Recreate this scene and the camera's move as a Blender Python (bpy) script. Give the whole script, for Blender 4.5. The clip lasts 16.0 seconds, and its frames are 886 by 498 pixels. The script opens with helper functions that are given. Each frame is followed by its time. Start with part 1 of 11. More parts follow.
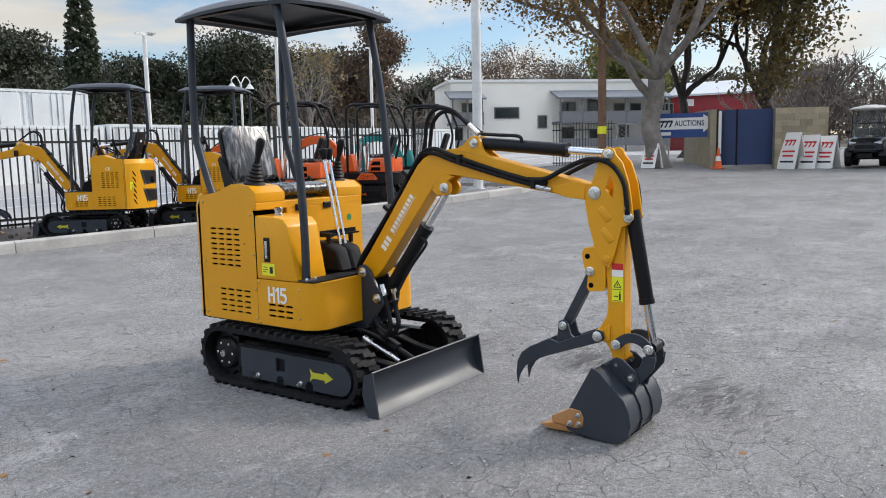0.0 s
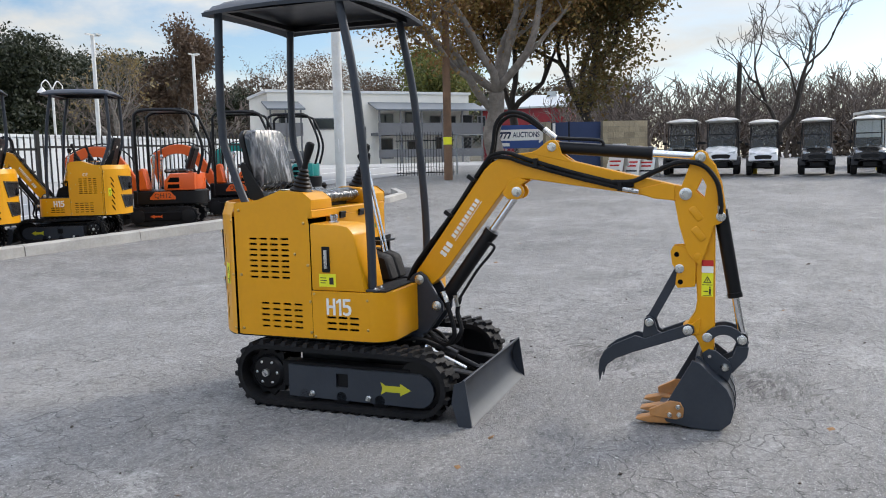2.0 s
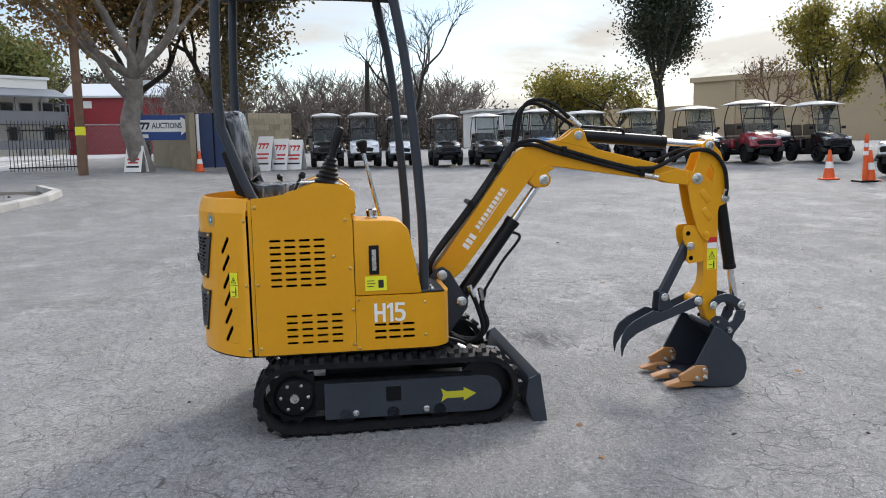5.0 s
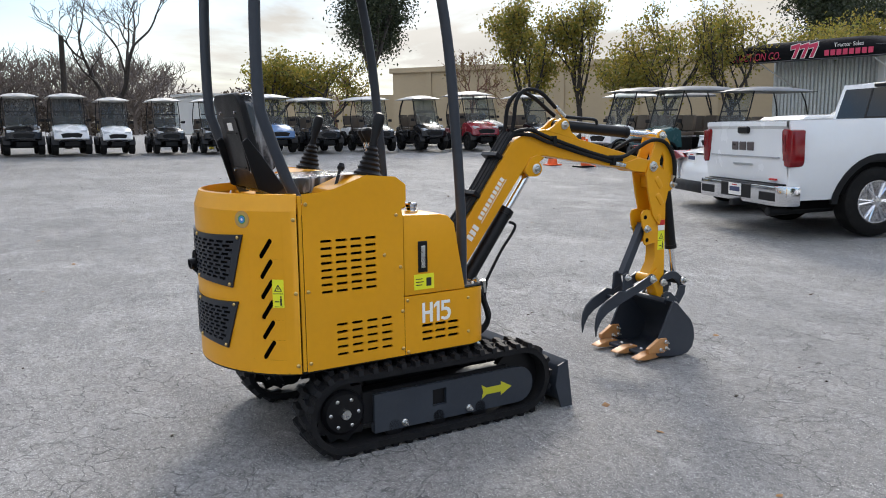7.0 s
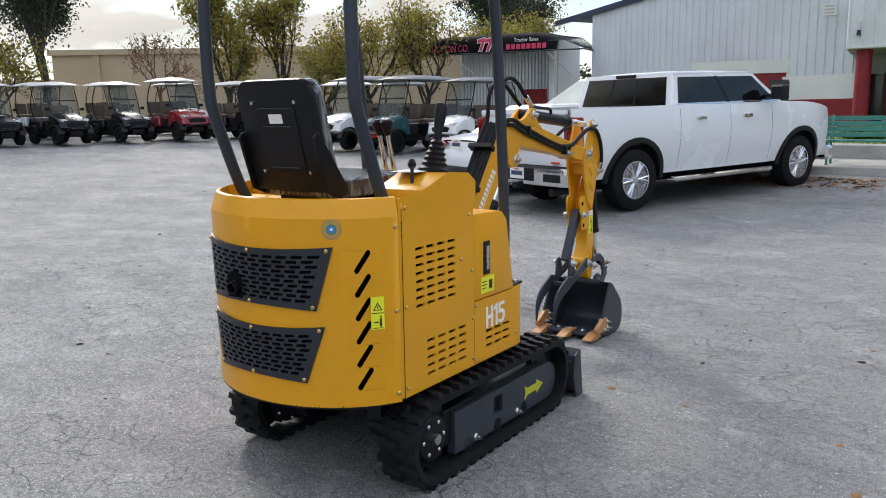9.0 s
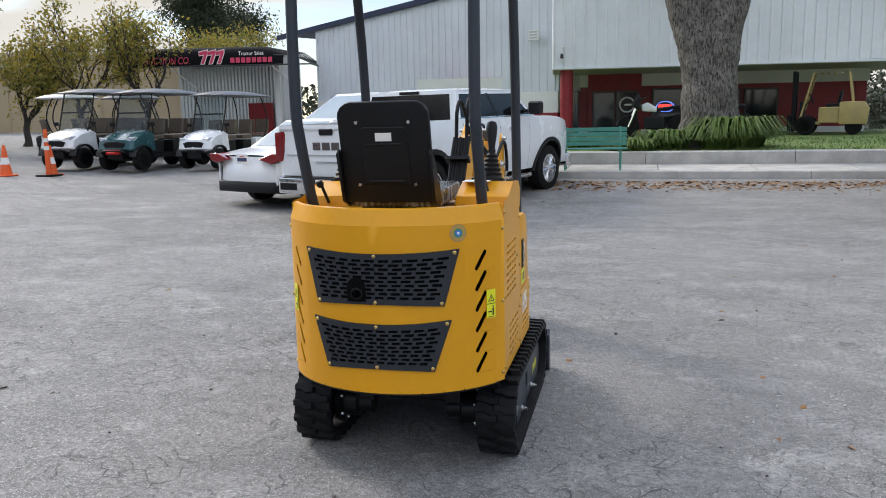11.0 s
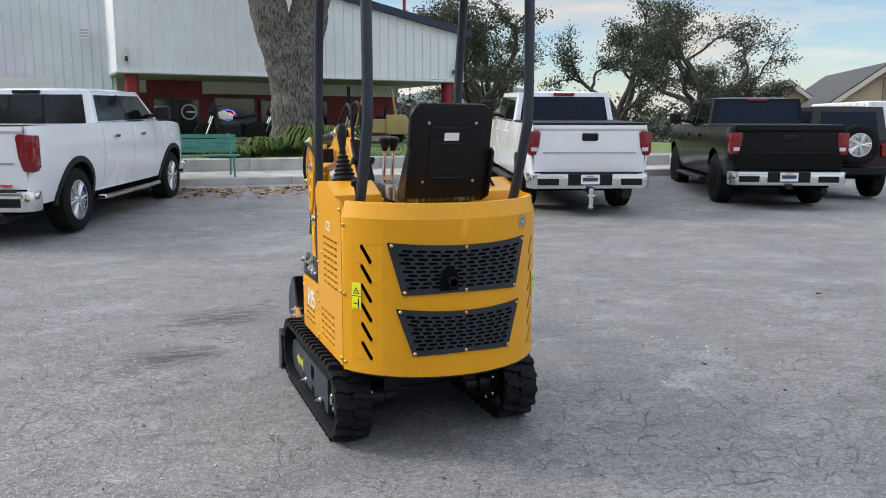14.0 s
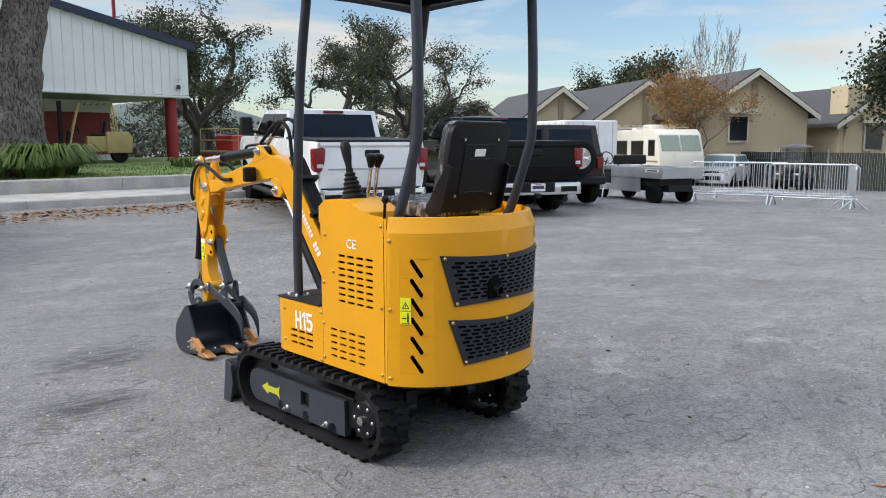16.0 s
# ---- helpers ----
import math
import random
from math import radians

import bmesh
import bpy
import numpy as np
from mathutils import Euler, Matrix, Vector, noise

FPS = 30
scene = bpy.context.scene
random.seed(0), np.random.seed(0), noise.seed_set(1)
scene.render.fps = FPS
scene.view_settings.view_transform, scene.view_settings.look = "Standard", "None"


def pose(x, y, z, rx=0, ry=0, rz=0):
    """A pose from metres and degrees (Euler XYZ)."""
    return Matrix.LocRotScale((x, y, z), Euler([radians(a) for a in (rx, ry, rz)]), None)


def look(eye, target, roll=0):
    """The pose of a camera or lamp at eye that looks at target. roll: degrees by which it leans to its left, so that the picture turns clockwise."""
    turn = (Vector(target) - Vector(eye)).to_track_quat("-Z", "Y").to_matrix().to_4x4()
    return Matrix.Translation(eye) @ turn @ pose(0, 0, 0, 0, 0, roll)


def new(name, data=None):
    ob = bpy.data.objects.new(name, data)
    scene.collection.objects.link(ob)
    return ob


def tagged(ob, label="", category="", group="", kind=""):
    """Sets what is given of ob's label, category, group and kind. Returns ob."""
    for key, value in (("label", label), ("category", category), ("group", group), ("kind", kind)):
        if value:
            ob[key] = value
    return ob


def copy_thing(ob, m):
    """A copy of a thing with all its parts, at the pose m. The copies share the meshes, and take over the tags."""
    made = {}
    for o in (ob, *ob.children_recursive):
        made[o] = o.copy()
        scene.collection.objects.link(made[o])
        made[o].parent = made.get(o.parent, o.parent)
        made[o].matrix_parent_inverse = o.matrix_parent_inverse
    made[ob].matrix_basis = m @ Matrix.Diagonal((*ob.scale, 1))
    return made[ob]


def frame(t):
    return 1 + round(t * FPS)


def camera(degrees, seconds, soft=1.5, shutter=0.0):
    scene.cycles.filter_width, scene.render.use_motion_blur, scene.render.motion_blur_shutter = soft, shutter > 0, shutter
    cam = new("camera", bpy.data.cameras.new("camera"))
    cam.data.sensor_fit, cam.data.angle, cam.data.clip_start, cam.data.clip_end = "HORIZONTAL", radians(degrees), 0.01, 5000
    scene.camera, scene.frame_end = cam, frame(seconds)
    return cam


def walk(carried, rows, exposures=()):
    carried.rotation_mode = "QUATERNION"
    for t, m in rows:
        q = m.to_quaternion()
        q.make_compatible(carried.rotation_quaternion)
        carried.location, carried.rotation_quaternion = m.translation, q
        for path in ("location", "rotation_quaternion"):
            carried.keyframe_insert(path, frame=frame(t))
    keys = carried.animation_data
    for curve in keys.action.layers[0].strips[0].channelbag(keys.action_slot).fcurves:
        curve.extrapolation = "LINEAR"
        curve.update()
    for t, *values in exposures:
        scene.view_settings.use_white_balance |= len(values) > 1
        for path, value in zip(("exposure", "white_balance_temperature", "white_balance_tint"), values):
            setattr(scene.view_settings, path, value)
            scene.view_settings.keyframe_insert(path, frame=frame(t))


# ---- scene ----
cam = camera(58.6, 16.0, 1.0)
PATH = [
    (0, (3.46, 3.461, 1.36), (1.851, 2.297, 1.119), -1.2),
    (0.5, (3.71, 3.218, 1.357), (2.037, 2.146, 1.124), -1.1),
    (1, (3.847, 2.862, 1.367), (2.111, 1.897, 1.141), -1.1),
    (1.5, (4.023, 2.505, 1.365), (2.23, 1.647, 1.136), -1.2),
    (2, (4.109, 2.199, 1.351), (2.266, 1.456, 1.128), -1.3),
    (2.5, (4.127, 1.812, 1.351), (2.226, 1.23, 1.13), -1.3),
    (3, (4.208, 1.368, 1.362), (2.259, 0.986, 1.132), -1.2),
    (3.5, (4.187, 0.976, 1.374), (2.212, 0.782, 1.128), -1.1),
    (4, (4.196, 0.591, 1.363), (2.211, 0.572, 1.123), -1),
    (4.2, (4.241, 0.454, 1.355), (2.255, 0.486, 1.115), -1.1),
    (6.3, (3.765, -1.133, 1.401), (1.932, -0.389, 1.108), -0.7),
    (6.5, (3.685, -1.283, 1.396), (1.887, -0.459, 1.104), -0.7),
    (7, (3.482, -1.625, 1.404), (1.773, -0.634, 1.099), -0.6),
    (7.5, (3.177, -1.887, 1.39), (1.575, -0.733, 1.076), -0.5),
    (8, (2.876, -2.195, 1.409), (1.407, -0.876, 1.085), -0.5),
    (8.5, (2.595, -2.449, 1.419), (1.262, -0.994, 1.093), -0.7),
    (8.7, (2.434, -2.53, 1.425), (1.166, -1.02, 1.092), -0.8),
    (10.8, (1.104, -3.624, 1.489), (0.547, -1.733, 1.153), -0.8),
    (11, (1.005, -3.711, 1.483), (0.512, -1.801, 1.158), -1.1),
    (11.5, (0.655, -3.818, 1.48), (0.361, -1.866, 1.158), -0.9),
    (12, (0.26, -3.934, 1.471), (0.175, -1.961, 1.154), -0.5),
    (12.5, (-0.145, -4.037, 1.474), (-0.011, -2.066, 1.161), 0),
    (13, (-0.532, -3.989, 1.484), (-0.2, -2.043, 1.168), 0.2),
    (13.5, (-0.953, -3.977, 1.492), (-0.423, -2.075, 1.174), 0.4),
    (14, (-1.293, -3.879, 1.472), (-0.585, -2.035, 1.158), 0.1),
    (14.5, (-1.643, -3.723, 1.488), (-0.746, -1.96, 1.186), -0.1),
    (15, (-2.038, -3.588, 1.495), (-0.957, -1.929, 1.202), -0.2),
    (15.5, (-2.316, -3.376, 1.473), (-1.088, -1.821, 1.196), -0.4),
    (16, (-2.624, -3.2, 1.47), (-1.27, -1.753, 1.198), -0.1),
]
walk(cam, [(t, look(eye, target, roll)) for t, eye, target, roll in PATH])


# ---- sky and sun ----
world = bpy.data.worlds.new("sky")
scene.world = world
world.use_nodes = True
wt = world.node_tree
back = wt.nodes["Background"]
sky = wt.nodes.new("ShaderNodeTexSky")
sky.sky_type, sky.sun_disc = "NISHITA", False
sky.sun_elevation, sky.sun_rotation = radians(33), radians(-58)
sky.air_density, sky.dust_density, sky.ozone_density = 1.0, 0.5, 2.5
tc = wt.nodes.new("ShaderNodeTexCoord")
mp = wt.nodes.new("ShaderNodeMapping")
mp.inputs["Scale"].default_value = (1.0, 1.0, 4.5)
mp.inputs["Location"].default_value = (0.35, 0.1, 0.0)
wt.links.new(tc.outputs["Generated"], mp.inputs[0])
cn = wt.nodes.new("ShaderNodeTexNoise")
cn.inputs["Scale"].default_value, cn.inputs["Detail"].default_value, cn.inputs["Roughness"].default_value = 2.2, 7, 0.55
cn.inputs["Distortion"].default_value = 0.4
wt.links.new(mp.outputs[0], cn.inputs["Vector"])
cover = wt.nodes.new("ShaderNodeMapRange")
cover.inputs[1].default_value, cover.inputs[2].default_value = 0.43, 0.58
wt.links.new(cn.outputs[0], cover.inputs[0])
cn2 = wt.nodes.new("ShaderNodeTexNoise")
cn2.inputs["Scale"].default_value, cn2.inputs["Detail"].default_value = 3.1, 6
wt.links.new(mp.outputs[0], cn2.inputs["Vector"])
tone = wt.nodes.new("ShaderNodeValToRGB")
tone.color_ramp.elements[0].position, tone.color_ramp.elements[0].color = 0.3, (4.72, 4.55, 4.26, 1)
tone.color_ramp.elements[1].position, tone.color_ramp.elements[1].color = 0.7, (6.55, 6.33, 5.92, 1)
wt.links.new(cn2.outputs[0], tone.inputs[0])
skymix = wt.nodes.new("ShaderNodeMix")
skymix.data_type = "RGBA"
wt.links.new(cover.outputs[0], skymix.inputs[0])
wt.links.new(sky.outputs[0], skymix.inputs[6])
wt.links.new(tone.outputs[0], skymix.inputs[7])
# a cloudy sky grows brighter towards the zenith
geo = wt.nodes.new("ShaderNodeSeparateXYZ")
wt.links.new(tc.outputs["Generated"], geo.inputs[0])
rise = wt.nodes.new("ShaderNodeMapRange")
rise.inputs[1].default_value, rise.inputs[2].default_value, rise.inputs[3].default_value, rise.inputs[4].default_value = 0.18, 1.0, 0.74, 2.9
wt.links.new(geo.outputs[2], rise.inputs[0])
dome = wt.nodes.new("ShaderNodeVectorMath")
dome.operation = "SCALE"
wt.links.new(skymix.outputs[2], dome.inputs[0])
wt.links.new(rise.outputs[0], dome.inputs["Scale"])
wt.links.new(dome.outputs[0], back.inputs[0])
back.inputs[1].default_value = 0.10
sun_data = bpy.data.lights.new("sun", "SUN")
sun_data.energy, sun_data.angle, sun_data.color = 1.3, radians(14), (1.0, 0.93, 0.83)
sun = new("sun", sun_data)
sun.matrix_basis = look((-25.0, 15.6, 19.0), (0, 0, 0))
scene.view_settings.exposure = 1.0

# ---- ground height ----
def softplus(u):
    return math.log1p(math.exp(max(-30.0, min(30.0, u))))


def ground_z(x, y):
    return (0.0285 * min(softplus(-x - 4), 32) + 0.075 * min(softplus((-y - 3.9) * 3) / 3, 2.6)
            - 0.024 * min(softplus(x - 9.5), 60) - 0.02 * min(softplus(x - 26), 20)
            + 0.021 * min(softplus((y - 6.5) * 2) / 2, 14) / (1 + math.exp(max(-30, min(30, (x - 20) / 2))))
            + 0.15 * max(0.0, min(1.0, (y - 10.4) / 1.8)) / (1 + math.exp(max(-30, min(30, (x - 13) * 2)))) / (1 + math.exp(max(-30, min(30, (-x - 9) * 2)))))


# ---- mesh tools ----
class Shape:
    """Vertices and faces, gathered piece by piece."""

    def __init__(self):
        self.v, self.f, self.cuts = [], [], []

    def cut(self):
        """What follows is a piece of its own."""
        self.cuts.append((len(self.v), len(self.f)))
        return self

    def pieces(self):
        marks = sorted({(0, 0), *self.cuts}) + [(len(self.v), len(self.f))]
        out = []
        for (a, b), (c, d) in zip(marks, marks[1:]):
            if d > b:
                one = Shape()
                one.v, one.f = self.v[a:c], [tuple(i - a for i in q) for q in self.f[b:d]]
                out.append(one)
        return out

    def add(self, verts, faces, m=None):
        n = len(self.v)
        self.v += [tuple(m @ Vector(p)) if m else tuple(p) for p in verts]
        self.f += [tuple(i + n for i in face) for face in faces]
        return self

    def box(self, x0, x1, y0, y1, z0, z1, m=None):
        v = [(x, y, z) for z in (z0, z1) for y in (y0, y1) for x in (x0, x1)]
        return self.add(v, [(0, 2, 3, 1), (4, 5, 7, 6), (0, 1, 5, 4), (2, 6, 7, 3), (0, 4, 6, 2), (1, 3, 7, 5)], m)

    def prism(self, pts, lo, hi, axis="x", m=None, inset=0.0):
        """A polygon pushed from lo to hi; points are (y, z), (x, z) or (x, y) for the axes x, y, z."""
        n = len(pts)
        cy, cz = sum(p[0] for p in pts) / n, sum(p[1] for p in pts) / n

        def place(p, d, k):
            a, b = cy + (p[0] - cy) * k, cz + (p[1] - cz) * k
            return {"x": (d, a, b), "y": (a, d, b), "z": (a, b, d)}[axis]
        v = [place(p, lo, 1) for p in pts] + [place(p, hi, 1 - inset) for p in pts]
        f = [tuple(range(n - 1, -1, -1)), tuple(range(n, 2 * n))]
        f += [(i, (i + 1) % n, n + (i + 1) % n, n + i) for i in range(n)]
        area = sum(pts[i][0] * pts[(i + 1) % n][1] - pts[(i + 1) % n][0] * pts[i][1] for i in range(n))
        if (area < 0) != (hi < lo) != (axis == "y"):
            f = [q[::-1] for q in f]
        return self.add(v, f, m)

    def cyl(self, p, q, r, r2=None, n=14, caps=True, m=None):
        p, q = Vector(p), Vector(q)
        r2 = r if r2 is None else r2
        rot = (q - p).to_track_quat("Z", "Y").to_matrix()
        ring = [Vector((math.cos(2 * math.pi * i / n), math.sin(2 * math.pi * i / n), 0)) for i in range(n)]
        v = [p + rot @ (c * r) for c in ring] + [q + rot @ (c * r2) for c in ring]
        f = [(i, (i + 1) % n, n + (i + 1) % n, n + i) for i in range(n)]
        if caps:
            f += [tuple(range(n - 1, -1, -1)), tuple(range(n, 2 * n))]
        return self.add(v, f, m)

    def lathe(self, prof, p, axis, n=20, m=None):
        """Rings of (radius, height) round an axis through p."""
        p = Vector(p)
        rot = Vector(axis).to_track_quat("Z", "Y").to_matrix()
        v, f = [], []
        for r, h in prof:
            v += [p + rot @ Vector((r * math.cos(2 * math.pi * i / n), r * math.sin(2 * math.pi * i / n), h)) for i in range(n)]
        for k in range(len(prof) - 1):
            f += [(k * n + i, k * n + (i + 1) % n, (k + 1) * n + (i + 1) % n, (k + 1) * n + i) for i in range(n)]
        f += [tuple(range(n - 1, -1, -1)), tuple(range((len(prof) - 1) * n, len(prof) * n))]
        return self.add(v, f, m)

    def tube(self, path, r, n=8, m=None, r2=None):
        pts = [Vector(p) for p in path]
        up = Vector((0.13, 0.21, 0.97))
        v, f = [], []
        last = None
        for k, p in enumerate(pts):
            d = (pts[min(k + 1, len(pts) - 1)] - pts[max(k - 1, 0)]).normalized()
            a = d.cross(last if last is not None else up)
            if a.length < 1e-4:
                a = d.cross(Vector((1, 0, 0)))
            a.normalize()
            b = a.cross(d)
            last = b
            rr = r if r2 is None else r + (r2 - r) * k / max(1, len(pts) - 1)
            v += [p + (a * math.cos(2 * math.pi * i / n) + b * math.sin(2 * math.pi * i / n)) * rr for i in range(n)]
        for k in range(len(pts) - 1):
            f += [(k * n + i, (k + 1) * n + i, (k + 1) * n + (i + 1) % n, k * n + (i + 1) % n) for i in range(n)]
        f += [tuple(range(n)), tuple(range(len(pts) * n - 1, (len(pts) - 1) * n - 1, -1))]
        return self.add(v, f, m)

    def sheet(self, fn, us, vs, flip=False):
        nu, nv = len(us), len(vs)
        v = [fn(a, b) for b in vs for a in us]
        f = [(j * nu + i, j * nu + i + 1, (j + 1) * nu + i + 1, (j + 1) * nu + i) for j in range(nv - 1) for i in range(nu - 1)]
        return self.add(v, [q[::-1] for q in f] if flip else f)

    def holes(self, fn, u0, u1, v0, v1, nu, nv, length, height, lean=0.0, depth=0.012, brick=0.0, flip=False):
        """A sheet on fn(u, v, depth) pierced by round-ended slots, one in each of nu by nv cells."""
        du, dv = (u1 - u0) / nu, (v1 - v0) / nv
        slot = []
        for k in range(16):
            a = 2 * math.pi * (k + 0.5) / 16
            px, py = math.cos(a) * height / 2, math.sin(a) * height / 2
            px += (length - height) / 2 * (1 if px > 0 else -1)
            slot.append((px * math.cos(lean) - py * math.sin(lean), px * math.sin(lean) + py * math.cos(lean)))
        edge = []
        for sx, sy in slot:
            k = min((du / 2) / max(abs(sx), 1e-9), (dv / 2) / max(abs(sy), 1e-9))
            edge.append((sx * k, sy * k))
        corner = {}
        for cx, cy in ((1, 1), (-1, 1), (-1, -1), (1, -1)):
            want = math.atan2(cy * dv, cx * du) % (2 * math.pi)
            for k in range(16):
                a = math.atan2(edge[k][1], edge[k][0]) % (2 * math.pi)
                b = (math.atan2(edge[(k + 1) % 16][1], edge[(k + 1) % 16][0]) - a) % (2 * math.pi)
                if 1e-6 < (want - a) % (2 * math.pi) < b - 1e-6:
                    corner.setdefault(k, []).append(((want - a) % (2 * math.pi), cx * du / 2, cy * dv / 2))
        for j in range(nv):
            for i in range(nu):
                cu, cv = u0 + (i + 0.5) * du, v0 + (j + 0.5) * dv
                off = brick * du * (1 if j % 2 else -1)
                ring = [fn(cu + a, cv + b, 0) for a, b in edge] + [fn(cu + a + off, cv + b, 0) for a, b in slot]
                ring += [fn(cu + a + off, cv + b, depth) for a, b in slot]
                f = []
                for k in range(16):
                    n = (k + 1) % 16
                    if k in corner:
                        more = []
                        for _, a, b in sorted(corner[k]):
                            more.append(len(ring))
                            ring.append(fn(cu + a, cv + b, 0))
                        f.append((k, *more, n, 16 + n, 16 + k))
                    else:
                        f.append((k, n, 16 + n, 16 + k))
                    f.append((16 + k, 16 + n, 32 + n, 32 + k))
                self.add(ring, [q[::-1] for q in f] if flip else f)
        return self


def build(name, shape, material, bevel=0.0, smooth=35, seg=1):
    me = bpy.data.meshes.new(name)
    me.from_pydata([tuple(p) for p in shape.v], [], shape.f)
    if smooth in (28, 30) and not bevel:
        bm = bmesh.new()
        bm.from_mesh(me)
        bmesh.ops.remove_doubles(bm, verts=bm.verts, dist=2e-5)
        bm.to_mesh(me)
        bm.free()
    if bevel:
        bm = bmesh.new()
        bm.from_mesh(me)
        bmesh.ops.remove_doubles(bm, verts=bm.verts, dist=1e-5)
        bm.normal_update()
        sharp = [e for e in bm.edges if len(e.link_faces) == 2 and e.calc_face_angle(0) > radians(28)]
        bmesh.ops.bevel(bm, geom=sharp, offset=bevel, segments=seg, affect="EDGES", clamp_overlap=True, profile=0.6)
        bm.to_mesh(me)
        bm.free()
    me.validate()
    if smooth:
        me.shade_smooth()
        me.set_sharp_from_angle(angle=radians(smooth))
    if material:
        me.materials.append(material)
    return me


def part(name, shape, material, parent, label="", bevel=0.0, smooth=35, seg=1, m=None):
    if shape.cuts:
        return [part(name, one, material, parent, label, bevel, smooth, seg, m) for one in shape.pieces()][0]
    ob = new(name, build(name, shape, material, bevel, smooth, seg))
    ob.parent = parent
    if m:
        ob.matrix_basis = m
    return tagged(ob, label)


def thing(name, label, category, m=None, group="", kind=""):
    ob = new(name)
    ob.empty_display_size = 0.2
    if m:
        ob.matrix_basis = m
    return tagged(ob, label, category, group, kind)


def solid(name, shape, material, label="", category="", group="", kind="", bevel=0.0, smooth=35, m=None, seg=1):
    ob = new(name, build(name, shape, material, bevel, smooth, seg))
    if m:
        ob.matrix_basis = m
    return tagged(ob, label, category, group, kind)


def arc(cy, cz, r, a0, a1, n=6):
    return [(cy + r * math.cos(radians(a0 + (a1 - a0) * i / n)), cz + r * math.sin(radians(a0 + (a1 - a0) * i / n))) for i in range(n + 1)]


def curve_points(pts, n=6):
    """A smooth line through the points."""
    p = [Vector(q) for q in pts]
    out = []
    for i in range(len(p) - 1):
        a, b, c, d = p[max(i - 1, 0)], p[i], p[i + 1], p[min(i + 2, len(p) - 1)]
        for k in range(n):
            t = k / n
            out.append(0.5 * ((2 * b) + (c - a) * t + (2 * a - 5 * b + 4 * c - d) * t * t + (3 * b - a - 3 * c + d) * t ** 3))
    return out + [p[-1]]


def words(name, text, size, material, parent, m, label="", thick=0.0012, squeeze=1.0, shear=0.0, bold=0.0):
    """Raised letters, centred, lying in the plane of m with x along the line."""
    cu = bpy.data.curves.new(name, "FONT")
    cu.body, cu.size, cu.align_x, cu.align_y, cu.extrude, cu.resolution_u = text, size, "CENTER", "CENTER", thick, 3
    cu.shear, cu.offset = shear, bold * size
    tmp = bpy.data.objects.new(name, cu)
    me = bpy.data.meshes.new_from_object(tmp)
    bpy.data.objects.remove(tmp)
    bpy.data.curves.remove(cu)
    me.materials.clear()
    me.materials.append(material)
    for v in me.vertices:
        v.co.x *= squeeze
    ob = new(name, me)
    ob.parent = parent
    ob.matrix_basis = m
    return tagged(ob, label)


def facing(p, right, up):
    """A pose at p whose x runs along right and y along up."""
    r, u = Vector(right).normalized(), Vector(up).normalized()
    n = r.cross(u)
    return Matrix(((r.x, u.x, n.x, p[0]), (r.y, u.y, n.y, p[1]), (r.z, u.z, n.z, p[2]), (0, 0, 0, 1)))


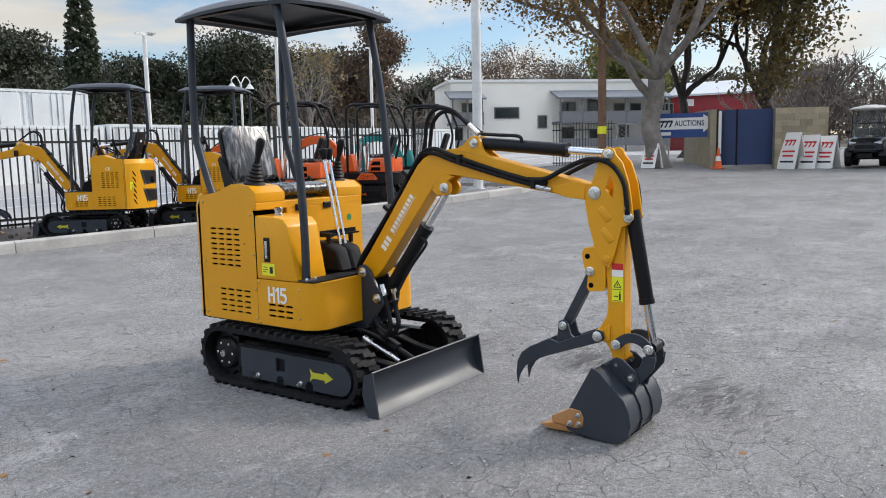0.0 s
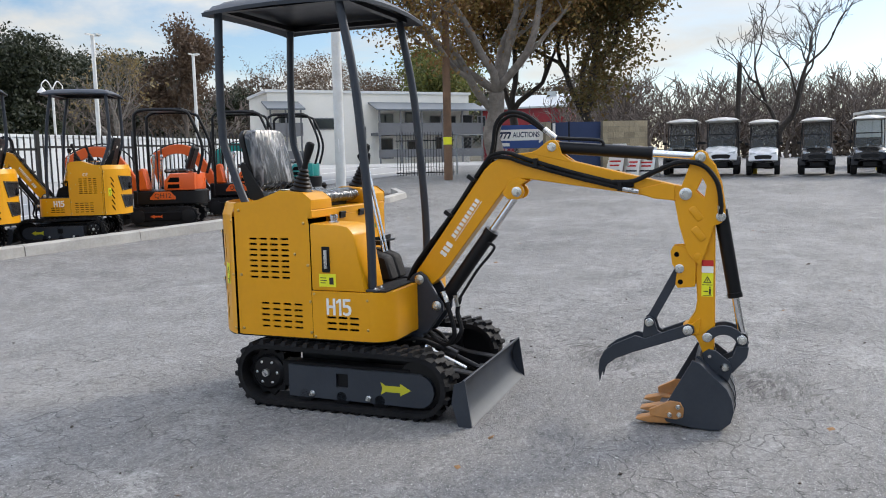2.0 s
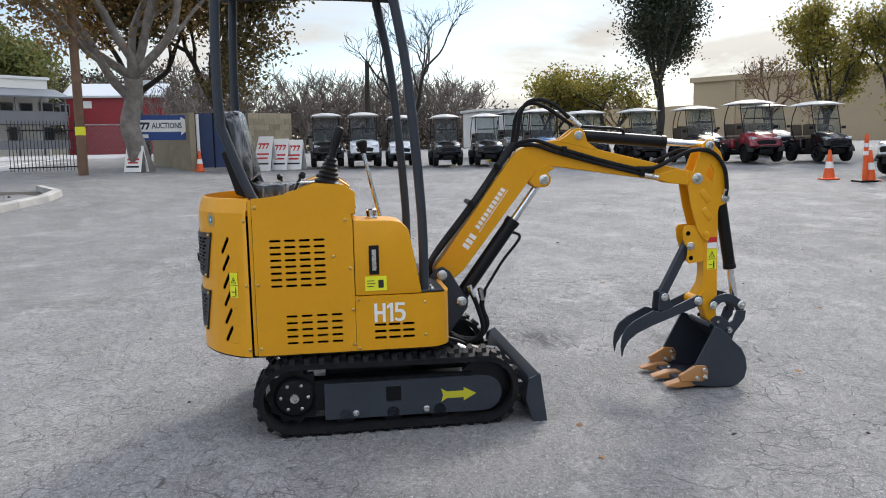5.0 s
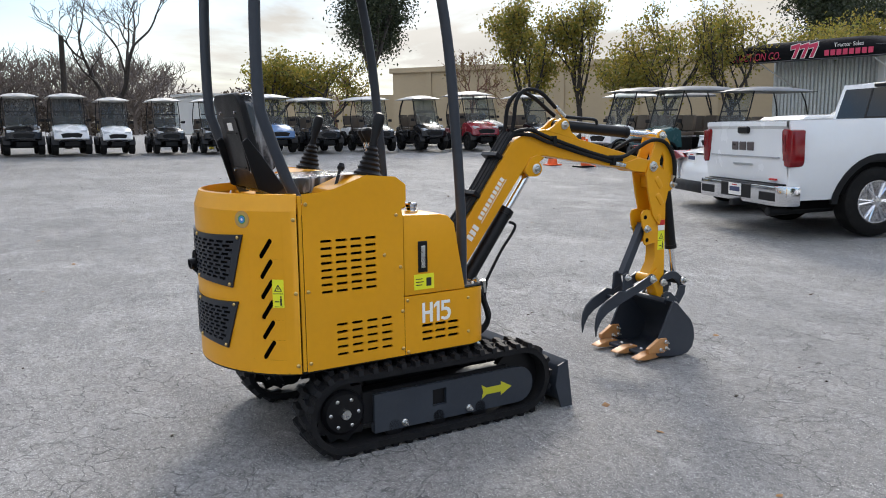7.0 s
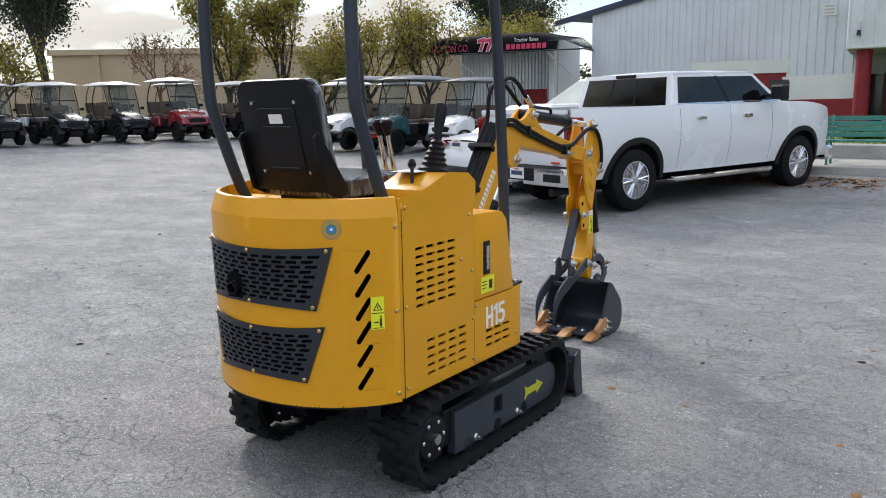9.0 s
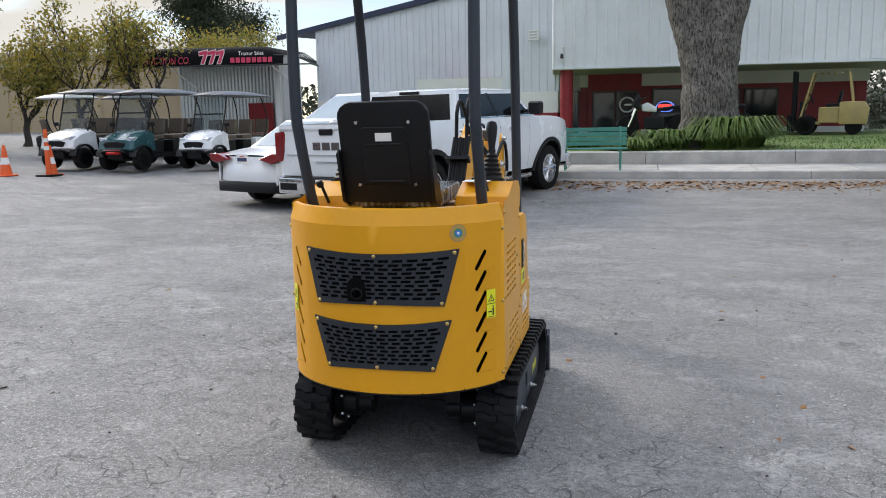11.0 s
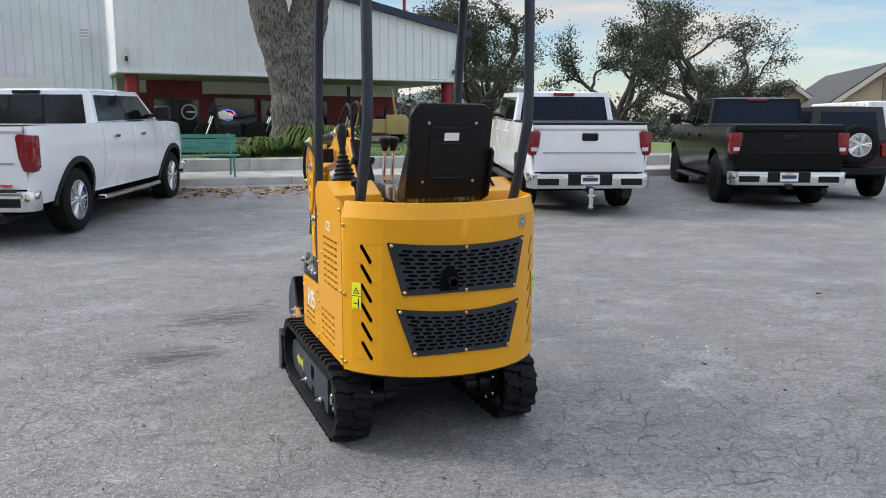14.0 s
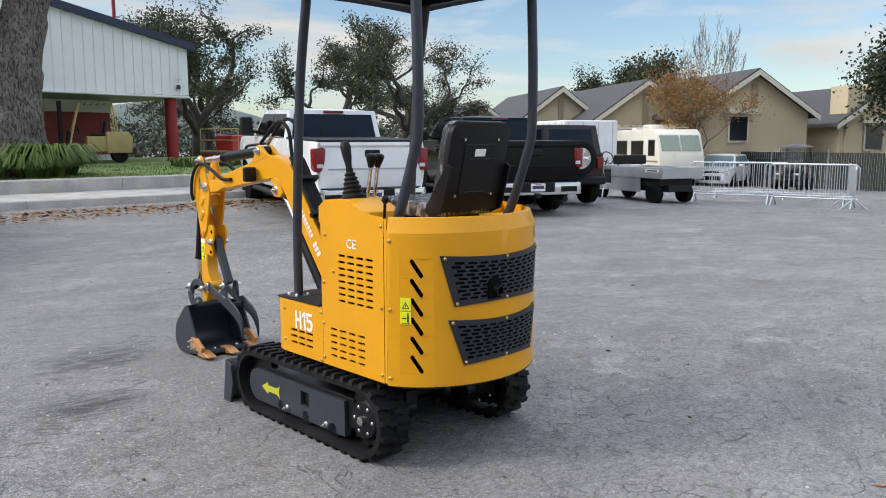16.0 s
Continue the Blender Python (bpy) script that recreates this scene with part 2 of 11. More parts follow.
# ---- materials ----
def mat(name, col, rough=0.5, metal=0.0, var=0.12, scale=5.0, bump=0.0, bscale=80.0, coat=0.0, dust=None, dust_amount=0.0, each=0.0, spec=0.5):
    """A surface with broad and fine variation of colour, gloss and relief; dust: a second colour in patches; each: variation from piece to piece."""
    m = bpy.data.materials.new(name)
    m.use_nodes = True
    nt = m.node_tree
    p = nt.nodes["Principled BSDF"]
    co = nt.nodes.new("ShaderNodeTexCoord")
    big, fine = nt.nodes.new("ShaderNodeTexNoise"), nt.nodes.new("ShaderNodeTexNoise")
    big.inputs["Scale"].default_value, big.inputs["Detail"].default_value = scale, 5
    fine.inputs["Scale"].default_value, fine.inputs["Detail"].default_value = scale * 14, 3
    for n in (big, fine):
        nt.links.new(co.outputs["Object"], n.inputs["Vector"])
    add = nt.nodes.new("ShaderNodeMath")
    add.operation = "MULTIPLY_ADD"
    add.inputs[1].default_value = 0.4
    nt.links.new(fine.outputs[0], add.inputs[0])
    nt.links.new(big.outputs[0], add.inputs[2])
    ramp = nt.nodes.new("ShaderNodeMapRange")
    ramp.inputs[1].default_value, ramp.inputs[2].default_value = 0.45, 0.95
    ramp.inputs[3].default_value, ramp.inputs[4].default_value = 1 - var, 1 + var
    nt.links.new(add.outputs[0], ramp.inputs[0])
    value = ramp.outputs[0]
    if each:
        info = nt.nodes.new("ShaderNodeObjectInfo")
        er = nt.nodes.new("ShaderNodeMapRange")
        er.inputs[3].default_value, er.inputs[4].default_value = 1 - each, 1 + each
        nt.links.new(info.outputs["Random"], er.inputs[0])
        mul = nt.nodes.new("ShaderNodeMath")
        mul.operation = "MULTIPLY"
        nt.links.new(value, mul.inputs[0])
        nt.links.new(er.outputs[0], mul.inputs[1])
        value = mul.outputs[0]
    mix = nt.nodes.new("ShaderNodeVectorMath")
    mix.operation = "SCALE"
    mix.inputs[0].default_value = col
    nt.links.new(value, mix.inputs["Scale"])
    out = mix.outputs[0]
    if dust:
        dn = nt.nodes.new("ShaderNodeTexNoise")
        dn.inputs["Scale"].default_value, dn.inputs["Detail"].default_value = scale * 0.7, 8
        dn.inputs["Roughness"].default_value = 0.7
        nt.links.new(co.outputs["Object"], dn.inputs["Vector"])
        dr = nt.nodes.new("ShaderNodeMapRange")
        dr.inputs[1].default_value, dr.inputs[2].default_value, dr.inputs[4].default_value = 0.45, 0.75, dust_amount
        nt.links.new(dn.outputs[0], dr.inputs[0])
        dm = nt.nodes.new("ShaderNodeMix")
        dm.data_type = "RGBA"
        nt.links.new(dr.outputs[0], dm.inputs[0])
        nt.links.new(out, dm.inputs[6])
        dm.inputs[7].default_value = (*dust, 1)
        out = dm.outputs[2]
    nt.links.new(out, p.inputs["Base Color"])
    rr = nt.nodes.new("ShaderNodeMapRange")
    rr.inputs[1].default_value, rr.inputs[2].default_value = 0.3, 0.8
    rr.inputs[3].default_value, rr.inputs[4].default_value = max(0.02, rough - 0.08), min(1, rough + 0.1)
    nt.links.new(big.outputs[0], rr.inputs[0])
    nt.links.new(rr.outputs[0], p.inputs["Roughness"])
    p.inputs["Metallic"].default_value, p.inputs["Coat Weight"].default_value = metal, coat
    p.inputs["Coat Roughness"].default_value = 0.12
    p.inputs["Specular IOR Level"].default_value = spec
    if bump:
        bn = nt.nodes.new("ShaderNodeTexNoise")
        bn.inputs["Scale"].default_value, bn.inputs["Detail"].default_value = bscale, 4
        nt.links.new(co.outputs["Object"], bn.inputs["Vector"])
        bp = nt.nodes.new("ShaderNodeBump")
        bp.inputs["Strength"].default_value, bp.inputs["Distance"].default_value = bump, 1.0 / bscale
        nt.links.new(bn.outputs[0], bp.inputs["Height"])
        nt.links.new(bp.outputs[0], p.inputs["Normal"])
    return m


def glass(name, tint=(0.6, 0.7, 0.7), rough=0.02, clear=0.75):
    """Thin clear or tinted glass: part see-through, part glossy."""
    m = bpy.data.materials.new(name)
    m.use_nodes = True
    nt = m.node_tree
    p = nt.nodes["Principled BSDF"]
    p.inputs["Base Color"].default_value = (*[c * 0.12 for c in tint], 1)
    p.inputs["Roughness"].default_value = rough
    see = nt.nodes.new("ShaderNodeBsdfTransparent")
    see.inputs[0].default_value = (*tint, 1)
    mix = nt.nodes.new("ShaderNodeMixShader")
    mix.inputs[0].default_value = clear
    nt.links.new(p.outputs[0], mix.inputs[1])
    nt.links.new(see.outputs[0], mix.inputs[2])
    nt.links.new(mix.outputs[0], nt.nodes["Material Output"].inputs[0])
    return m


def lit(name, col, strength):
    m = bpy.data.materials.new(name)
    m.use_nodes = True
    p = m.node_tree.nodes["Principled BSDF"]
    p.inputs["Base Color"].default_value = (*col, 1)
    p.inputs["Emission Color"].default_value, p.inputs["Emission Strength"].default_value = (*col, 1), strength
    return m


YELLOW = mat("yellow_paint", (0.72, 0.325, 0.004), 0.38, var=0.05, scale=2.5, bump=0.03, bscale=220, coat=0.08, dust=(0.55, 0.30, 0.05), dust_amount=0.12, spec=0.35)
SLATE = mat("slate_paint", (0.033, 0.039, 0.050), 0.42, var=0.12, scale=4, bump=0.04, bscale=160, coat=0.03, dust=(0.10, 0.10, 0.10), dust_amount=0.14, spec=0.3)
GRILLE = mat("dark_grille_paint", (0.022, 0.025, 0.031), 0.4, var=0.12, scale=4, spec=0.35)
BLACK = mat("black_paint", (0.007, 0.007, 0.008), 0.38, var=0.15, scale=6, coat=0.03, spec=0.22)
# near-black for panel gaps, and for shade painted in hollows and under vehicles
SHADE_BLACK = mat("gap_and_shade_black", (0.003, 0.003, 0.003), 0.9, var=0.2, spec=0.1)
RUBBER = mat("black_rubber", (0.009, 0.009, 0.010), 0.65, var=0.3, scale=7, bump=0.25, bscale=120, dust=(0.07, 0.066, 0.062), dust_amount=0.2, spec=0.18)
PLASTIC = mat("black_plastic", (0.009, 0.009, 0.010), 0.45, var=0.15, scale=9, bump=0.1, bscale=300, spec=0.22)
STEEL = mat("zinc_steel", (0.62, 0.62, 0.60), 0.3, metal=1.0, var=0.15, scale=30)
CHROME = mat("chrome", (0.75, 0.76, 0.78), 0.12, metal=1.0, var=0.05, scale=10)
BRASS = mat("gold_bolt", (0.6, 0.42, 0.16), 0.35, metal=1.0, var=0.1, scale=40)
COPPER = mat("bronze_paint", (0.46, 0.215, 0.07), 0.45, metal=0.1, var=0.2, scale=14, bump=0.1, bscale=90, dust=(0.25, 0.22, 0.19), dust_amount=0.4)
WHITE_INK = mat("white_decal", (0.82, 0.80, 0.76), 0.5, var=0.03)
YELLOW_INK = mat("yellow_decal", (0.80, 0.78, 0.02), 0.45, var=0.03)
BLACK_INK = mat("black_decal", (0.015, 0.015, 0.015), 0.5, var=0.05)
ARROW_INK = mat("olive_yellow_decal", (0.50, 0.47, 0.02), 0.5, var=0.05)
BADGE_TAN = mat("tan_badge_field", (0.42, 0.27, 0.07), 0.5, var=0.1, scale=60)
RED_INK = mat("red_decal", (0.55, 0.02, 0.015), 0.5, var=0.05)
GREEN_INK = mat("green_decal", (0.02, 0.22, 0.07), 0.5, var=0.05)
BLUE_INK = mat("blue_decal", (0.05, 0.2, 0.5), 0.5, var=0.05)
def wrap_film():
    """Dark vinyl under crumpled clear film: long drawn creases, the folds' sheen painted pale."""
    m = bpy.data.materials.new("clear_wrap_film")
    m.use_nodes = True
    nt = m.node_tree
    p = nt.nodes["Principled BSDF"]
    co = nt.nodes.new("ShaderNodeTexCoord")
    mp = nt.nodes.new("ShaderNodeMapping")
    mp.inputs["Scale"].default_value = (34, 20, 5)
    mp.inputs["Rotation"].default_value = (0.0, 0.25, 0.0)
    nt.links.new(co.outputs["Object"], mp.inputs[0])
    n = nt.nodes.new("ShaderNodeTexNoise")
    n.inputs["Scale"].default_value, n.inputs["Detail"].default_value, n.inputs["Distortion"].default_value = 1.0, 5, 0.9
    nt.links.new(mp.outputs[0], n.inputs["Vector"])
    r = nt.nodes.new("ShaderNodeMapRange")
    r.inputs[1].default_value, r.inputs[2].default_value = 0.50, 0.72
    nt.links.new(n.outputs[0], r.inputs[0])
    mix = nt.nodes.new("ShaderNodeMix")
    mix.data_type = "RGBA"
    mix.inputs[6].default_value, mix.inputs[7].default_value = (0.035, 0.036, 0.038, 1), (0.42, 0.42, 0.43, 1)
    nt.links.new(r.outputs[0], mix.inputs[0])
    nt.links.new(mix.outputs[2], p.inputs["Base Color"])
    p.inputs["Roughness"].default_value = 0.14
    p.inputs["Specular IOR Level"].default_value = 0.7
    b = nt.nodes.new("ShaderNodeBump")
    b.inputs["Strength"].default_value, b.inputs["Distance"].default_value = 0.7, 0.012
    nt.links.new(n.outputs[0], b.inputs["Height"])
    nt.links.new(b.outputs[0], p.inputs["Normal"])
    return m


WRAP = wrap_film()
VINYL = mat("black_vinyl", (0.010, 0.010, 0.011), 0.5, var=0.2, scale=8, bump=0.2, bscale=160, spec=0.22)

# ---- ground ----
SCUFFS = ((-0.75, 2.22, 0.42, 0.34), (-1.12, 1.28, 0.34, 0.26))


def asphalt_material():
    m = bpy.data.materials.new("old_asphalt")
    m.use_nodes = True
    nt = m.node_tree
    N, Lk = nt.nodes.new, nt.links.new
    p = nt.nodes["Principled BSDF"]
    co = N("ShaderNodeTexCoord")

    def noise_tex(scale, detail, rough=0.55, stretch=None, dist=0.0):
        n = N("ShaderNodeTexNoise")
        n.inputs["Scale"].default_value, n.inputs["Detail"].default_value, n.inputs["Roughness"].default_value = scale, detail, rough
        n.inputs["Distortion"].default_value = dist
        if stretch:
            mp = N("ShaderNodeMapping")
            mp.inputs["Scale"].default_value = stretch
            mp.inputs["Rotation"].default_value = (0, 0, 0.5)
            Lk(co.outputs["Object"], mp.inputs[0])
            Lk(mp.outputs[0], n.inputs["Vector"])
        else:
            Lk(co.outputs["Object"], n.inputs["Vector"])
        return n.outputs[0]

    def ramp(x, a, b, lo=0.0, hi=1.0):
        r = N("ShaderNodeMapRange")
        r.inputs[1].default_value, r.inputs[2].default_value, r.inputs[3].default_value, r.inputs[4].default_value = a, b, lo, hi
        Lk(x, r.inputs[0])
        return r.outputs[0]

    def math_(op, a, b):
        n = N("ShaderNodeMath")
        n.operation = op
        for i, v in enumerate((a, b)):
            if isinstance(v, (int, float)):
                n.inputs[i].default_value = v
            else:
                Lk(v, n.inputs[i])
        return n.outputs[0]

    def mix(f, a, b):
        n = N("ShaderNodeMix")
        n.data_type = "RGBA"
        Lk(f, n.inputs[0])
        for i, v in ((6, a), (7, b)):
            if isinstance(v, tuple):
                n.inputs[i].default_value = (*v, 1)
            else:
                Lk(v, n.inputs[i])
        return n.outputs[2]

    def cracks(scale, warp, width):
        w = N("ShaderNodeTexNoise")
        w.inputs["Scale"].default_value, w.inputs["Detail"].default_value = warp, 4
        Lk(co.outputs["Object"], w.inputs["Vector"])
        mv = N("ShaderNodeVectorMath")
        mv.operation = "MULTIPLY_ADD"
        Lk(w.outputs["Color"], mv.inputs[0])
        mv.inputs[1].default_value = (0.35, 0.35, 0)
        Lk(co.outputs["Object"], mv.inputs[2])
        v = N("ShaderNodeTexVoronoi")
        v.feature = "DISTANCE_TO_EDGE"
        v.inputs["Scale"].default_value = scale
        Lk(mv.outputs[0], v.inputs["Vector"])
        return ramp(v.outputs["Distance"], 0.0, width, 1.0, 0.0)

    broad = noise_tex(0.22, 6, 0.6)
    mid = noise_tex(1.3, 8, 0.72, (1.0, 1.35, 1.0))
    dash = noise_tex(8.0, 7, 0.74, (1.0, 1.5, 1.0), 0.4)
    grain = noise_tex(38, 4, 0.7)
    speck = noise_tex(150, 2, 0.6)
    base = mix(ramp(broad, 0.32, 0.68), (0.172, 0.167, 0.160), (0.25, 0.242, 0.232))
    base = mix(ramp(mid, 0.50, 0.78, 0.0, 0.8), base, (0.36, 0.352, 0.34))
    base = mix(ramp(noise_tex(0.5, 8, 0.75, (1.0, 2.0, 1.0), 0.6), 0.50, 0.70, 0.0, 0.75), base, (0.095, 0.093, 0.092))
    base = mix(ramp(noise_tex(0.9, 8, 0.78), 0.58, 0.66, 0.0, 0.6), base, (0.45, 0.44, 0.42))
    base = mix(ramp(dash, 0.52, 0.64, 0.0, 0.55), base, (0.095, 0.093, 0.092))
    base = mix(ramp(dash, 0.44, 0.33, 0.0, 0.45), base, (0.40, 0.392, 0.38))
    base = mix(ramp(grain, 0.42, 0.66, 0.0, 0.7), base, (0.07, 0.068, 0.067))
    base = mix(ramp(speck, 0.58, 0.66, 0.0, 0.9), base, (0.52, 0.51, 0.49))
    chip = noise_tex(62, 2, 0.5)
    base = mix(ramp(chip, 0.66, 0.70, 0.0, 0.75), base, (0.50, 0.49, 0.47))
    base = mix(ramp(chip, 0.35, 0.30, 0.0, 0.6), base, (0.06, 0.058, 0.057))
    zone = ramp(noise_tex(0.35, 4, 0.5), 0.33, 0.52)
    broken = ramp(noise_tex(2.6, 6, 0.72), 0.41, 0.54)
    fine = math_("MULTIPLY", math_("MULTIPLY", cracks(6.8, 3.5, 0.023), zone), broken)
    finer = math_("MULTIPLY", math_("MULTIPLY", cracks(13.0, 4.0, 0.07), ramp(noise_tex(0.5, 4, 0.5), 0.5, 0.68)), 0.4)
    wide = math_("MULTIPLY", cracks(1.3, 3.0, 0.008), ramp(noise_tex(1.6, 6, 0.7), 0.48, 0.60, 0.0, 0.6))
    allc = math_("MAXIMUM", math_("MAXIMUM", fine, finer), wide)
    base = mix(math_("MULTIPLY", allc, 0.76), base, (0.03, 0.029, 0.029))
    # dark rubber scuffs dragged beside the bucket
    sep = N("ShaderNodeSeparateXYZ")
    Lk(co.outputs["Object"], sep.inputs[0])
    for cx, cy, ex, ey in SCUFFS:
        u = math_("DIVIDE", math_("SUBTRACT", sep.outputs[0], cx), ex)
        v = math_("DIVIDE", math_("SUBTRACT", sep.outputs[1], cy), ey)
        rr = math_("ADD", math_("MULTIPLY", u, u), math_("MULTIPLY", v, v))
        spot = math_("MULTIPLY", ramp(rr, 1.0, 0.1), ramp(noise_tex(9.0, 5, 0.7, (0.5, 2.2, 1.0), 0.8), 0.42, 0.56, 0.0, 0.85))
        base = mix(spot, base, (0.035, 0.034, 0.034))
    Lk(base, p.inputs["Base Color"])
    Lk(ramp(mid, 0.3, 0.7, 0.95, 0.72), p.inputs["Roughness"])
    h = math_("ADD", math_("MULTIPLY", grain, 0.5), math_("MULTIPLY", speck, 0.35))
    h = math_("SUBTRACT", math_("ADD", h, math_("MULTIPLY", mid, 0.6)), math_("MULTIPLY", allc, 0.4))
    bp = N("ShaderNodeBump")
    bp.inputs["Strength"].default_value, bp.inputs["Distance"].default_value = 0.9, 0.016
    Lk(h, bp.inputs["Height"])
    Lk(bp.outputs[0], p.inputs["Normal"])
    return m


GROUND = asphalt_material()
CONCRETE = mat("weathered_concrete", (0.40, 0.385, 0.355), 0.85, var=0.22, scale=2.2, bump=0.35, bscale=60, dust=(0.22, 0.21, 0.2), dust_amount=0.55, each=0.1)
SOIL = mat("dark_bed_soil", (0.075, 0.06, 0.05), 0.95, var=0.45, scale=5, bump=0.9, bscale=26)
LAWN = mat("lawn_green", (0.105, 0.165, 0.035), 0.9, var=0.3, scale=3, bump=0.5, bscale=70, dust=(0.19, 0.2, 0.06), dust_amount=0.45)
STREET = mat("pale_street", (0.33, 0.325, 0.315), 0.9, var=0.1, scale=0.3, bump=0.2, bscale=40)
sh = Shape()
grid = [-1500, -900, -500, -300, -200, -140, -100, -80, -65] + [-55 + 5 * i for i in range(5)] + [-30 + 1.0 * i for i in range(61)] + [35 + 5 * i for i in range(5)] + [65, 80, 100, 140, 200, 300, 500, 900, 1500]
sh.sheet(lambda x, y: (x, y, ground_z(x, y)), grid, grid)
solid("ground", sh, GROUND, "old grey cracked asphalt of the yard", "ground", kind="structure", smooth=60)


# the planting strip: kerb stones and soil
KERB = [(6.0, -6.95), (1.5, -6.95), (-1.5, -6.90), (-3.5, -6.85), (-7.2, -6.35), (-10.0, -6.02), (-12.6, -5.85), (-13.9, -6.0), (-14.9, -6.7)]
kerb = thing("kerb", "pale weathered concrete kerb of the planting strip", "kerb", kind="structure")
for (xa, ya), (xb, yb) in zip(KERB, KERB[1:]):
    n = max(1, round(math.hypot(xb - xa, yb - ya) / 1.5))
    for i in range(n):
        p0 = Vector((xa + (xb - xa) * i / n, ya + (yb - ya) * i / n, 0))
        p1 = Vector((xa + (xb - xa) * (i + 1) / n, ya + (yb - ya) * (i + 1) / n, 0))
        d = (p1 - p0).normalized()
        q = Vector((d.y, -d.x, 0)) * (-1 if d.x < 0 else 1)
        q = q if q.y < 0 else -q
        v = []
        for p, e in ((p0, 0.006), (p1, -0.006)):
            p = p + d * e
            z = ground_z(p.x, p.y)
            for off, h in ((0, -0.05), (0.02, 0.125), (0.05, 0.145), (0.20, 0.145), (0.20, -0.05)):
                v.append((p.x + q.x * off, p.y + q.y * off, z + h))
        f = [(i_, i_ + 1, 6 + i_, 5 + i_) for i_ in range(4)] + [(0, 5, 9, 4), (4, 3, 2, 1, 0), (5, 6, 7, 8, 9)]
        part("kerb_stone", Shape().add(v, f), CONCRETE, kerb)
sh = Shape()
bed_x = [6, 4, 2, 0, -2, -4, -6, -8, -10, -12, -13.6, -14.7]
def kerb_y(x):
    for (xa, ya), (xb, yb) in zip(KERB, KERB[1:]):
        if xb <= x <= xa:
            return ya + (yb - ya) * (xa - x) / (xa - xb)
    return -6.8
BED_TOP = 0.02
def bed_pt(x, t):
    y = kerb_y(x) - 0.2 - t * 3.6
    return (x, y, ground_z(x, kerb_y(x)) + BED_TOP + 0.04 * noise.noise((x * 1.3, y * 1.3, 0)) * (0 < t < 1))
sh.sheet(bed_pt, [x + 0 for x in bed_x for _ in (0,)], [0, 0.15, 0.3, 0.5, 0.7, 0.85, 1.0], True)
solid("planting_bed", sh, SOIL, "bare dark soil bed behind the kerb", "planting bed", kind="structure", smooth=60)
def bed_z(x):
    return ground_z(x, kerb_y(x)) + BED_TOP
# soil clods and leaves on the bed and along the kerb
random.seed(5)
sh = Shape()
for i in range(900):
    x = random.uniform(-14, 3)
    t = random.random() ** 1.5
    p = bed_pt(x, t)
    r = random.uniform(0.012, 0.05)
    m = Matrix.Translation((p[0], p[1], p[2] + r * 0.3)) @ pose(0, 0, 0, random.uniform(0, 360), random.uniform(0, 360), 0) @ Matrix.Diagonal((r, r * 0.8, r * 0.5, 1))
    sh.add([(1, 0, 0), (-1, 0, 0), (0, 1, 0), (0, -1, 0), (0, 0, 1), (0, 0, -1)], [(0, 2, 4), (2, 1, 4), (1, 3, 4), (3, 0, 4), (2, 0, 5), (1, 2, 5), (3, 1, 5), (0, 3, 5)], m)
solid("soil_clod", sh, SOIL, "loose clods of dark soil on the bed", "soil", kind="stuff", smooth=0)
# street beyond the fence
sh = Shape()
sh.sheet(lambda a, b: (a, b, ground_z(a, b) + 0.02 + 0.004 * (-b - 11)), [-300, -120, -60, -40, -30, -24, -18, -12, -6, 0, 10, 40, 120], [-300, -140, -60, -40, -24, -18, -14, -11.2])
solid("street", sh, STREET, "pale grey street beyond the fence", "road", kind="structure", smooth=60)
WHITE_LINE = mat("white_road_paint", (0.7, 0.7, 0.67), 0.8, var=0.12, scale=3)
for y0, x0, x1 in ((-12.6, -40, 20), (-15.8, -50, 20), (-19.2, -60, 20)):
    sh = Shape()
    sh.sheet(lambda a, b: (a, b + 0.10 * a * 0, ground_z(a, b) + 0.026 + 0.004 * (-b - 11)), [x0 + (x1 - x0) * i / 20 for i in range(21)], [y0 - 0.07, y0 + 0.07])
    solid("lane_line", sh, WHITE_LINE, "white painted lane line on the street", "road marking", kind="structure")
# pebbles, leaves and chips strewn on the asphalt
random.seed(11)
def strewn(name, label, n, lo, hi, material, flat, places):
    sh = Shape()
    for i in range(n):
        x, y = places()
        r = random.uniform(lo, hi)
        m = Matrix.Translation((x, y, ground_z(x, y) + r * flat * 0.6)) @ pose(0, 0, 0, random.uniform(-25, 25), random.uniform(-25, 25), random.uniform(0, 360)) @ Matrix.Diagonal((r, r * random.uniform(0.5, 1), r * flat, 1))
        sh.add([(1, 0, 0), (-1, 0, 0), (0, 1, 0), (0, -1, 0), (0, 0, 1), (0, 0, -1)], [(0, 2, 4), (2, 1, 4), (1, 3, 4), (3, 0, 4), (2, 0, 5), (1, 2, 5), (3, 1, 5), (0, 3, 5)], m)
    solid(name, sh, material, label, name.replace("_", " "), kind="stuff", smooth=0)
def anywhere():
    a, r = random.uniform(0, 2 * math.pi), 1.2 + 16 * random.random() ** 0.8
    return (r * math.cos(a), r * math.sin(a) * 0.8)
def by_wall():
    return (random.uniform(-3, 9), 11.85 - abs(random.gauss(0, 0.5)))
PEBBLE = mat("pale_chips", (0.5, 0.48, 0.45), 0.8, var=0.3, scale=20)
LEAF_DRY = mat("dry_leaves", (0.22, 0.115, 0.045), 0.85, var=0.5, scale=25)
strewn("gravel_chip", "small pale stone chips strewn on the asphalt", 2600, 0.003, 0.011, PEBBLE, 0.6, anywhere)
strewn("dark_crumb", "small dark crumbs of asphalt on the ground", 500, 0.004, 0.016, SOIL, 0.5, anywhere)
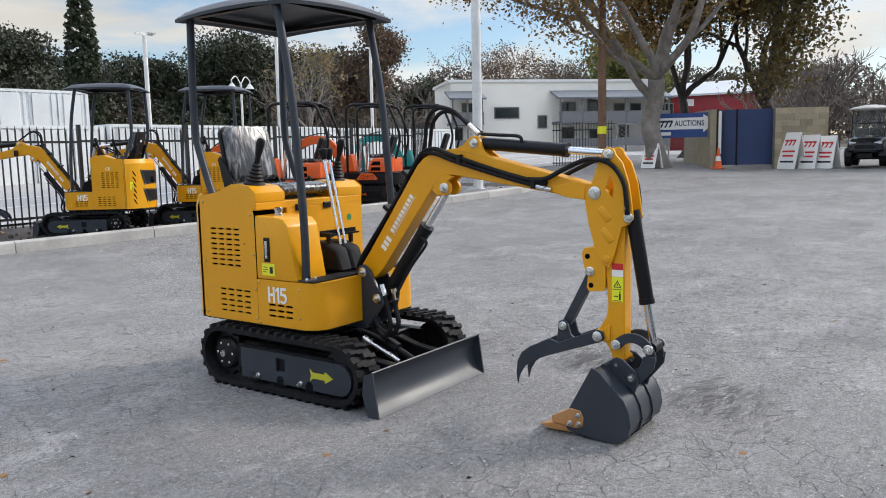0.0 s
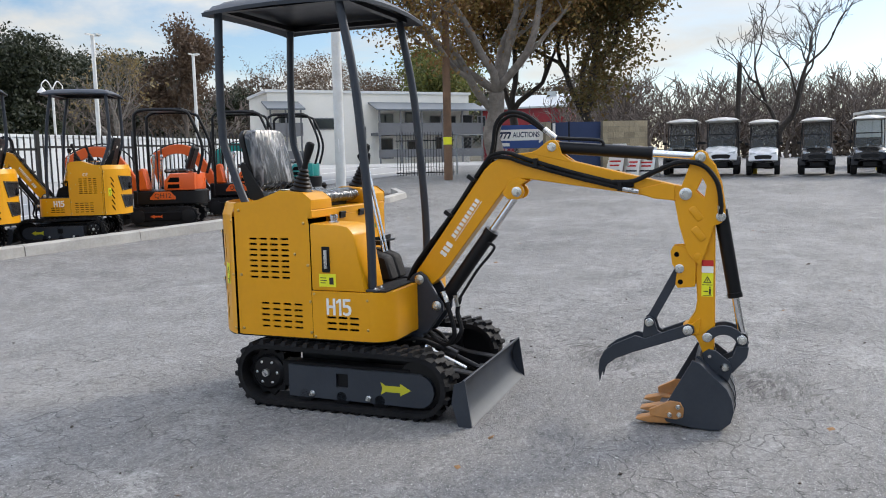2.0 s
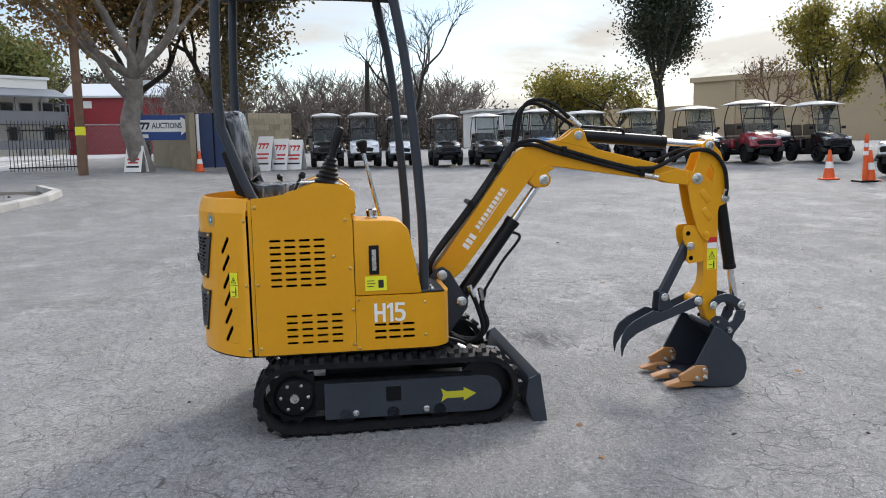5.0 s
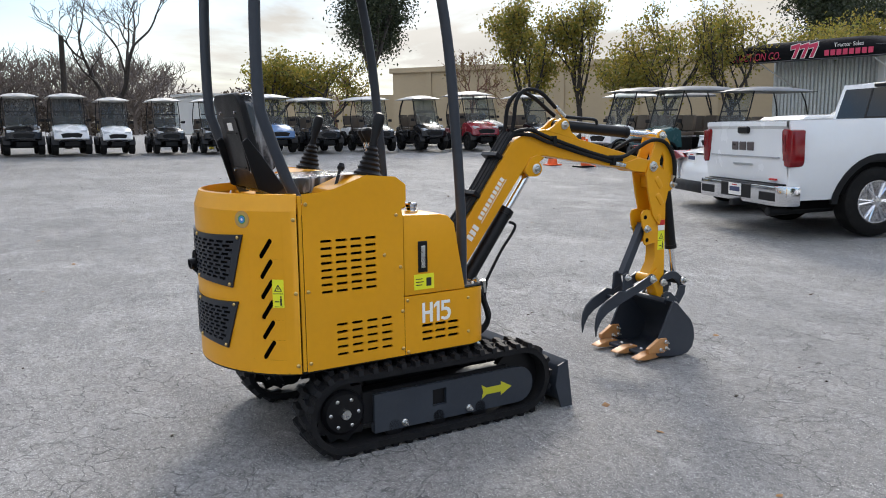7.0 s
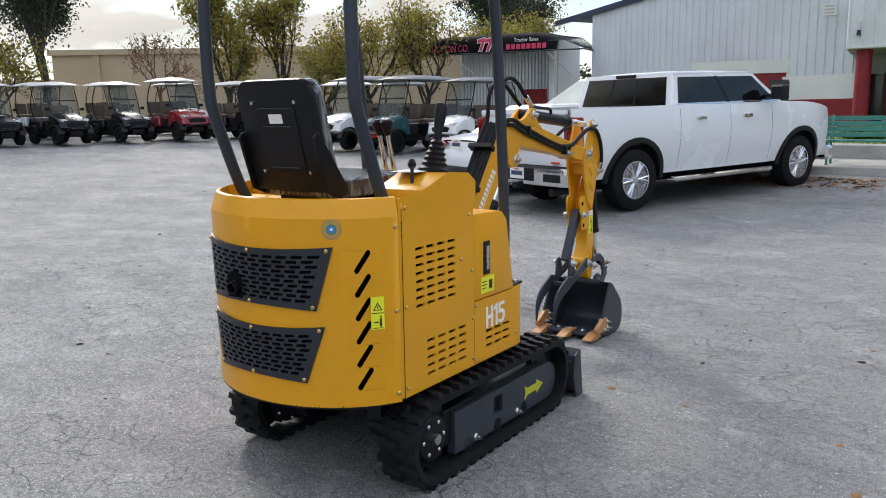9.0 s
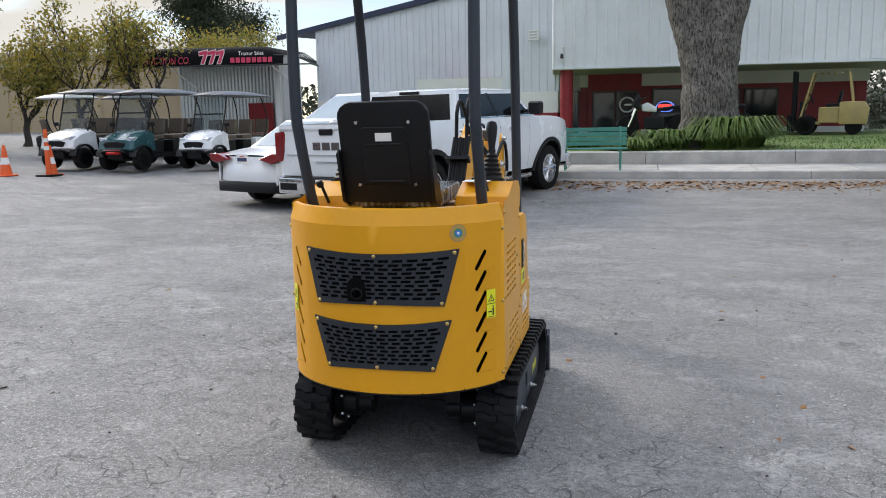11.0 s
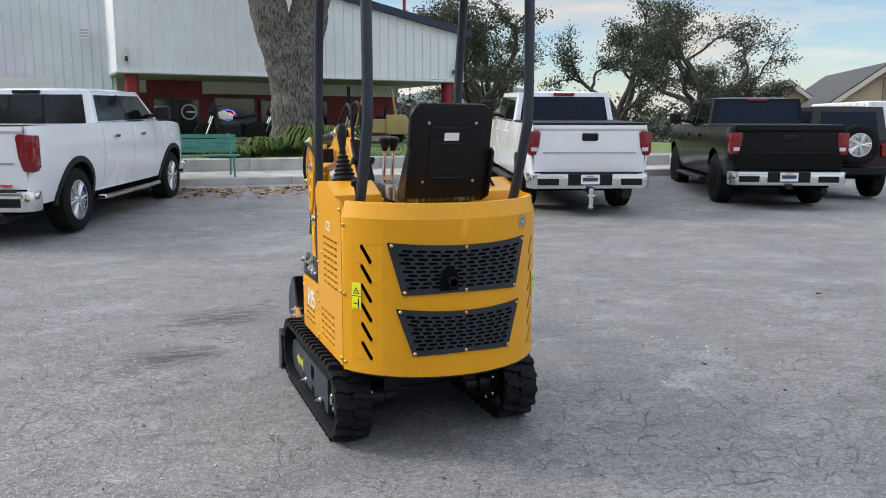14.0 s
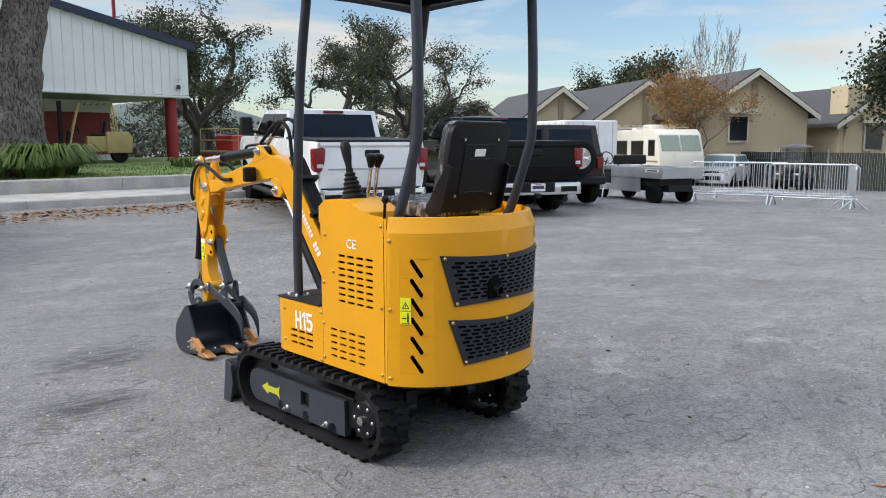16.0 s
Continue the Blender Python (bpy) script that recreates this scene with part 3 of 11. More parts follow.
strewn("dry_leaf", "dry brown leaves gathered along the kerb", 2600, 0.02, 0.06, LEAF_DRY, 0.12, by_wall)
strewn("fallen_leaf", "scattered dry leaves on the asphalt", 160, 0.012, 0.035, LEAF_DRY, 0.12, anywhere)

# dark scuffs that crawlers left near the bucket
random.seed(19)
sh = Shape()
for (xa, ya), (xb, yb), n in (((-1.2, 2.0), (-0.35, 2.4), 34), ((-1.55, 1.0), (-0.75, 1.5), 26), ((-0.9, 2.5), (-0.3, 2.65), 8)):
    for i in range(n):
        t = random.random()
        x, y = xa + (xb - xa) * t + random.gauss(0, 0.05), ya + (yb - ya) * t + random.gauss(0, 0.07)
        ln, w = random.uniform(0.03, 0.10), random.uniform(0.006, 0.016)
        m = Matrix.Translation((x, y, ground_z(x, y) + 0.001)) @ pose(0, 0, 0, 0, 0, -42 + 30 * t + random.gauss(0, 14)) @ Matrix.Diagonal((ln, w, 0.004, 1))
        sh.add([(1, 0, 0), (-1, 0, 0), (0, 1, 0), (0, -1, 0), (0, 0, 1), (0.4, 0.8, 0)], [(0, 5, 4), (5, 2, 4), (2, 1, 4), (1, 3, 4), (3, 0, 4)], m)
solid("scuff_mark", sh, mat("scuffed_asphalt_dust", (0.125, 0.12, 0.114), 0.95, var=0.3, scale=30), "dark crawler scuffs on the asphalt", "scuff mark", kind="stuff", smooth=0)

# ---- the yellow mini excavator ----
def bolt(shape, p, axis, r=0.009, h=0.007):
    shape.cut().lathe([(r, 0), (r, h * 0.5), (r * 0.6, h)], p, axis, n=8)


def pin_head(shape, p, d, r=0.026):
    """A pin's end on a side face: washer, nut and stud."""
    shape.cut().lathe([(r, 0), (r, 0.006), (r * 0.82, 0.009)], p, (d, 0, 0), n=18)
    shape.lathe([(r * 0.62, 0.006), (r * 0.62, 0.022)], p, (d, 0, 0), n=6)
    shape.lathe([(r * 0.34, 0.02), (r * 0.34, 0.032)], p, (d, 0, 0), n=10)


def warning_label(parent, m, w, h, red=False):
    """A sticker of two fields with a warning triangle and a figure sign."""
    s = Shape().box(-w / 2, w / 2, -h / 2, h / 2, -0.0004, 0.0006)
    lab = part("sticker", s, YELLOW_INK, parent, "yellow warning sticker with black signs", m=m)
    s = Shape()
    t = w * 0.36
    s.add([(-t, h * 0.08, 0.0012), (t, h * 0.08, 0.0012), (0, h * 0.08 + t * 1.75, 0.0012), (-t * 0.66, h * 0.08 + t * 0.19, 0.0012), (t * 0.66, h * 0.08 + t * 0.19, 0.0012), (0, h * 0.08 + t * 1.32, 0.0012)],
          [(0, 1, 4, 3), (1, 2, 5, 4), (2, 0, 3, 5)])
    s.box(-t * 0.12, t * 0.12, h * 0.08 + t * 0.4, h * 0.08 + t * 0.95, 0.0008, 0.0012)
    s.box(-w * 0.46, w * 0.46, -h * 0.012, h * 0.012, 0.0008, 0.0012)
    s.box(w * 0.14, w * 0.30, -h * 0.42, -h * 0.16, 0.0008, 0.0012)
    s.box(w * 0.16, w * 0.28, -h * 0.14, -h * 0.08, 0.0008, 0.0012)
    s.box(-w * 0.32, w * 0.08, -h * 0.30, -h * 0.26, 0.0008, 0.0012)
    s.box(-w * 0.36, w * 0.40, -h * 0.47, -h * 0.45, 0.0008, 0.0012)
    part("sticker_sign", s, BLACK_INK, lab, "black warning signs")


U = -0.03          # the upper body's middle
HW = 0.465         # its half width
RW = 0.514         # the rear curve's half width


def rear_fn(th, z, d=0.0):
    a = radians(th)
    n = Vector((math.sin(a) / RW, -math.cos(a) / 0.457, 0)).normalized()
    return (U + RW * math.sin(a) - n.x * d, -0.37 - 0.457 * math.cos(a) - n.y * d, z)


def deg_of(dx):
    return math.degrees(math.asin(max(-1, min(1, dx / RW))))


def track_unit(ex, side):
    """One crawler: belt with lugs, sprocket, idler, rollers, cover plate."""
    x0, x1 = (0.312, 0.480) if side > 0 else (-0.534, -0.366)
    xm = (x0 + x1) / 2
    ya, za, ra, yb, zb, rb = -0.37, 0.186, 0.172, 0.555, 0.180, 0.166
    # the belt's line, once round
    def loop(grow, n=16):
        pts = []
        pts += arc(ya, za, ra + grow, 90, 270, n)
        pts += arc(yb, zb, rb + grow, -90, 90, n)
        return pts
    outer, inner = loop(0), loop(-0.028)
    n = len(outer)
    s = Shape()
    v = []
    for x in (x0, x1):
        v += [(x, p[0], p[1]) for p in outer] + [(x, p[0], p[1]) for p in inner]
    f = []
    for i in range(n):
        j = (i + 1) % n
        f += [(i, j, 2 * n + j, 2 * n + i), (n + j, n + i, 3 * n + i, 3 * n + j), (j, i, n + i, n + j), (2 * n + i, 2 * n + j, 3 * n + j, 3 * n + i)]
    s.add(v, f)
    belt = part("track_belt", s, RUBBER, ex, "black rubber crawler belt")
    lug_mesh = None
    # lugs: staggered blocks round the belt
    path = loop(0, 40)
    dist = [0]
    for i in range(1, len(path)):
        dist.append(dist[-1] + math.hypot(path[i][0] - path[i - 1][0], path[i][1] - path[i - 1][1]))
    total = dist[-1] + math.hypot(path[0][0] - path[-1][0], path[0][1] - path[-1][1])
    path.append(path[0]), dist.append(total)
    count = 42
    def on_belt(d):
        d %= total
        i = next(k for k in range(1, len(dist)) if dist[k] >= d - 1e-9)
        t = (d - dist[i - 1]) / max(1e-9, dist[i] - dist[i - 1])
        a, b = path[i - 1], path[i]
        ty, tz = b[0] - a[0], b[1] - a[1]
        ln = math.hypot(ty, tz) or 1
        return a[0] + ty * t, a[1] + tz * t, ty / ln, tz / ln
    for k in range(count):
        for half in (0, 1):
            y, z, ty, tz = on_belt(total * (k + 0.5 * half) / count)
            ny, nz = tz, -ty
            if (y - (ya + yb) / 2) * ny + (z - 0.18) * nz < 0:
                ny, nz = -ny, -nz
            m = Matrix(((1, 0, 0, xm), (0, ty, ny, y), (0, tz, nz, z), (0, 0, 0, 1)))
            lo, hi = (-0.088, 0.012) if half else (-0.012, 0.088)
            if not lug_mesh:
                tread = [(-0.052, -0.022), (-0.012, -0.022), (0.006, -0.010), (0.050, -0.010), (0.052, 0.018), (0.010, 0.022), (-0.014, 0.008), (-0.052, 0.006)]
                lug_mesh = build("track_lug", Shape().prism(tread, -0.004, 0.020, "z", inset=0.16), RUBBER)
            lug = new("track_lug", lug_mesh)
            lug.parent = belt
            lug.matrix_basis = m @ Matrix.Translation(((lo + hi) / 2, 0, 0))
    xo = x1 if side > 0 else x0
    xi = x0 if side > 0 else x1
    s = Shape()
    teeth = []
    for k in range(22):
        a = 2 * math.pi * k / 22
        r = 0.142 if k % 2 else 0.118
        teeth.append((ya + r * math.cos(a), za + r * math.sin(a)))
    s.prism(teeth, xm - 0.018, xm + 0.018)
    s.lathe([(0.10, 0), (0.10, 0.03), (0.085, 0.045), (0.05, 0.05)], (xm, ya, za), (side, 0, 0), n=24)
    sp = part("sprocket", s, BLACK, ex, "black drive sprocket")
    s = Shape()
    for k in range(6):
        a = 2 * math.pi * k / 6
        bolt(s.cut(), (xm + side * 0.045, ya + 0.065 * math.cos(a), za + 0.065 * math.sin(a)), (side, 0, 0))
    s.cut().lathe([(0.022, 0), (0.022, 0.02)], (xm + side * 0.048, ya, za), (side, 0, 0), n=8)
    part("hub_bolt", s, STEEL, sp, "zinc hub bolts")
    s = Shape().lathe([(0.06, 0), (0.132, 0.01), (0.132, 0.045), (0.06, 0.055)], (xm - 0.028, yb, zb), (1, 0, 0), n=28)
    part("idler_wheel", s, BLACK, ex)
    for y in (-0.13, 0.10, 0.33):
        s = Shape().lathe([(0.03, 0), (0.05, 0.006), (0.05, 0.09), (0.03, 0.096)], (xm - 0.048, y, 0.082), (1, 0, 0), n=18)
        part("track_roller", s, BLACK, ex)
    # frame beam and cover plate
    s = Shape().box(xm - 0.05, xm + 0.03, -0.28, 0.50, 0.11, 0.26) if side > 0 else Shape().box(xm - 0.03, xm + 0.05, -0.28, 0.50, 0.11, 0.26)
    part("track_frame", s, BLACK, ex, bevel=0.006)
    px = xo - side * 0.002
    pts = [(-0.228, 0.066), (0.55, 0.062)] + arc(0.553, 0.151, 0.089, -90, 90, 10)[1:] + [(0.54, 0.241), (-0.228, 0.243)]
    hy0, hy1, hz0, hz1 = 0.068, 0.142, 0.135, 0.212
    s = Shape()
    lo, hi = sorted((px - side * 0.072, px - side * 0.034))
    for q in ([(-0.228, 0.066), (hy0, 0.065), (hy0, 0.242), (-0.228, 0.243)],
              [(hy0, 0.065), (hy1, 0.065), (hy1, hz0), (hy0, hz0)],
              [(hy0, hz1), (hy1, hz1), (hy1, 0.242), (hy0, 0.242)],
              [(hy1, 0.065), (0.55, 0.062)] + arc(0.553, 0.151, 0.089, -90, 90, 10)[1:] + [(0.54, 0.241), (hy1, 0.242)]):
        s.prism(q, lo, hi)
    plate = part("cover_plate", s, SLATE, ex, "slate grey steel cover plate")
    fx = hi if side > 0 else lo
    s = Shape()
    for y in (-0.08, 0.265):
        pin_head(s, (fx, y, 0.09), side, 0.016)
    part("plate_bolt", s, STEEL, plate, "zinc bolts")
    y0 = 0.365
    arrow = [(y0, 0.135), (y0 + 0.085, 0.135), (y0 + 0.085, 0.118), (y0 + 0.148, 0.152), (y0 + 0.085, 0.186), (y0 + 0.085, 0.169),
             (y0, 0.169), (y0 - 0.028, 0.187), (y0 - 0.018, 0.152), (y0 - 0.028, 0.117)]
    s = Shape().prism(arrow, fx, fx + side * 0.001)
    part("arrow_decal", s, ARROW_INK, plate, "yellow arrow decal")
    # travel motor
    s = Shape()
    s.lathe([(0.10, 0), (0.10, 0.02), (0.07, 0.03), (0.07, 0.09), (0.05, 0.10), (0.05, 0.16)], (xi, ya, za), (-side, 0, 0), n=20)
    s.box(*sorted((xi - side * 0.10, xi - side * 0.17)), ya - 0.04, ya + 0.04, za + 0.02, za + 0.09)
    mo = part("travel_motor", s, BLACK, ex, "black hydraulic travel motor")
    s = Shape()
    for k in range(6):
        a = math.pi * (2 * k + 1) / 6
        bolt(s, (xi - side * 0.02, ya + 0.085 * math.cos(a), za + 0.085 * math.sin(a)), (-side, 0, 0), 0.008, 0.012)
    part("motor_bolt", s, STEEL, mo, "zinc bolts")


def side_panel(ex, side):
    """The big vented side sheet with its hump for the control lever."""
    x = U + side * HW
    def fn(y, z, d=0.0):
        return (x - side * d, y, z)
    flip = side < 0
    yb, yf = -0.528, -0.066
    s = Shape()
    def rect(a, b, c, d):
        s.sheet(fn, [a, b], [c, d], flip)
    vents = [(-0.40, -0.118, 0.435, 0.597, 4, 5), (-0.462, -0.19, 0.712, 0.957, 4, 8)]
    rect(yb, yf, 0.397, 0.435)
    for (a, b, c, d, nu, nv), top in zip(vents, (0.712, 1.02)):
        rect(yb, a, c, d)
        rect(b, yf, c, d)
        # the slots step forward as they go down
        s.holes(fn, a, b, c, d, nu, nv, 0.052, 0.0115, depth=0.01, flip=flip)
        rect(yb, yf, d, top)
    top = [(yb, 1.02), (yf, 1.02), (-0.074, 1.062), (-0.05, 1.09), (-0.05, 1.16), (-0.10, 1.196), (-0.24, 1.208), (-0.38, 1.158), (-0.455, 1.146), (yb, 1.142)]
    v = [fn(a, b) for a, b in top]
    s.add(v, [tuple(range(len(v)))[::1 if side > 0 else -1]])
    pan = part("side_panel", s, YELLOW, ex, "yellow sheet metal side panel with slotted vents", smooth=30)
    s = Shape()
    for y, z in ((yb + 0.015, 1.10), (yb + 0.015, 0.737), (yb + 0.015, 0.432), (-0.10, 1.03), (-0.082, 0.80), (-0.075, 0.60), (-0.075, 0.43), (-0.16, 0.86)):
        bolt(s, (x, y, z), (side, 0, 0), 0.0085)
    part("panel_bolt", s, BRASS, pan, "small brass coloured bolts")
    # added near-black box: shade behind the vents, put into its colour
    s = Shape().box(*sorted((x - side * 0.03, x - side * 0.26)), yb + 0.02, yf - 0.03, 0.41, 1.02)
    part("shade_backing", s, SHADE_BLACK, pan, "near-black box painted as shade behind the vents")
    # hump of the console
    xi = x - side * 0.235
    hump = [(-0.40, 1.10), (-0.05, 1.10), (-0.05, 1.155), (-0.105, 1.193), (-0.24, 1.205), (-0.385, 1.150)]
    s = Shape().prism(hump, *sorted((x - side * 0.0015, xi)))
    con = part("console", s, YELLOW, ex, "yellow control console hump", bevel=0.008, seg=2)
    # control lever with its bellows
    jx, jy = x - side * 0.115, -0.175
    s = Shape()
    prof = [(0.062, 0), (0.064, 0.012)]
    for k in range(6):
        r = 0.058 - 0.006 * k
        prof += [(r, 0.016 + k * 0.021), (r - 0.011, 0.027 + k * 0.021)]
    prof += [(0.018, 0.148)]
    ax = Vector((0, 0.22, 1))
    s.lathe(prof, (jx, jy, 1.195), ax, n=18)
    bel = part("lever_bellows", s, VINYL, con, "black rubber lever bellows")
    s = Shape()
    p = Vector((jx, jy, 1.195)) + ax.normalized() * 0.14
    g = [(0.014, 0), (0.016, 0.03), (0.021, 0.06), (0.024, 0.09), (0.026, 0.115), (0.021, 0.135), (0.01, 0.142)]
    s.lathe(g, p, Vector((-side * 0.04, 0.30, 1)), n=14)
    part("lever_grip", s, PLASTIC, con, "black plastic lever grip")


MODEL_GLYPHS = [
    ([(0, 0), (0.17, 0), (0.17, 0.42), (0.46, 0.42), (0.46, 0), (0.63, 0), (0.63, 1), (0.46, 1), (0.46, 0.58), (0.17, 0.58), (0.17, 1), (0, 1)], 0.0),
    ([(0.18, 0), (0.35, 0), (0.35, 1), (0.2, 1), (0, 0.84), (0, 0.68), (0.18, 0.79)], 0.70),
    ([(0.03, 1), (0.56, 1), (0.56, 0.85), (0.19, 0.85), (0.18, 0.64), (0.34, 0.66), (0.5, 0.6), (0.6, 0.47), (0.61, 0.3), (0.53, 0.1), (0.38, 0.01), (0.2, 0.0), (0, 0.08), (0.04, 0.23), (0.2, 0.15), (0.33, 0.17), (0.42, 0.27), (0.42, 0.39), (0.34, 0.48), (0.22, 0.5), (0.02, 0.48)], 1.14)]


def excavator():
    ex = thing("mini_excavator", "yellow mini excavator with slate grey canopy and bucket on asphalt", "excavator", m=pose(0, 0, 0, 0, 0, 0.85))
    for side in (1, -1):
        track_unit(ex, side)
    # undercarriage
    s = Shape()
    s.box(-0.33, 0.315, -0.22, 0.30, 0.15, 0.30)
    s.box(-0.33, 0.315, 0.20, 0.46, 0.20, 0.29)
    part("chassis", s, BLACK, ex, "black undercarriage frame", bevel=0.01)
    s = Shape().lathe([(0.24, 0.30), (0.25, 0.32), (0.25, 0.345), (0.22, 0.35), (0.22, 0.395)], (U, 0.06, 0), (0, 0, 1), n=40)
    part("slew_ring", s, BLACK, ex, "black slewing ring")
    # blade
    prof = [(0.862, 0.0), (0.812, 0.045), (0.786, 0.10), (0.783, 0.15), (0.796, 0.20), (0.828, 0.238), (0.822, 0.247), (0.782, 0.215), (0.766, 0.15), (0.770, 0.09), (0.80, 0.03), (0.846, 0.0)]
    s = Shape().prism(prof, -0.540, 0.487)
    blade = part("dozer_blade", s, SLATE, ex, "curved slate grey dozer blade", bevel=0.003)
    s = Shape()
    for x in (-0.540, 0.481):
        s.cut().prism([(0.862, 0.0), (0.828, 0.242), (0.77, 0.22), (0.755, 0.12), (0.79, 0.0)], x - 0.002, x + 0.008)
    part("blade_end", s, SLATE, blade)
    for x in (-0.22, 0.18):
        s = Shape()
        s.prism([(0.30, 0.22), (0.35, 0.29), (0.60, 0.22), (0.775, 0.20), (0.775, 0.07), (0.58, 0.13)], x - 0.03, x + 0.03)
        part("blade_arm", s, BLACK, ex, "black blade push arm", bevel=0.006)
    s = Shape().cyl((-0.02, 0.36, 0.33), (-0.02, 0.60, 0.23), 0.036).cyl((-0.02, 0.60, 0.23), (-0.02, 0.77, 0.16), 0.018)
    s.box(-0.06, 0.02, 0.73, 0.78, 0.12, 0.19).box(-0.07, 0.03, 0.30, 0.40, 0.28, 0.37)
    bc = part("blade_cylinder", s, BLACK, ex, "black blade cylinder")
    s = Shape()
    for x in (0.10, -0.14):
        s.cut().tube(curve_points([(x, 0.30, 0.32), (x, 0.42, 0.35), (x * 0.4, 0.55, 0.29)]), 0.011)
    part("blade_hose", s, RUBBER, bc, "black rubber hoses")
    s = Shape()
    for p in ((0.03, 0.36, 0.33), (0.035, 0.755, 0.16)):
        pin_head(s, p, 1, 0.018)
    s.cyl((0.13, 0.50, 0.30), (0.10, 0.70, 0.20), 0.012).cyl((0.13, 0.47, 0.315), (0.13, 0.52, 0.29), 0.017)
    part("blade_fitting", s, STEEL, bc, "zinc hose fittings and pins")
    # body: belly pan, rear panel, side panels
    pts = [(U + HW - 0.01, -0.53), (U + HW - 0.01, 0.28)]
    pts += [(U + 0.33 + 0.107 * math.cos(radians(a)), 0.28 + 0.115 * math.sin(radians(a))) for a in (20, 45, 70, 90)]
    pts += [(2 * U - x, y) for x, y in pts[::-1]]
    pts += [rear_fn(t, 0)[:2] for t in range(-60, 61, 10)]
    s = Shape().prism(pts, 0.388, 0.40, "z")
    part("belly_pan", s, BLACK, ex, "black belly plate")
    s = Shape()
    ths = [deg_of(-0.470) + (2 * deg_of(0.470)) * i / 32 for i in range(33)]
    sl = 41.0, 59.0
    lo_t, hi_t = ths[0], ths[-1]
    mids = [-sl[0] + 2 * sl[0] * i / 24 for i in range(25)]
    s.sheet(rear_fn, mids, [0.395, 0.6, 0.8, 0.98, 1.075])
    for sg in (-1, 1):
        a, b = (sl[0], sl[1]) if sg > 0 else (-sl[1], -sl[0])
        grid = [a + (b - a) * i / 8 for i in range(9)]
        s.sheet(rear_fn, grid, [0.395, 0.455])
        s.sheet(rear_fn, grid, [0.965, 1.075])
        def fn(u, v, d=0.0, sg=sg):
            return rear_fn(u * 100, v, d)
        s.holes(fn, a / 100, b / 100, 0.455, 0.965, 1, 6, 0.100, 0.022, lean=sg * radians(52), depth=0.004)
        e = [sl[1], hi_t] if sg > 0 else [lo_t, -sl[1]]
        s.sheet(rear_fn, [e[0], (e[0] + e[1]) / 2, e[1]], [0.395, 1.075])
    for z0, z1, d0, d1 in ((1.075, 1.140, 0.0, 0.022), (1.140, 1.143, 0.022, 0.035), (1.143, 1.105, 0.035, 0.037)):
        n = len(ths)
        v = [rear_fn(t, z0, d0) for t in ths] + [rear_fn(t, z1, d1) for t in ths]
        s.add(v, [(i, i + 1, n + i + 1, n + i) for i in range(n - 1)])
    rear = part("rear_panel", s, YELLOW, ex, "curved yellow rear panel with slanted slots", smooth=28)
    # added near-black sheet painting the shade inside the rear slots
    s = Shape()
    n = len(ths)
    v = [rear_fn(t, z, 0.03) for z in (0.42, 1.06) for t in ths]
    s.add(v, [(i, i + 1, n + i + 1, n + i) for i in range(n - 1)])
    part("shade_backing", s, SHADE_BLACK, rear, "near-black sheet painted as shade behind the rear slots")
    s = Shape()
    for sg in (-1, 1):
        for z in (1.04, 0.737, 0.43):
            p = rear_fn(sg * deg_of(0.464), z)
            bolt(s, p, (sg * 0.9, -0.45, 0), 0.0085)
    part("panel_bolt", s, BRASS, rear, "small brass coloured bolts")
    # grilles
    for k, (zt, zb, wt, wb, rows) in enumerate(((0.978, 0.752, 0.318, 0.262, 10), (0.694, 0.487, 0.287, 0.222, 9))):
        def gfn(u, v, d=0.0, zt=zt, zb=zb, wt=wt, wb=wb):
            w = wb + (wt - wb) * (v - zb) / (zt - zb)
            bow = -0.012 * (1 - u * u) * (v - (zt + zb) / 2) / (zt - zb) * 2
            return rear_fn(deg_of(u * w), v + bow, d - 0.009)
        s = Shape()
        ci = 0.90
        za, zc = zb + 0.022, zt - 0.022
        s.holes(gfn, -ci, ci, za, zc, 10, rows, 0.146, 0.0118, depth=0.006, brick=0.2)
        us = [-1 + 2 * i / 16 for i in range(17)]
        s.sheet(gfn, us, [zb, za])
        s.sheet(gfn, us, [zc, zt])
        s.sheet(gfn, [-1, -ci], [za, zc])
        s.sheet(gfn, [ci, 1], [za, zc])
        for z0 in (zb, zt):
            v = [gfn(u, z0) for u in us] + [gfn(u, z0, 0.008) for u in us]
            q = [(i, i + 1, 18 + i, 17 + i) for i in range(16)]
            s.add(v, q if z0 == zt else [w[::-1] for w in q])
        for u in (-1, 1):
            v = [gfn(u, zb), gfn(u, zt), gfn(u, zt, 0.008), gfn(u, zb, 0.008)]
            s.add(v, [(0, 1, 2, 3) if u > 0 else (3, 2, 1, 0)])
        gr = part("grille", s, GRILLE, rear, "dark slate perforated engine grille", smooth=28)
        # added near-black sheet so the grille slots look shaded
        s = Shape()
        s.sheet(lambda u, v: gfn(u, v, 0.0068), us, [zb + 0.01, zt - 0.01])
        part("grille_backing", s, SHADE_BLACK, gr, "near-black sheet standing for shade behind the grille")
        s = Shape()
        for u, v in ((-0.95, zt - 0.012), (0, zt - 0.01), (0.95, zt - 0.012), (-0.95, zb + 0.012), (0, zb + 0.01), (0.95, zb + 0.012)):
            bolt(s, gfn(u, v), (u * 0.5, -1, 0), 0.008)
        part("grille_bolt", s, BRASS, gr, "small bolts")
        if k == 0:
            # solid near-black plate paints the shade of the arched exhaust opening
            s = Shape()
            c = gfn(-0.27, 0.83)
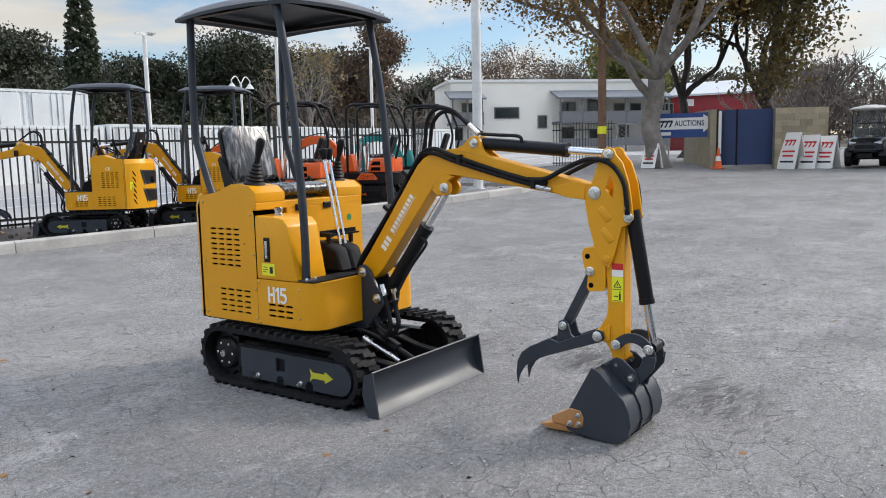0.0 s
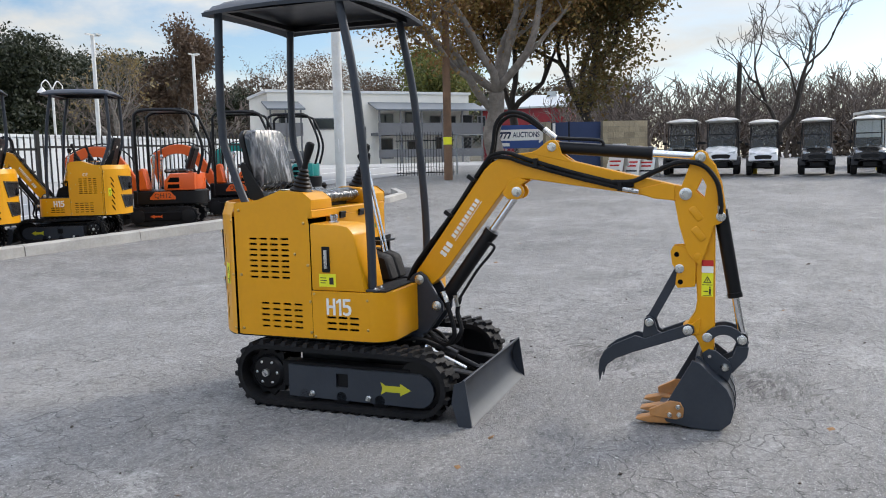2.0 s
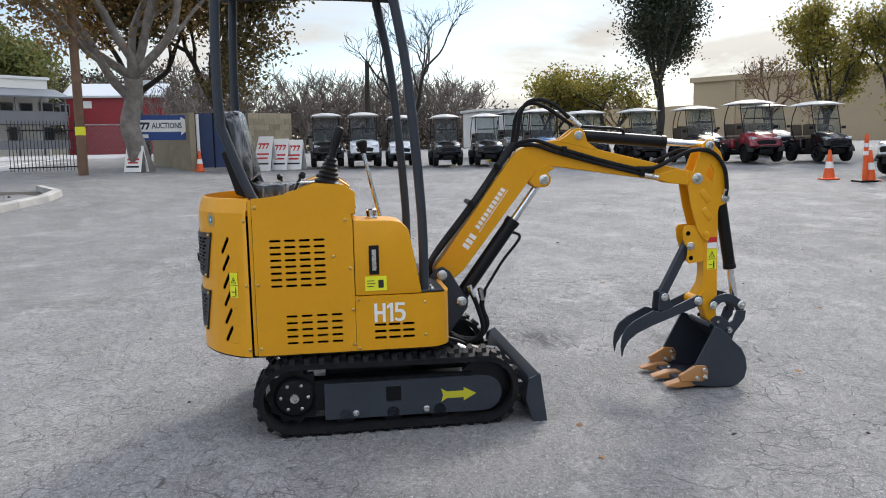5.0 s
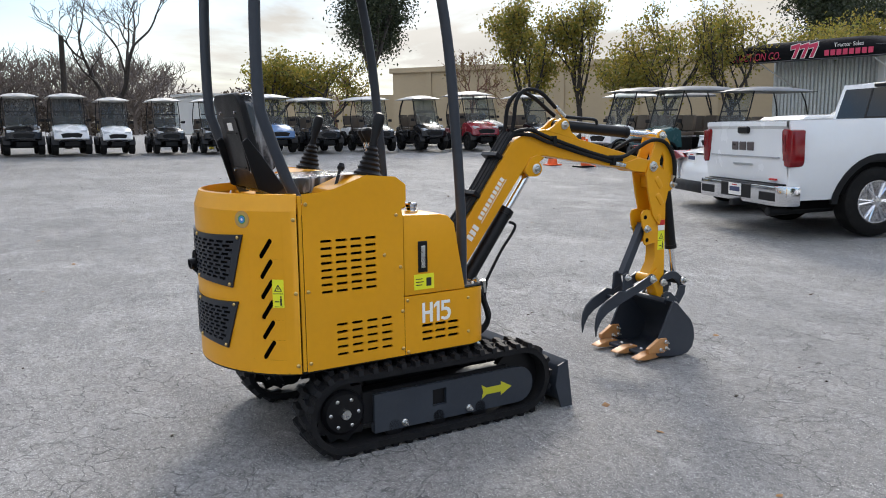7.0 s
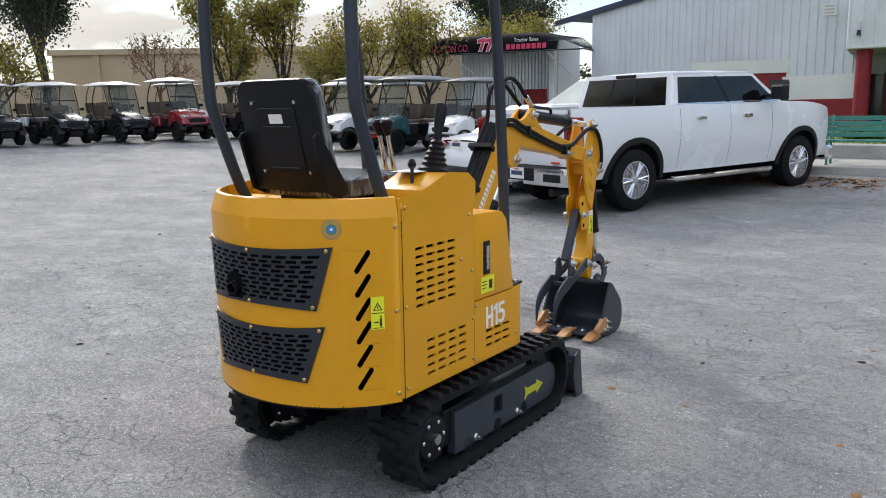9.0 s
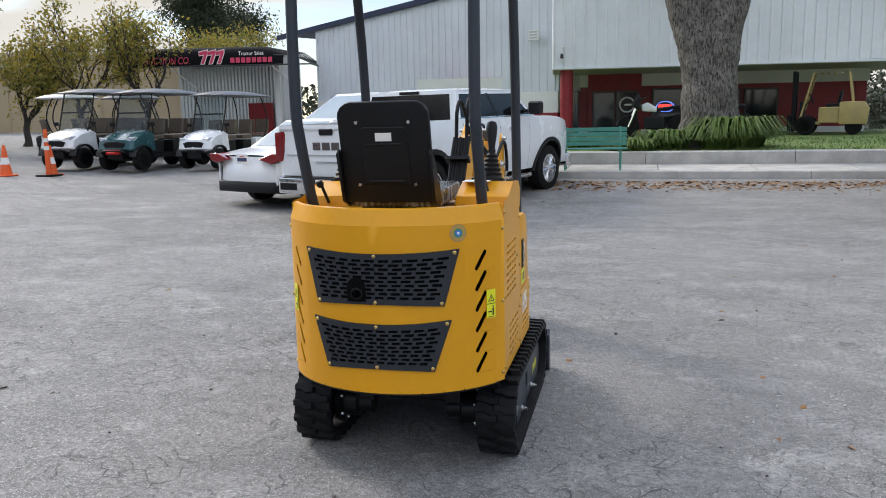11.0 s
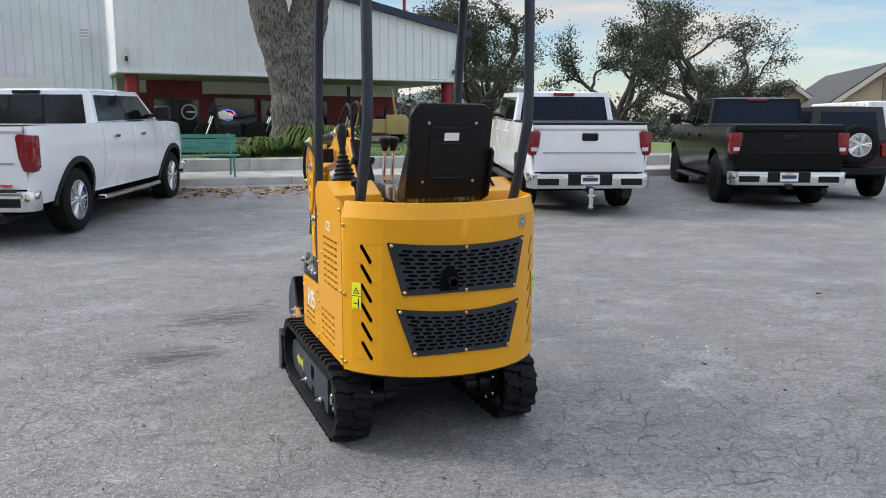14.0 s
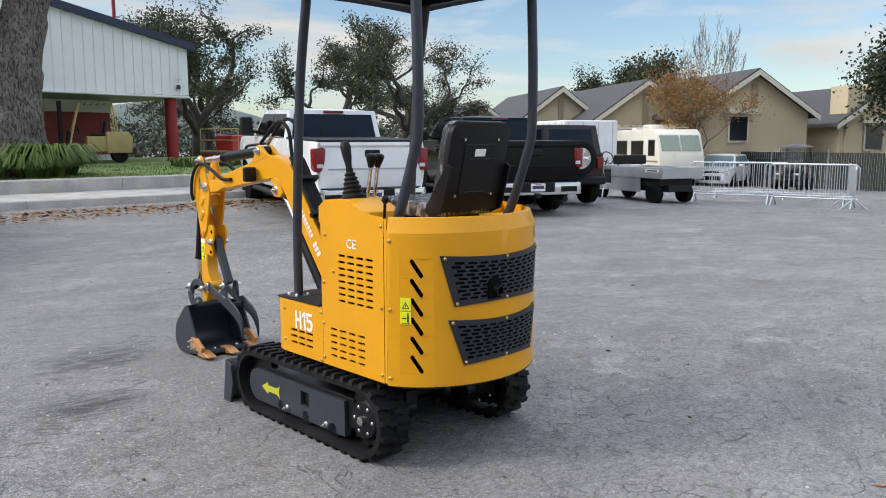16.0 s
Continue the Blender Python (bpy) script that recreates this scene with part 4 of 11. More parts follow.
            hole = [(c[0] - 0.038, 0.775), (c[0] + 0.038, 0.775), (c[0] + 0.038, 0.835)] + [(c[0] + 0.038 * math.cos(radians(a)), 0.835 + 0.038 * math.sin(radians(a))) for a in range(30, 180, 30)] + [(c[0] - 0.038, 0.835)]
            s.prism(hole, c[1] - 0.006, c[1] + 0.004, "y")
            part("exhaust_shade_plate", s, SHADE_BLACK, gr, "near-black arched plate painted as the exhaust opening's shade")
            s = Shape().lathe([(0.024, 0), (0.024, 0.03), (0.019, 0.031), (0.018, 0.005)], (c[0] + 0.006, c[1], 0.815), (0.1, -1, -0.12), n=18)
            part("exhaust_pipe", s, BLACK, gr, "black exhaust pipe end")
    # round emission badge and stickers
    th = deg_of(0.316)
    a = radians(th)
    n = Vector((math.sin(a) / RW, -math.cos(a) / 0.457, 0)).normalized()
    for r, m_, d, nm in ((0.036, COPPER, 0.0008, "round_badge"), (0.033, BADGE_TAN, 0.0013, "badge_field"), (0.018, GREEN_INK, 0.0018, "badge_ring"), (0.014, BLUE_INK, 0.0023, "badge_sky"), (0.005, WHITE_INK, 0.0028, "badge_star")):
        s = Shape().lathe([(r, 0), (r, d)], rear_fn(th, 1.04), n, n=28)
        part(nm, s, m_, rear, "round printed badge")
    for sg in (-1, 1):
        th = sg * deg_of(0.425)
        a = radians(th)
        t = Vector((math.cos(a) * RW, math.sin(a) * 0.457, 0)).normalized()
        p = Vector(rear_fn(th, 0.737)) + t.cross(Vector((0, 0, 1))) * 0.002
        warning_label(rear, facing(p, t, (0, 0, 1)), 0.048, 0.118)
    for side in (1, -1):
        side_panel(ex, side)
        x = U + side * HW
        s = Shape().box(*sorted((x - side * 0.012, x - side * 0.002)), -0.545, -0.53, 0.40, 1.135)
        part("corner_strip", s, YELLOW, ex)
        # low front box
        def fn(y, z, d=0.0, x=x, side=side):
            return (x - side * d, y, z)
        s = Shape()
        flip = side < 0
        s.sheet(fn, [-0.064, 0.28], [0.397, 0.44], flip)
        s.sheet(fn, [-0.064, 0.018], [0.44, 0.535], flip)
        s.holes(fn, 0.018, 0.222, 0.44, 0.535, 3, 3, 0.058, 0.013, depth=0.01, flip=flip)
        s.sheet(fn, [0.222, 0.28], [0.44, 0.535], flip)
        s.sheet(fn, [-0.064, 0.28], [0.535, 0.662], flip)
        cx, cy = x - side * 0.117, 0.28
        ring = [(cx + side * 0.117 * math.cos(radians(q)), cy + 0.118 * math.sin(radians(q))) for q in range(0, 91, 10)] + [(U + side * 0.06, 0.398)]
        v = [(p[0], p[1], z) for z in (0.397, 0.662) for p in ring]
        k = len(ring)
        q = [(i, i + 1, k + i + 1, k + i) for i in range(k - 1)]
        s.add(v, q if side > 0 else [w[::-1] for w in q])
        v = [(p[0], p[1], 0.662) for p in ring] + [(U + side * 0.06, -0.06, 0.662), (x, -0.064, 0.662)]
        s.add(v, [tuple(range(len(v)))[::1 if side > 0 else -1]])
        fr = part("front_skirt", s, YELLOW, ex, "yellow front skirt with rounded corner", smooth=30)
        # added near-black box painting the shade within the skirt slots
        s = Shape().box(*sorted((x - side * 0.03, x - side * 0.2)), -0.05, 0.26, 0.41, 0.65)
        part("shade_backing", s, SHADE_BLACK, fr, "near-black box painted as shade behind the skirt slots")
        m = facing((x + side * 0.001, 0.098, 0.578), (0, side, 0), (0, 0, 1))
        s = Shape()
        for poly, ox_ in MODEL_GLYPHS:
            s.prism([((a + ox_ - 0.86) * 0.086, (b - 0.5) * 0.092) for a, b in poly], -0.0006, 0.001, "z", m)
        part("model_number", s, WHITE_INK, fr, "white printed model letters")
        s = Shape()
        for y, z in ((-0.05, 0.645), (-0.05, 0.41), (0.30, 0.62), (0.30, 0.46)):
            bolt(s, (x if y < 0.28 else x - side * 0.001, min(y, 0.27), z), (side, 0, 0), 0.008)
        part("skirt_bolt", s, BRASS, fr, "small bolts")
        # tread mat on the skirt
        s = Shape().box(*sorted((U + side * 0.07, x - side * 0.02)), 0.0 if side < 0 else 0.25, 0.37, 0.6635, 0.672)
        part("tread_mat", s, RUBBER, ex, "black rubber floor mat", bevel=0.003)
    words("ce_mark", "CE", 0.062, WHITE_INK, ex, facing((U - HW - 0.001, -0.30, 1.0), (0, -1, 0), (0, 0, 1)), "white printed letters")
    words("ce_mark", "CE", 0.055, WHITE_INK, ex, facing((U + 0.1, -0.044, 0.9), (-1, 0, 0), (0, 0, 1)), "white printed letters")
    # fuel tank box on the right
    x = U + HW
    tank = [(-0.064, 0.664), (0.258, 0.664), (0.20, 0.975), (0.165, 1.012), (0.12, 1.022), (-0.064, 1.028)]
    s = Shape().prism(tank, x - 0.24, x - 0.001)
    tk = part("fuel_tank_cover", s, YELLOW, ex, "yellow fuel tank cover", bevel=0.012, seg=2)
    s = Shape().lathe([(0.03, 0), (0.03, 0.012), (0.022, 0.014), (0.022, 0.026), (0.027, 0.028), (0.027, 0.045), (0.02, 0.05)], (x - 0.10, 0.03, 1.022), (0, 0, 1), n=18)
    part("filler_cap", s, CHROME, tk, "chrome filler cap")
    s = Shape().prism([(0.006, 0.765), (0.054, 0.765), (0.054, 0.905), (0.006, 0.905)], x - 0.001, x + 0.004)
    gg = part("level_gauge", s, BLACK, tk, "black framed fuel level gauge", bevel=0.002)
    s = Shape().prism([(0.020, 0.785), (0.040, 0.785), (0.040, 0.885), (0.020, 0.885)], x + 0.003, x + 0.010)
    part("gauge_tube", s, STEEL, gg, "bright gauge tube", bevel=0.002)
    s = Shape().box(-0.036, 0.036, -0.026, 0.026, 0, 0.001)
    fl = part("sticker", s, YELLOW_INK, tk, "yellow fuel sticker", m=facing((x + 0.0005, 0.036, 0.722), (0, 1.4, 0), (0, 0, 1)))
    fl.scale = (1.42, 1.35, 1)
    s = Shape().box(0.008, 0.026, -0.016, 0.012, 0.001, 0.0015).box(-0.03, -0.006, 0.008, 0.011, 0.001, 0.0015).box(-0.03, -0.002, -0.002, 0.001, 0.001, 0.0015).box(-0.03, -0.008, -0.012, -0.009, 0.001, 0.0015)
    part("sticker_sign", s, BLACK_INK, fl)
    # seat base wall, deck and hinges
    s = Shape()
    s.box(U - HW + 0.004, U + HW - 0.245, -0.10, -0.05, 0.663, 1.06)
    s.box(U - HW + 0.003, U + HW - 0.003, -0.53, -0.05, 1.055, 1.10)
    pts = [rear_fn(t, 0, 0.03)[:2] for t in range(-58, 59, 8)]
    s.prism([(U + 0.43, -0.53)] + [(p[0], p[1]) for p in pts[::-1]] + [(U - 0.43, -0.53)], 1.055, 1.09, "z")
    sb = part("seat_base", s, YELLOW, ex, "yellow seat base and deck", bevel=0.005)
    s = Shape()
    for xx in (0.12, -0.12):
        s.cut().box(U + xx - 0.03, U + xx + 0.03, -0.052, -0.040, 1.035, 1.065).cyl((U + xx - 0.03, -0.043, 1.066), (U + xx + 0.03, -0.043, 1.066), 0.008)
    part("hinge", s, BLACK, sb, "black hinges")
    s = Shape().lathe([(0.022, 0), (0.022, 0.001)], (U - 0.33, -0.0495, 0.96), (0, 1, 0), n=20)
    part("round_sticker", s, GREEN_INK, sb, "round green sticker")
    # floor between the skirts with mat, pedal bar
    s = Shape().box(U - 0.40, U + 0.205, -0.05, 0.30, 0.655, 0.664)
    part("floor_plate", s, BLACK, ex)
    s = Shape()
    for i in range(-1, 1):
        s.prism([(-0.02, 0.668), (0.24, 0.668), (0.20, 0.80), (0.10, 0.835), (-0.02, 0.84)], U - 0.03 + 0.115 * i, U + 0.075 + 0.115 * i)
    part("foot_box", s, RUBBER, ex, "black ribbed rubber foot box", bevel=0.012)
    s = Shape()
    s.box(U - 0.22, U + 0.10, 0.10, 0.13, 0.875, 0.885).box(U - 0.22, U + 0.10, 0.095, 0.10, 0.875, 0.91)
    for xx in (-0.16, 0.04):
        s.box(U + xx - 0.01, U + xx + 0.01, 0.10, 0.12, 0.82, 0.876)
    s.box(U + 0.07, U + 0.10, 0.10, 0.18, 0.875, 0.90)
    part("pedal", s, BLACK, ex, "black steel pedal bar")
    s = Shape()
    for k, xx in enumerate((-0.075, -0.03)):
        s.cut().cyl((U + xx, 0.14, 0.82), (U + xx - 0.01, 0.02, 1.345), 0.010)
    lv = part("travel_lever", s, CHROME, ex, "bright steel travel lever")
    for xx in (-0.085, -0.04):
        s = Shape().lathe([(0.014, 0), (0.02, 0.02), (0.03, 0.05), (0.03, 0.062), (0.02, 0.07)], (U + xx, 0.025, 1.335), (0, -0.2, 1), n=14)
        part("lever_knob", s, PLASTIC, lv, "black rubber knob")
    # throttle lever, small switches, papers
    s = Shape().cyl((0.34, -0.34, 1.15), (0.31, -0.30, 1.23), 0.007).lathe([(0.012, 0), (0.018, 0.012), (0.012, 0.03)], (0.308, -0.298, 1.225), (-0.3, 0.4, 1), n=12)
    s.cut().cyl((-0.38, -0.40, 1.12), (-0.40, -0.43, 1.20), 0.007).lathe([(0.012, 0), (0.018, 0.012), (0.012, 0.03)], (-0.401, -0.432, 1.195), (-0.3, -0.4, 1), n=12)
    part("small_lever", s, PLASTIC, ex, "small black lever with a knob")
    s = Shape().box(0.20, 0.32, -0.33, -0.22, 1.207, 1.2085, pose(0, 0, 0, 0, 0, 3))
    part("instruction_sheet", s, WHITE_INK, ex, "white paper sheet on the console")
    # seat
    s = Shape().prism([(-0.56, 1.12), (-0.13, 1.12), (-0.09, 1.15), (-0.10, 1.185), (-0.16, 1.20), (-0.50, 1.19), (-0.56, 1.20)], U - 0.20, U + 0.20)
    part("seat_cushion", s, WRAP, ex, "seat cushion wrapped in clear plastic film", bevel=0.02, seg=3)
    s = Shape().box(U - 0.15, U + 0.15, -0.52, -0.16, 1.09, 1.125)
    part("seat_rail", s, BLACK, ex)
    tilt = Matrix.Translation((U + 0.0, -0.575, 1.17)) @ pose(0, 0, 0, 13, 0, 0)
    def rounded(w, h0, h1, r):
        return [(w, h0), (w, h1 - r)] + [(w - r + r * math.cos(radians(q)), h1 - r + r * math.sin(radians(q))) for q in (20, 45, 70, 90)] + [(-w + r - r * math.sin(radians(q)), h1 - r + r * math.cos(radians(q))) for q in (0, 20, 45, 70)] + [(-w, h1 - r), (-w, h0)]
    s = Shape().prism(rounded(0.185, 0.02, 0.395, 0.06), 0.0, 0.07, "y", tilt, inset=0.12)
    part("seat_back_pad", s, WRAP, ex, "backrest pad wrapped in clear plastic film", bevel=0.015, seg=2)
    s = Shape().prism(rounded(0.192, -0.02, 0.40, 0.06), -0.028, 0.002, "y", tilt)
    sh = part("seat_back_shell", s, PLASTIC, ex, "black plastic seat back shell", bevel=0.008, seg=2)
    s = Shape()
    s.prism(rounded(0.10, 0.06, 0.30, 0.02), -0.034, -0.027, "y", tilt)
    for h in (0.075, 0.23):
        s.box(-0.075, 0.075, -0.040, -0.030, h - 0.004, h + 0.004, tilt)
    part("shell_rib", s, PLASTIC, sh, bevel=0.003)
    s = Shape().box(-0.034, 0.034, -0.0365, -0.0345, 0.243, 0.277, tilt)
    part("sticker", s, WHITE_INK, sh, "blank white sticker")
    s = Shape()
    for a, b in ((-0.11, 0.32), (0.11, 0.32), (-0.12, 0.06), (0.12, 0.06)):
        s.cyl(tilt @ Vector((a, -0.028, b)), tilt @ Vector((a, -0.036, b)), 0.007)
    part("shell_screw", s, STEEL, sh)
    s = Shape()
    for sg in (-1, 1):
        s.cut().prism([(-0.62, 1.15), (-0.545, 1.12), (-0.50, 1.15), (-0.60, 1.30), (-0.655, 1.37), (-0.68, 1.35)], U + sg * 0.195 - 0.006, U + sg * 0.195 + 0.006)
    br = part("seat_bracket", s, BLACK, ex, "black folding seat bracket", bevel=0.003)
    # canopy: four posts and roof
    for sg in (-1, 1):
        xp = U + sg * 0.375
        s = Shape().tube(curve_points([(xp, -0.50, 1.09), (xp, -0.55, 1.19), (xp, -0.635, 1.42), (xp, -0.657, 1.52), (xp, -0.660, 1.8), (xp, -0.645, 2.20)]), 0.0235, n=12)
        part("rear_post", s, SLATE, ex, "bent slate grey canopy post")
        xp = U + 0.015 + sg * 0.390
        s = Shape().tube(curve_points([(xp, 0.274, 0.672), (xp, 0.272, 1.0), (xp, 0.245, 1.40), (xp, 0.205, 1.80), (xp, 0.130, 2.20)]), 0.0235, n=12)
        fp = part("front_post", s, SLATE, ex, "slate grey canopy post")
        s = Shape().box(xp - 0.045, xp + 0.045, 0.225, 0.325, 0.664, 0.676)
        part("post_foot", s, SLATE, fp, bevel=0.003)
        s = Shape()
        for a in (-0.034, 0.034):
            for b in (0.24, 0.31):
                bolt(s, (xp + a, b, 0.676), (0, 0, 1), 0.010, 0.012)
        part("foot_bolt", s, STEEL, fp)
    s = Shape()
    def roof(u, v, d):
        e = max(abs(u), abs(v))
        k = max(0.0, (e - 0.72) / 0.28)
        z = 2.285 - 0.018 * (u * u + v * v) - 0.055 * k * k
        rx = 0.462 * (1 - 0.05 * (v * v)) ; ry = 0.50 * (1 - 0.03 * u * u)
        return (U + rx * u, -0.225 + ry * v, z - d)
    us = [-1, -0.97, -0.9, -0.8, -0.7, -0.4, 0, 0.4, 0.7, 0.8, 0.9, 0.97, 1]
    s.sheet(lambda u, v: roof(u, v, 0), us, us)
    s.sheet(lambda u, v: roof(u * 0.995, v * 0.995, 0.022), us, us, True)
    rim = [(u, -1) for u in us] + [(1, v) for v in us[1:]] + [(u, 1) for u in us[::-1][1:]] + [(-1, v) for v in us[::-1][1:-1]]
    k = len(rim)
    v = [roof(a, b, 0) for a, b in rim] + [roof(a * 0.995, b * 0.995, 0.022) for a, b in rim]
    s.add(v, [(i, k + i, k + (i + 1) % k, (i + 1) % k) for i in range(k)])
    rf = part("canopy_roof", s, SLATE, ex, "slate grey moulded canopy roof", smooth=50)
    s = Shape()
    for y in (-0.62, 0.15):
        s.box(U - 0.40, U + 0.40, y - 0.02, y + 0.02, 2.195, 2.222)
    for xx in (-0.38, 0.38):
        s.box(U + xx - 0.02, U + xx + 0.02, -0.60, 0.13, 2.195, 2.221)
    part("roof_frame", s, BLACK, rf)
    # swing bracket
    C = -0.03
    s = Shape()
    pb = [(0.30, 0.36), (0.45, 0.37), (0.548, 0.50), (0.552, 0.545), (0.52, 0.59), (0.455, 0.70), (0.415, 0.728), (0.375, 0.712), (0.335, 0.66), (0.30, 0.66)]
    for sg in (-1, 1):
        s.cut().prism(pb, C + sg * 0.072 - 0.011, C + sg * 0.072 + 0.011)
    s.cut().box(C - 0.08, C + 0.08, 0.28, 0.42, 0.345, 0.40).box(C - 0.062, C + 0.062, 0.30, 0.36, 0.40, 0.64)
    sw = part("boom_bracket", s, SLATE, ex, "slate grey boom bracket", bevel=0.004)
    s = Shape()
    for sg in (-1, 1):
        for y, z in ((0.411, 0.682), (0.514, 0.535)):
            pin_head(s, (C + sg * 0.083, y, z), sg, 0.028)
    part("bracket_pin", s, STEEL, sw, "zinc pin ends")
    # boom
    s = Shape()
    low = [(0.375, 0.70), (0.384, 0.728), (0.433, 0.79), (0.80, 1.297), (0.84, 1.332), (0.89, 1.357), (0.966, 1.377), (1.06, 1.385),
           (1.20, 1.352), (1.79, 1.206), (1.865, 1.19), (1.892, 1.165), (1.882, 1.130), (1.845, 1.114), (1.79, 1.124), (1.607, 1.158), (1.04, 1.243),
           (0.99, 1.243), (0.945, 1.222), (0.905, 1.178), (0.535, 0.70), (0.47, 0.645), (0.42, 0.632), (0.385, 0.652)]
    s.prism(low, C - 0.050, C + 0.050)
    boom = part("boom", s, YELLOW, ex, "yellow box boom", bevel=0.004)
    s = Shape()
    lug = [(0.90, 1.165), (0.93, 1.135), (0.965, 1.134), (0.985, 1.133)] + arc(0.981, 1.174, 0.040, -60, 60, 5) + [(1.04, 1.235), (0.99, 1.250), (0.94, 1.235)]
    knee = [(1.05, 1.378), (1.10, 1.400), (1.135, 1.428)] + arc(1.174, 1.408, 0.038, 130, 20, 5) + [(1.225, 1.372), (1.30, 1.318)]
    for sg in (-1, 1):
        s.cut().prism(lug, C + sg * 0.044 - 0.012, C + sg * 0.044 + 0.012)
        s.cut().prism(knee, C + sg * 0.040 - 0.012, C + sg * 0.040 + 0.012)
    rib = [(1.30, 1.30), (1.78, 1.192), (1.80, 1.165), (1.62, 1.185), (1.30, 1.265)]
    for sg in (-1, 1):
        s.cut().prism([(1.58, 1.176), (1.74, 1.212), (1.80, 1.203), (1.80, 1.125), (1.70, 1.135)], C + sg * 0.052 - 0.004, C + sg * 0.052 + 0.004)
    part("boom_lug", s, YELLOW, boom, bevel=0.003)
    # maker's wordmark: plain bars in place of letters
    for sg in (-1, 1):
        d = Vector((0, 0.374, 0.520)).normalized()
        q = Vector((0, -d.z, d.y))
        o = Vector((C + sg * 0.0512, 0.652, 0.972))
        s = Shape()
        a = -0.18 if sg > 0 else -0.18
        for k in range(3):
            m = facing(o + d * (-0.175 + 0.031 * k) + Vector((0, 0, 0)), d, q)
            s.box(-0.011, 0.011, -0.020, 0.020, -0.0012, 0.0012, m)
        for k in range(10):
            m = facing(o + d * (-0.055 + 0.0265 * k) + q * 0.006, d, q)
            s.box(-0.009, 0.009, -0.013, 0.013, -0.0012, 0.0012, m)
        s.box(-0.075, 0.20, -0.018, -0.015, -0.0012, 0.0012, facing(o, d, q))
        part("maker_mark", s, WHITE_INK, boom, "white printed wordmark as plain bars")
    s = Shape()
    for sg in (-1, 1):
        for y, z, r in ((1.174, 1.408, 0.024), (0.981, 1.174, 0.028), (1.854, 1.158, 0.031)):
            off = 0.052 if y < 1.5 else 0.062
            pin_head(s, (C + sg * off, y, z), sg, r)
    part("boom_pin", s, STEEL, boom, "zinc pin ends")
    # boom cylinder
    a, b = Vector((C, 0.514, 0.535)), Vector((C, 0.981, 1.174))
    d = (b - a).normalized()
    s = Shape().cyl(a - d * 0.02, a + d * 0.50, 0.038, n=20).cyl(a + d * 0.49, a + d * 0.525, 0.042, n=20).box(C - 0.035, C + 0.035, 0.49, 0.54, 0.50, 0.57)
    cyl = part("boom_cylinder", s, BLACK, ex, "black boom cylinder")
    s = Shape().cyl(a + d * 0.52, b, 0.020, n=16)
    part("cylinder_rod", s, CHROME, cyl, "chrome piston rod")
    s = Shape().tube(curve_points([tuple(a + d * 0.47 + Vector((0.04, 0.02, -0.02))), tuple(a + d * 0.46 + Vector((0.045, 0.06, -0.045))), tuple(a + d * 0.30 + Vector((0.05, 0.055, -0.04))), tuple(a + d * 0.12 + Vector((0.055, 0.06, -0.05)))]), 0.008)
    s.tube(curve_points([tuple(a + d * 0.12 + Vector((0.055, 0.06, -0.05))), (0.03, 0.63, 0.50), (0.04, 0.655, 0.40), (0.03, 0.60, 0.325), (0.0, 0.50, 0.33), (-0.01, 0.42, 0.38)]), 0.014)
    s.cut().tube(curve_points([(0.06, 0.56, 0.60), (0.07, 0.60, 0.50), (0.075, 0.625, 0.38), (0.05, 0.56, 0.315), (0.0, 0.46, 0.34)]), 0.013)
    part("cylinder_hose", s, RUBBER, cyl, "black hydraulic hoses")
    s = Shape().cyl((0.035, 0.62, 0.60), (0.028, 0.635, 0.535), 0.016, n=6).cyl((0.06, 0.555, 0.62), (0.064, 0.58, 0.56), 0.015, n=6)
    part("hose_fitting", s, STEEL, cyl, "zinc hose fittings")
    # arm cylinder on top
    a, b = Vector((C, 1.174, 1.408)), Vector((C, 1.929, 1.340))
    d = (b - a).normalized()
    s = Shape().cyl(a + d * 0.03, a + d * 0.50, 0.033, n=20).cyl(a + d * 0.49, a + d * 0.515, 0.036, n=20).cyl(a - Vector((0.03, 0, 0)), a + Vector((0.03, 0, 0)), 0.03)
    cyl = part("arm_cylinder", s, BLACK, ex, "black arm cylinder")
    s = Shape().cyl(a + d * 0.51, b, 0.019, n=16)
    part("cylinder_rod", s, CHROME, cyl, "chrome piston rod")
    s = Shape().tube(curve_points([(C + 0.02, 1.20, 1.455), (C + 0.02, 1.30, 1.447), (C + 0.02, 1.42, 1.437), (C + 0.02, 1.44, 1.41)]), 0.009)
    part("cylinder_pipe", s, BLACK, cyl, "black steel pipe")
    # arm
    s = Shape()
    arm_pts = [(1.900, 0.84), (1.995, 1.02), (2.000, 0.52), (1.998, 0.365), (1.972, 0.333), (1.945, 0.345), (1.925, 0.40), (1.905, 0.435), (1.872, 0.440), (1.850, 0.472), (1.868, 0.500), (1.905, 0.56), (1.914, 0.62)]
    s.prism(arm_pts, C - 0.040, C + 0.040)
    left = [(1.802, 1.117), (1.822, 1.165), (1.888, 1.345)] + arc(1.922, 1.338, 0.034, 150, 60, 4) + [(1.931, 1.239), (1.902, 1.172), (1.943, 1.136), (1.990, 1.0), (1.955, 0.87), (1.925, 0.80), (1.89, 0.83), (1.862, 0.87), (1.824, 1.002)]
    right = arc(1.922, 1.338, 0.034, 60, 0, 3) + [(1.99, 1.30), (2.022, 1.207), (2.040, 1.09), (2.045, 1.04), (2.022, 1.012), (1.990, 1.0), (1.943, 1.136), (1.952, 1.198), (1.931, 1.239)]
    arm = part("arm", s, YELLOW, ex, "yellow dipper arm", bevel=0.004)
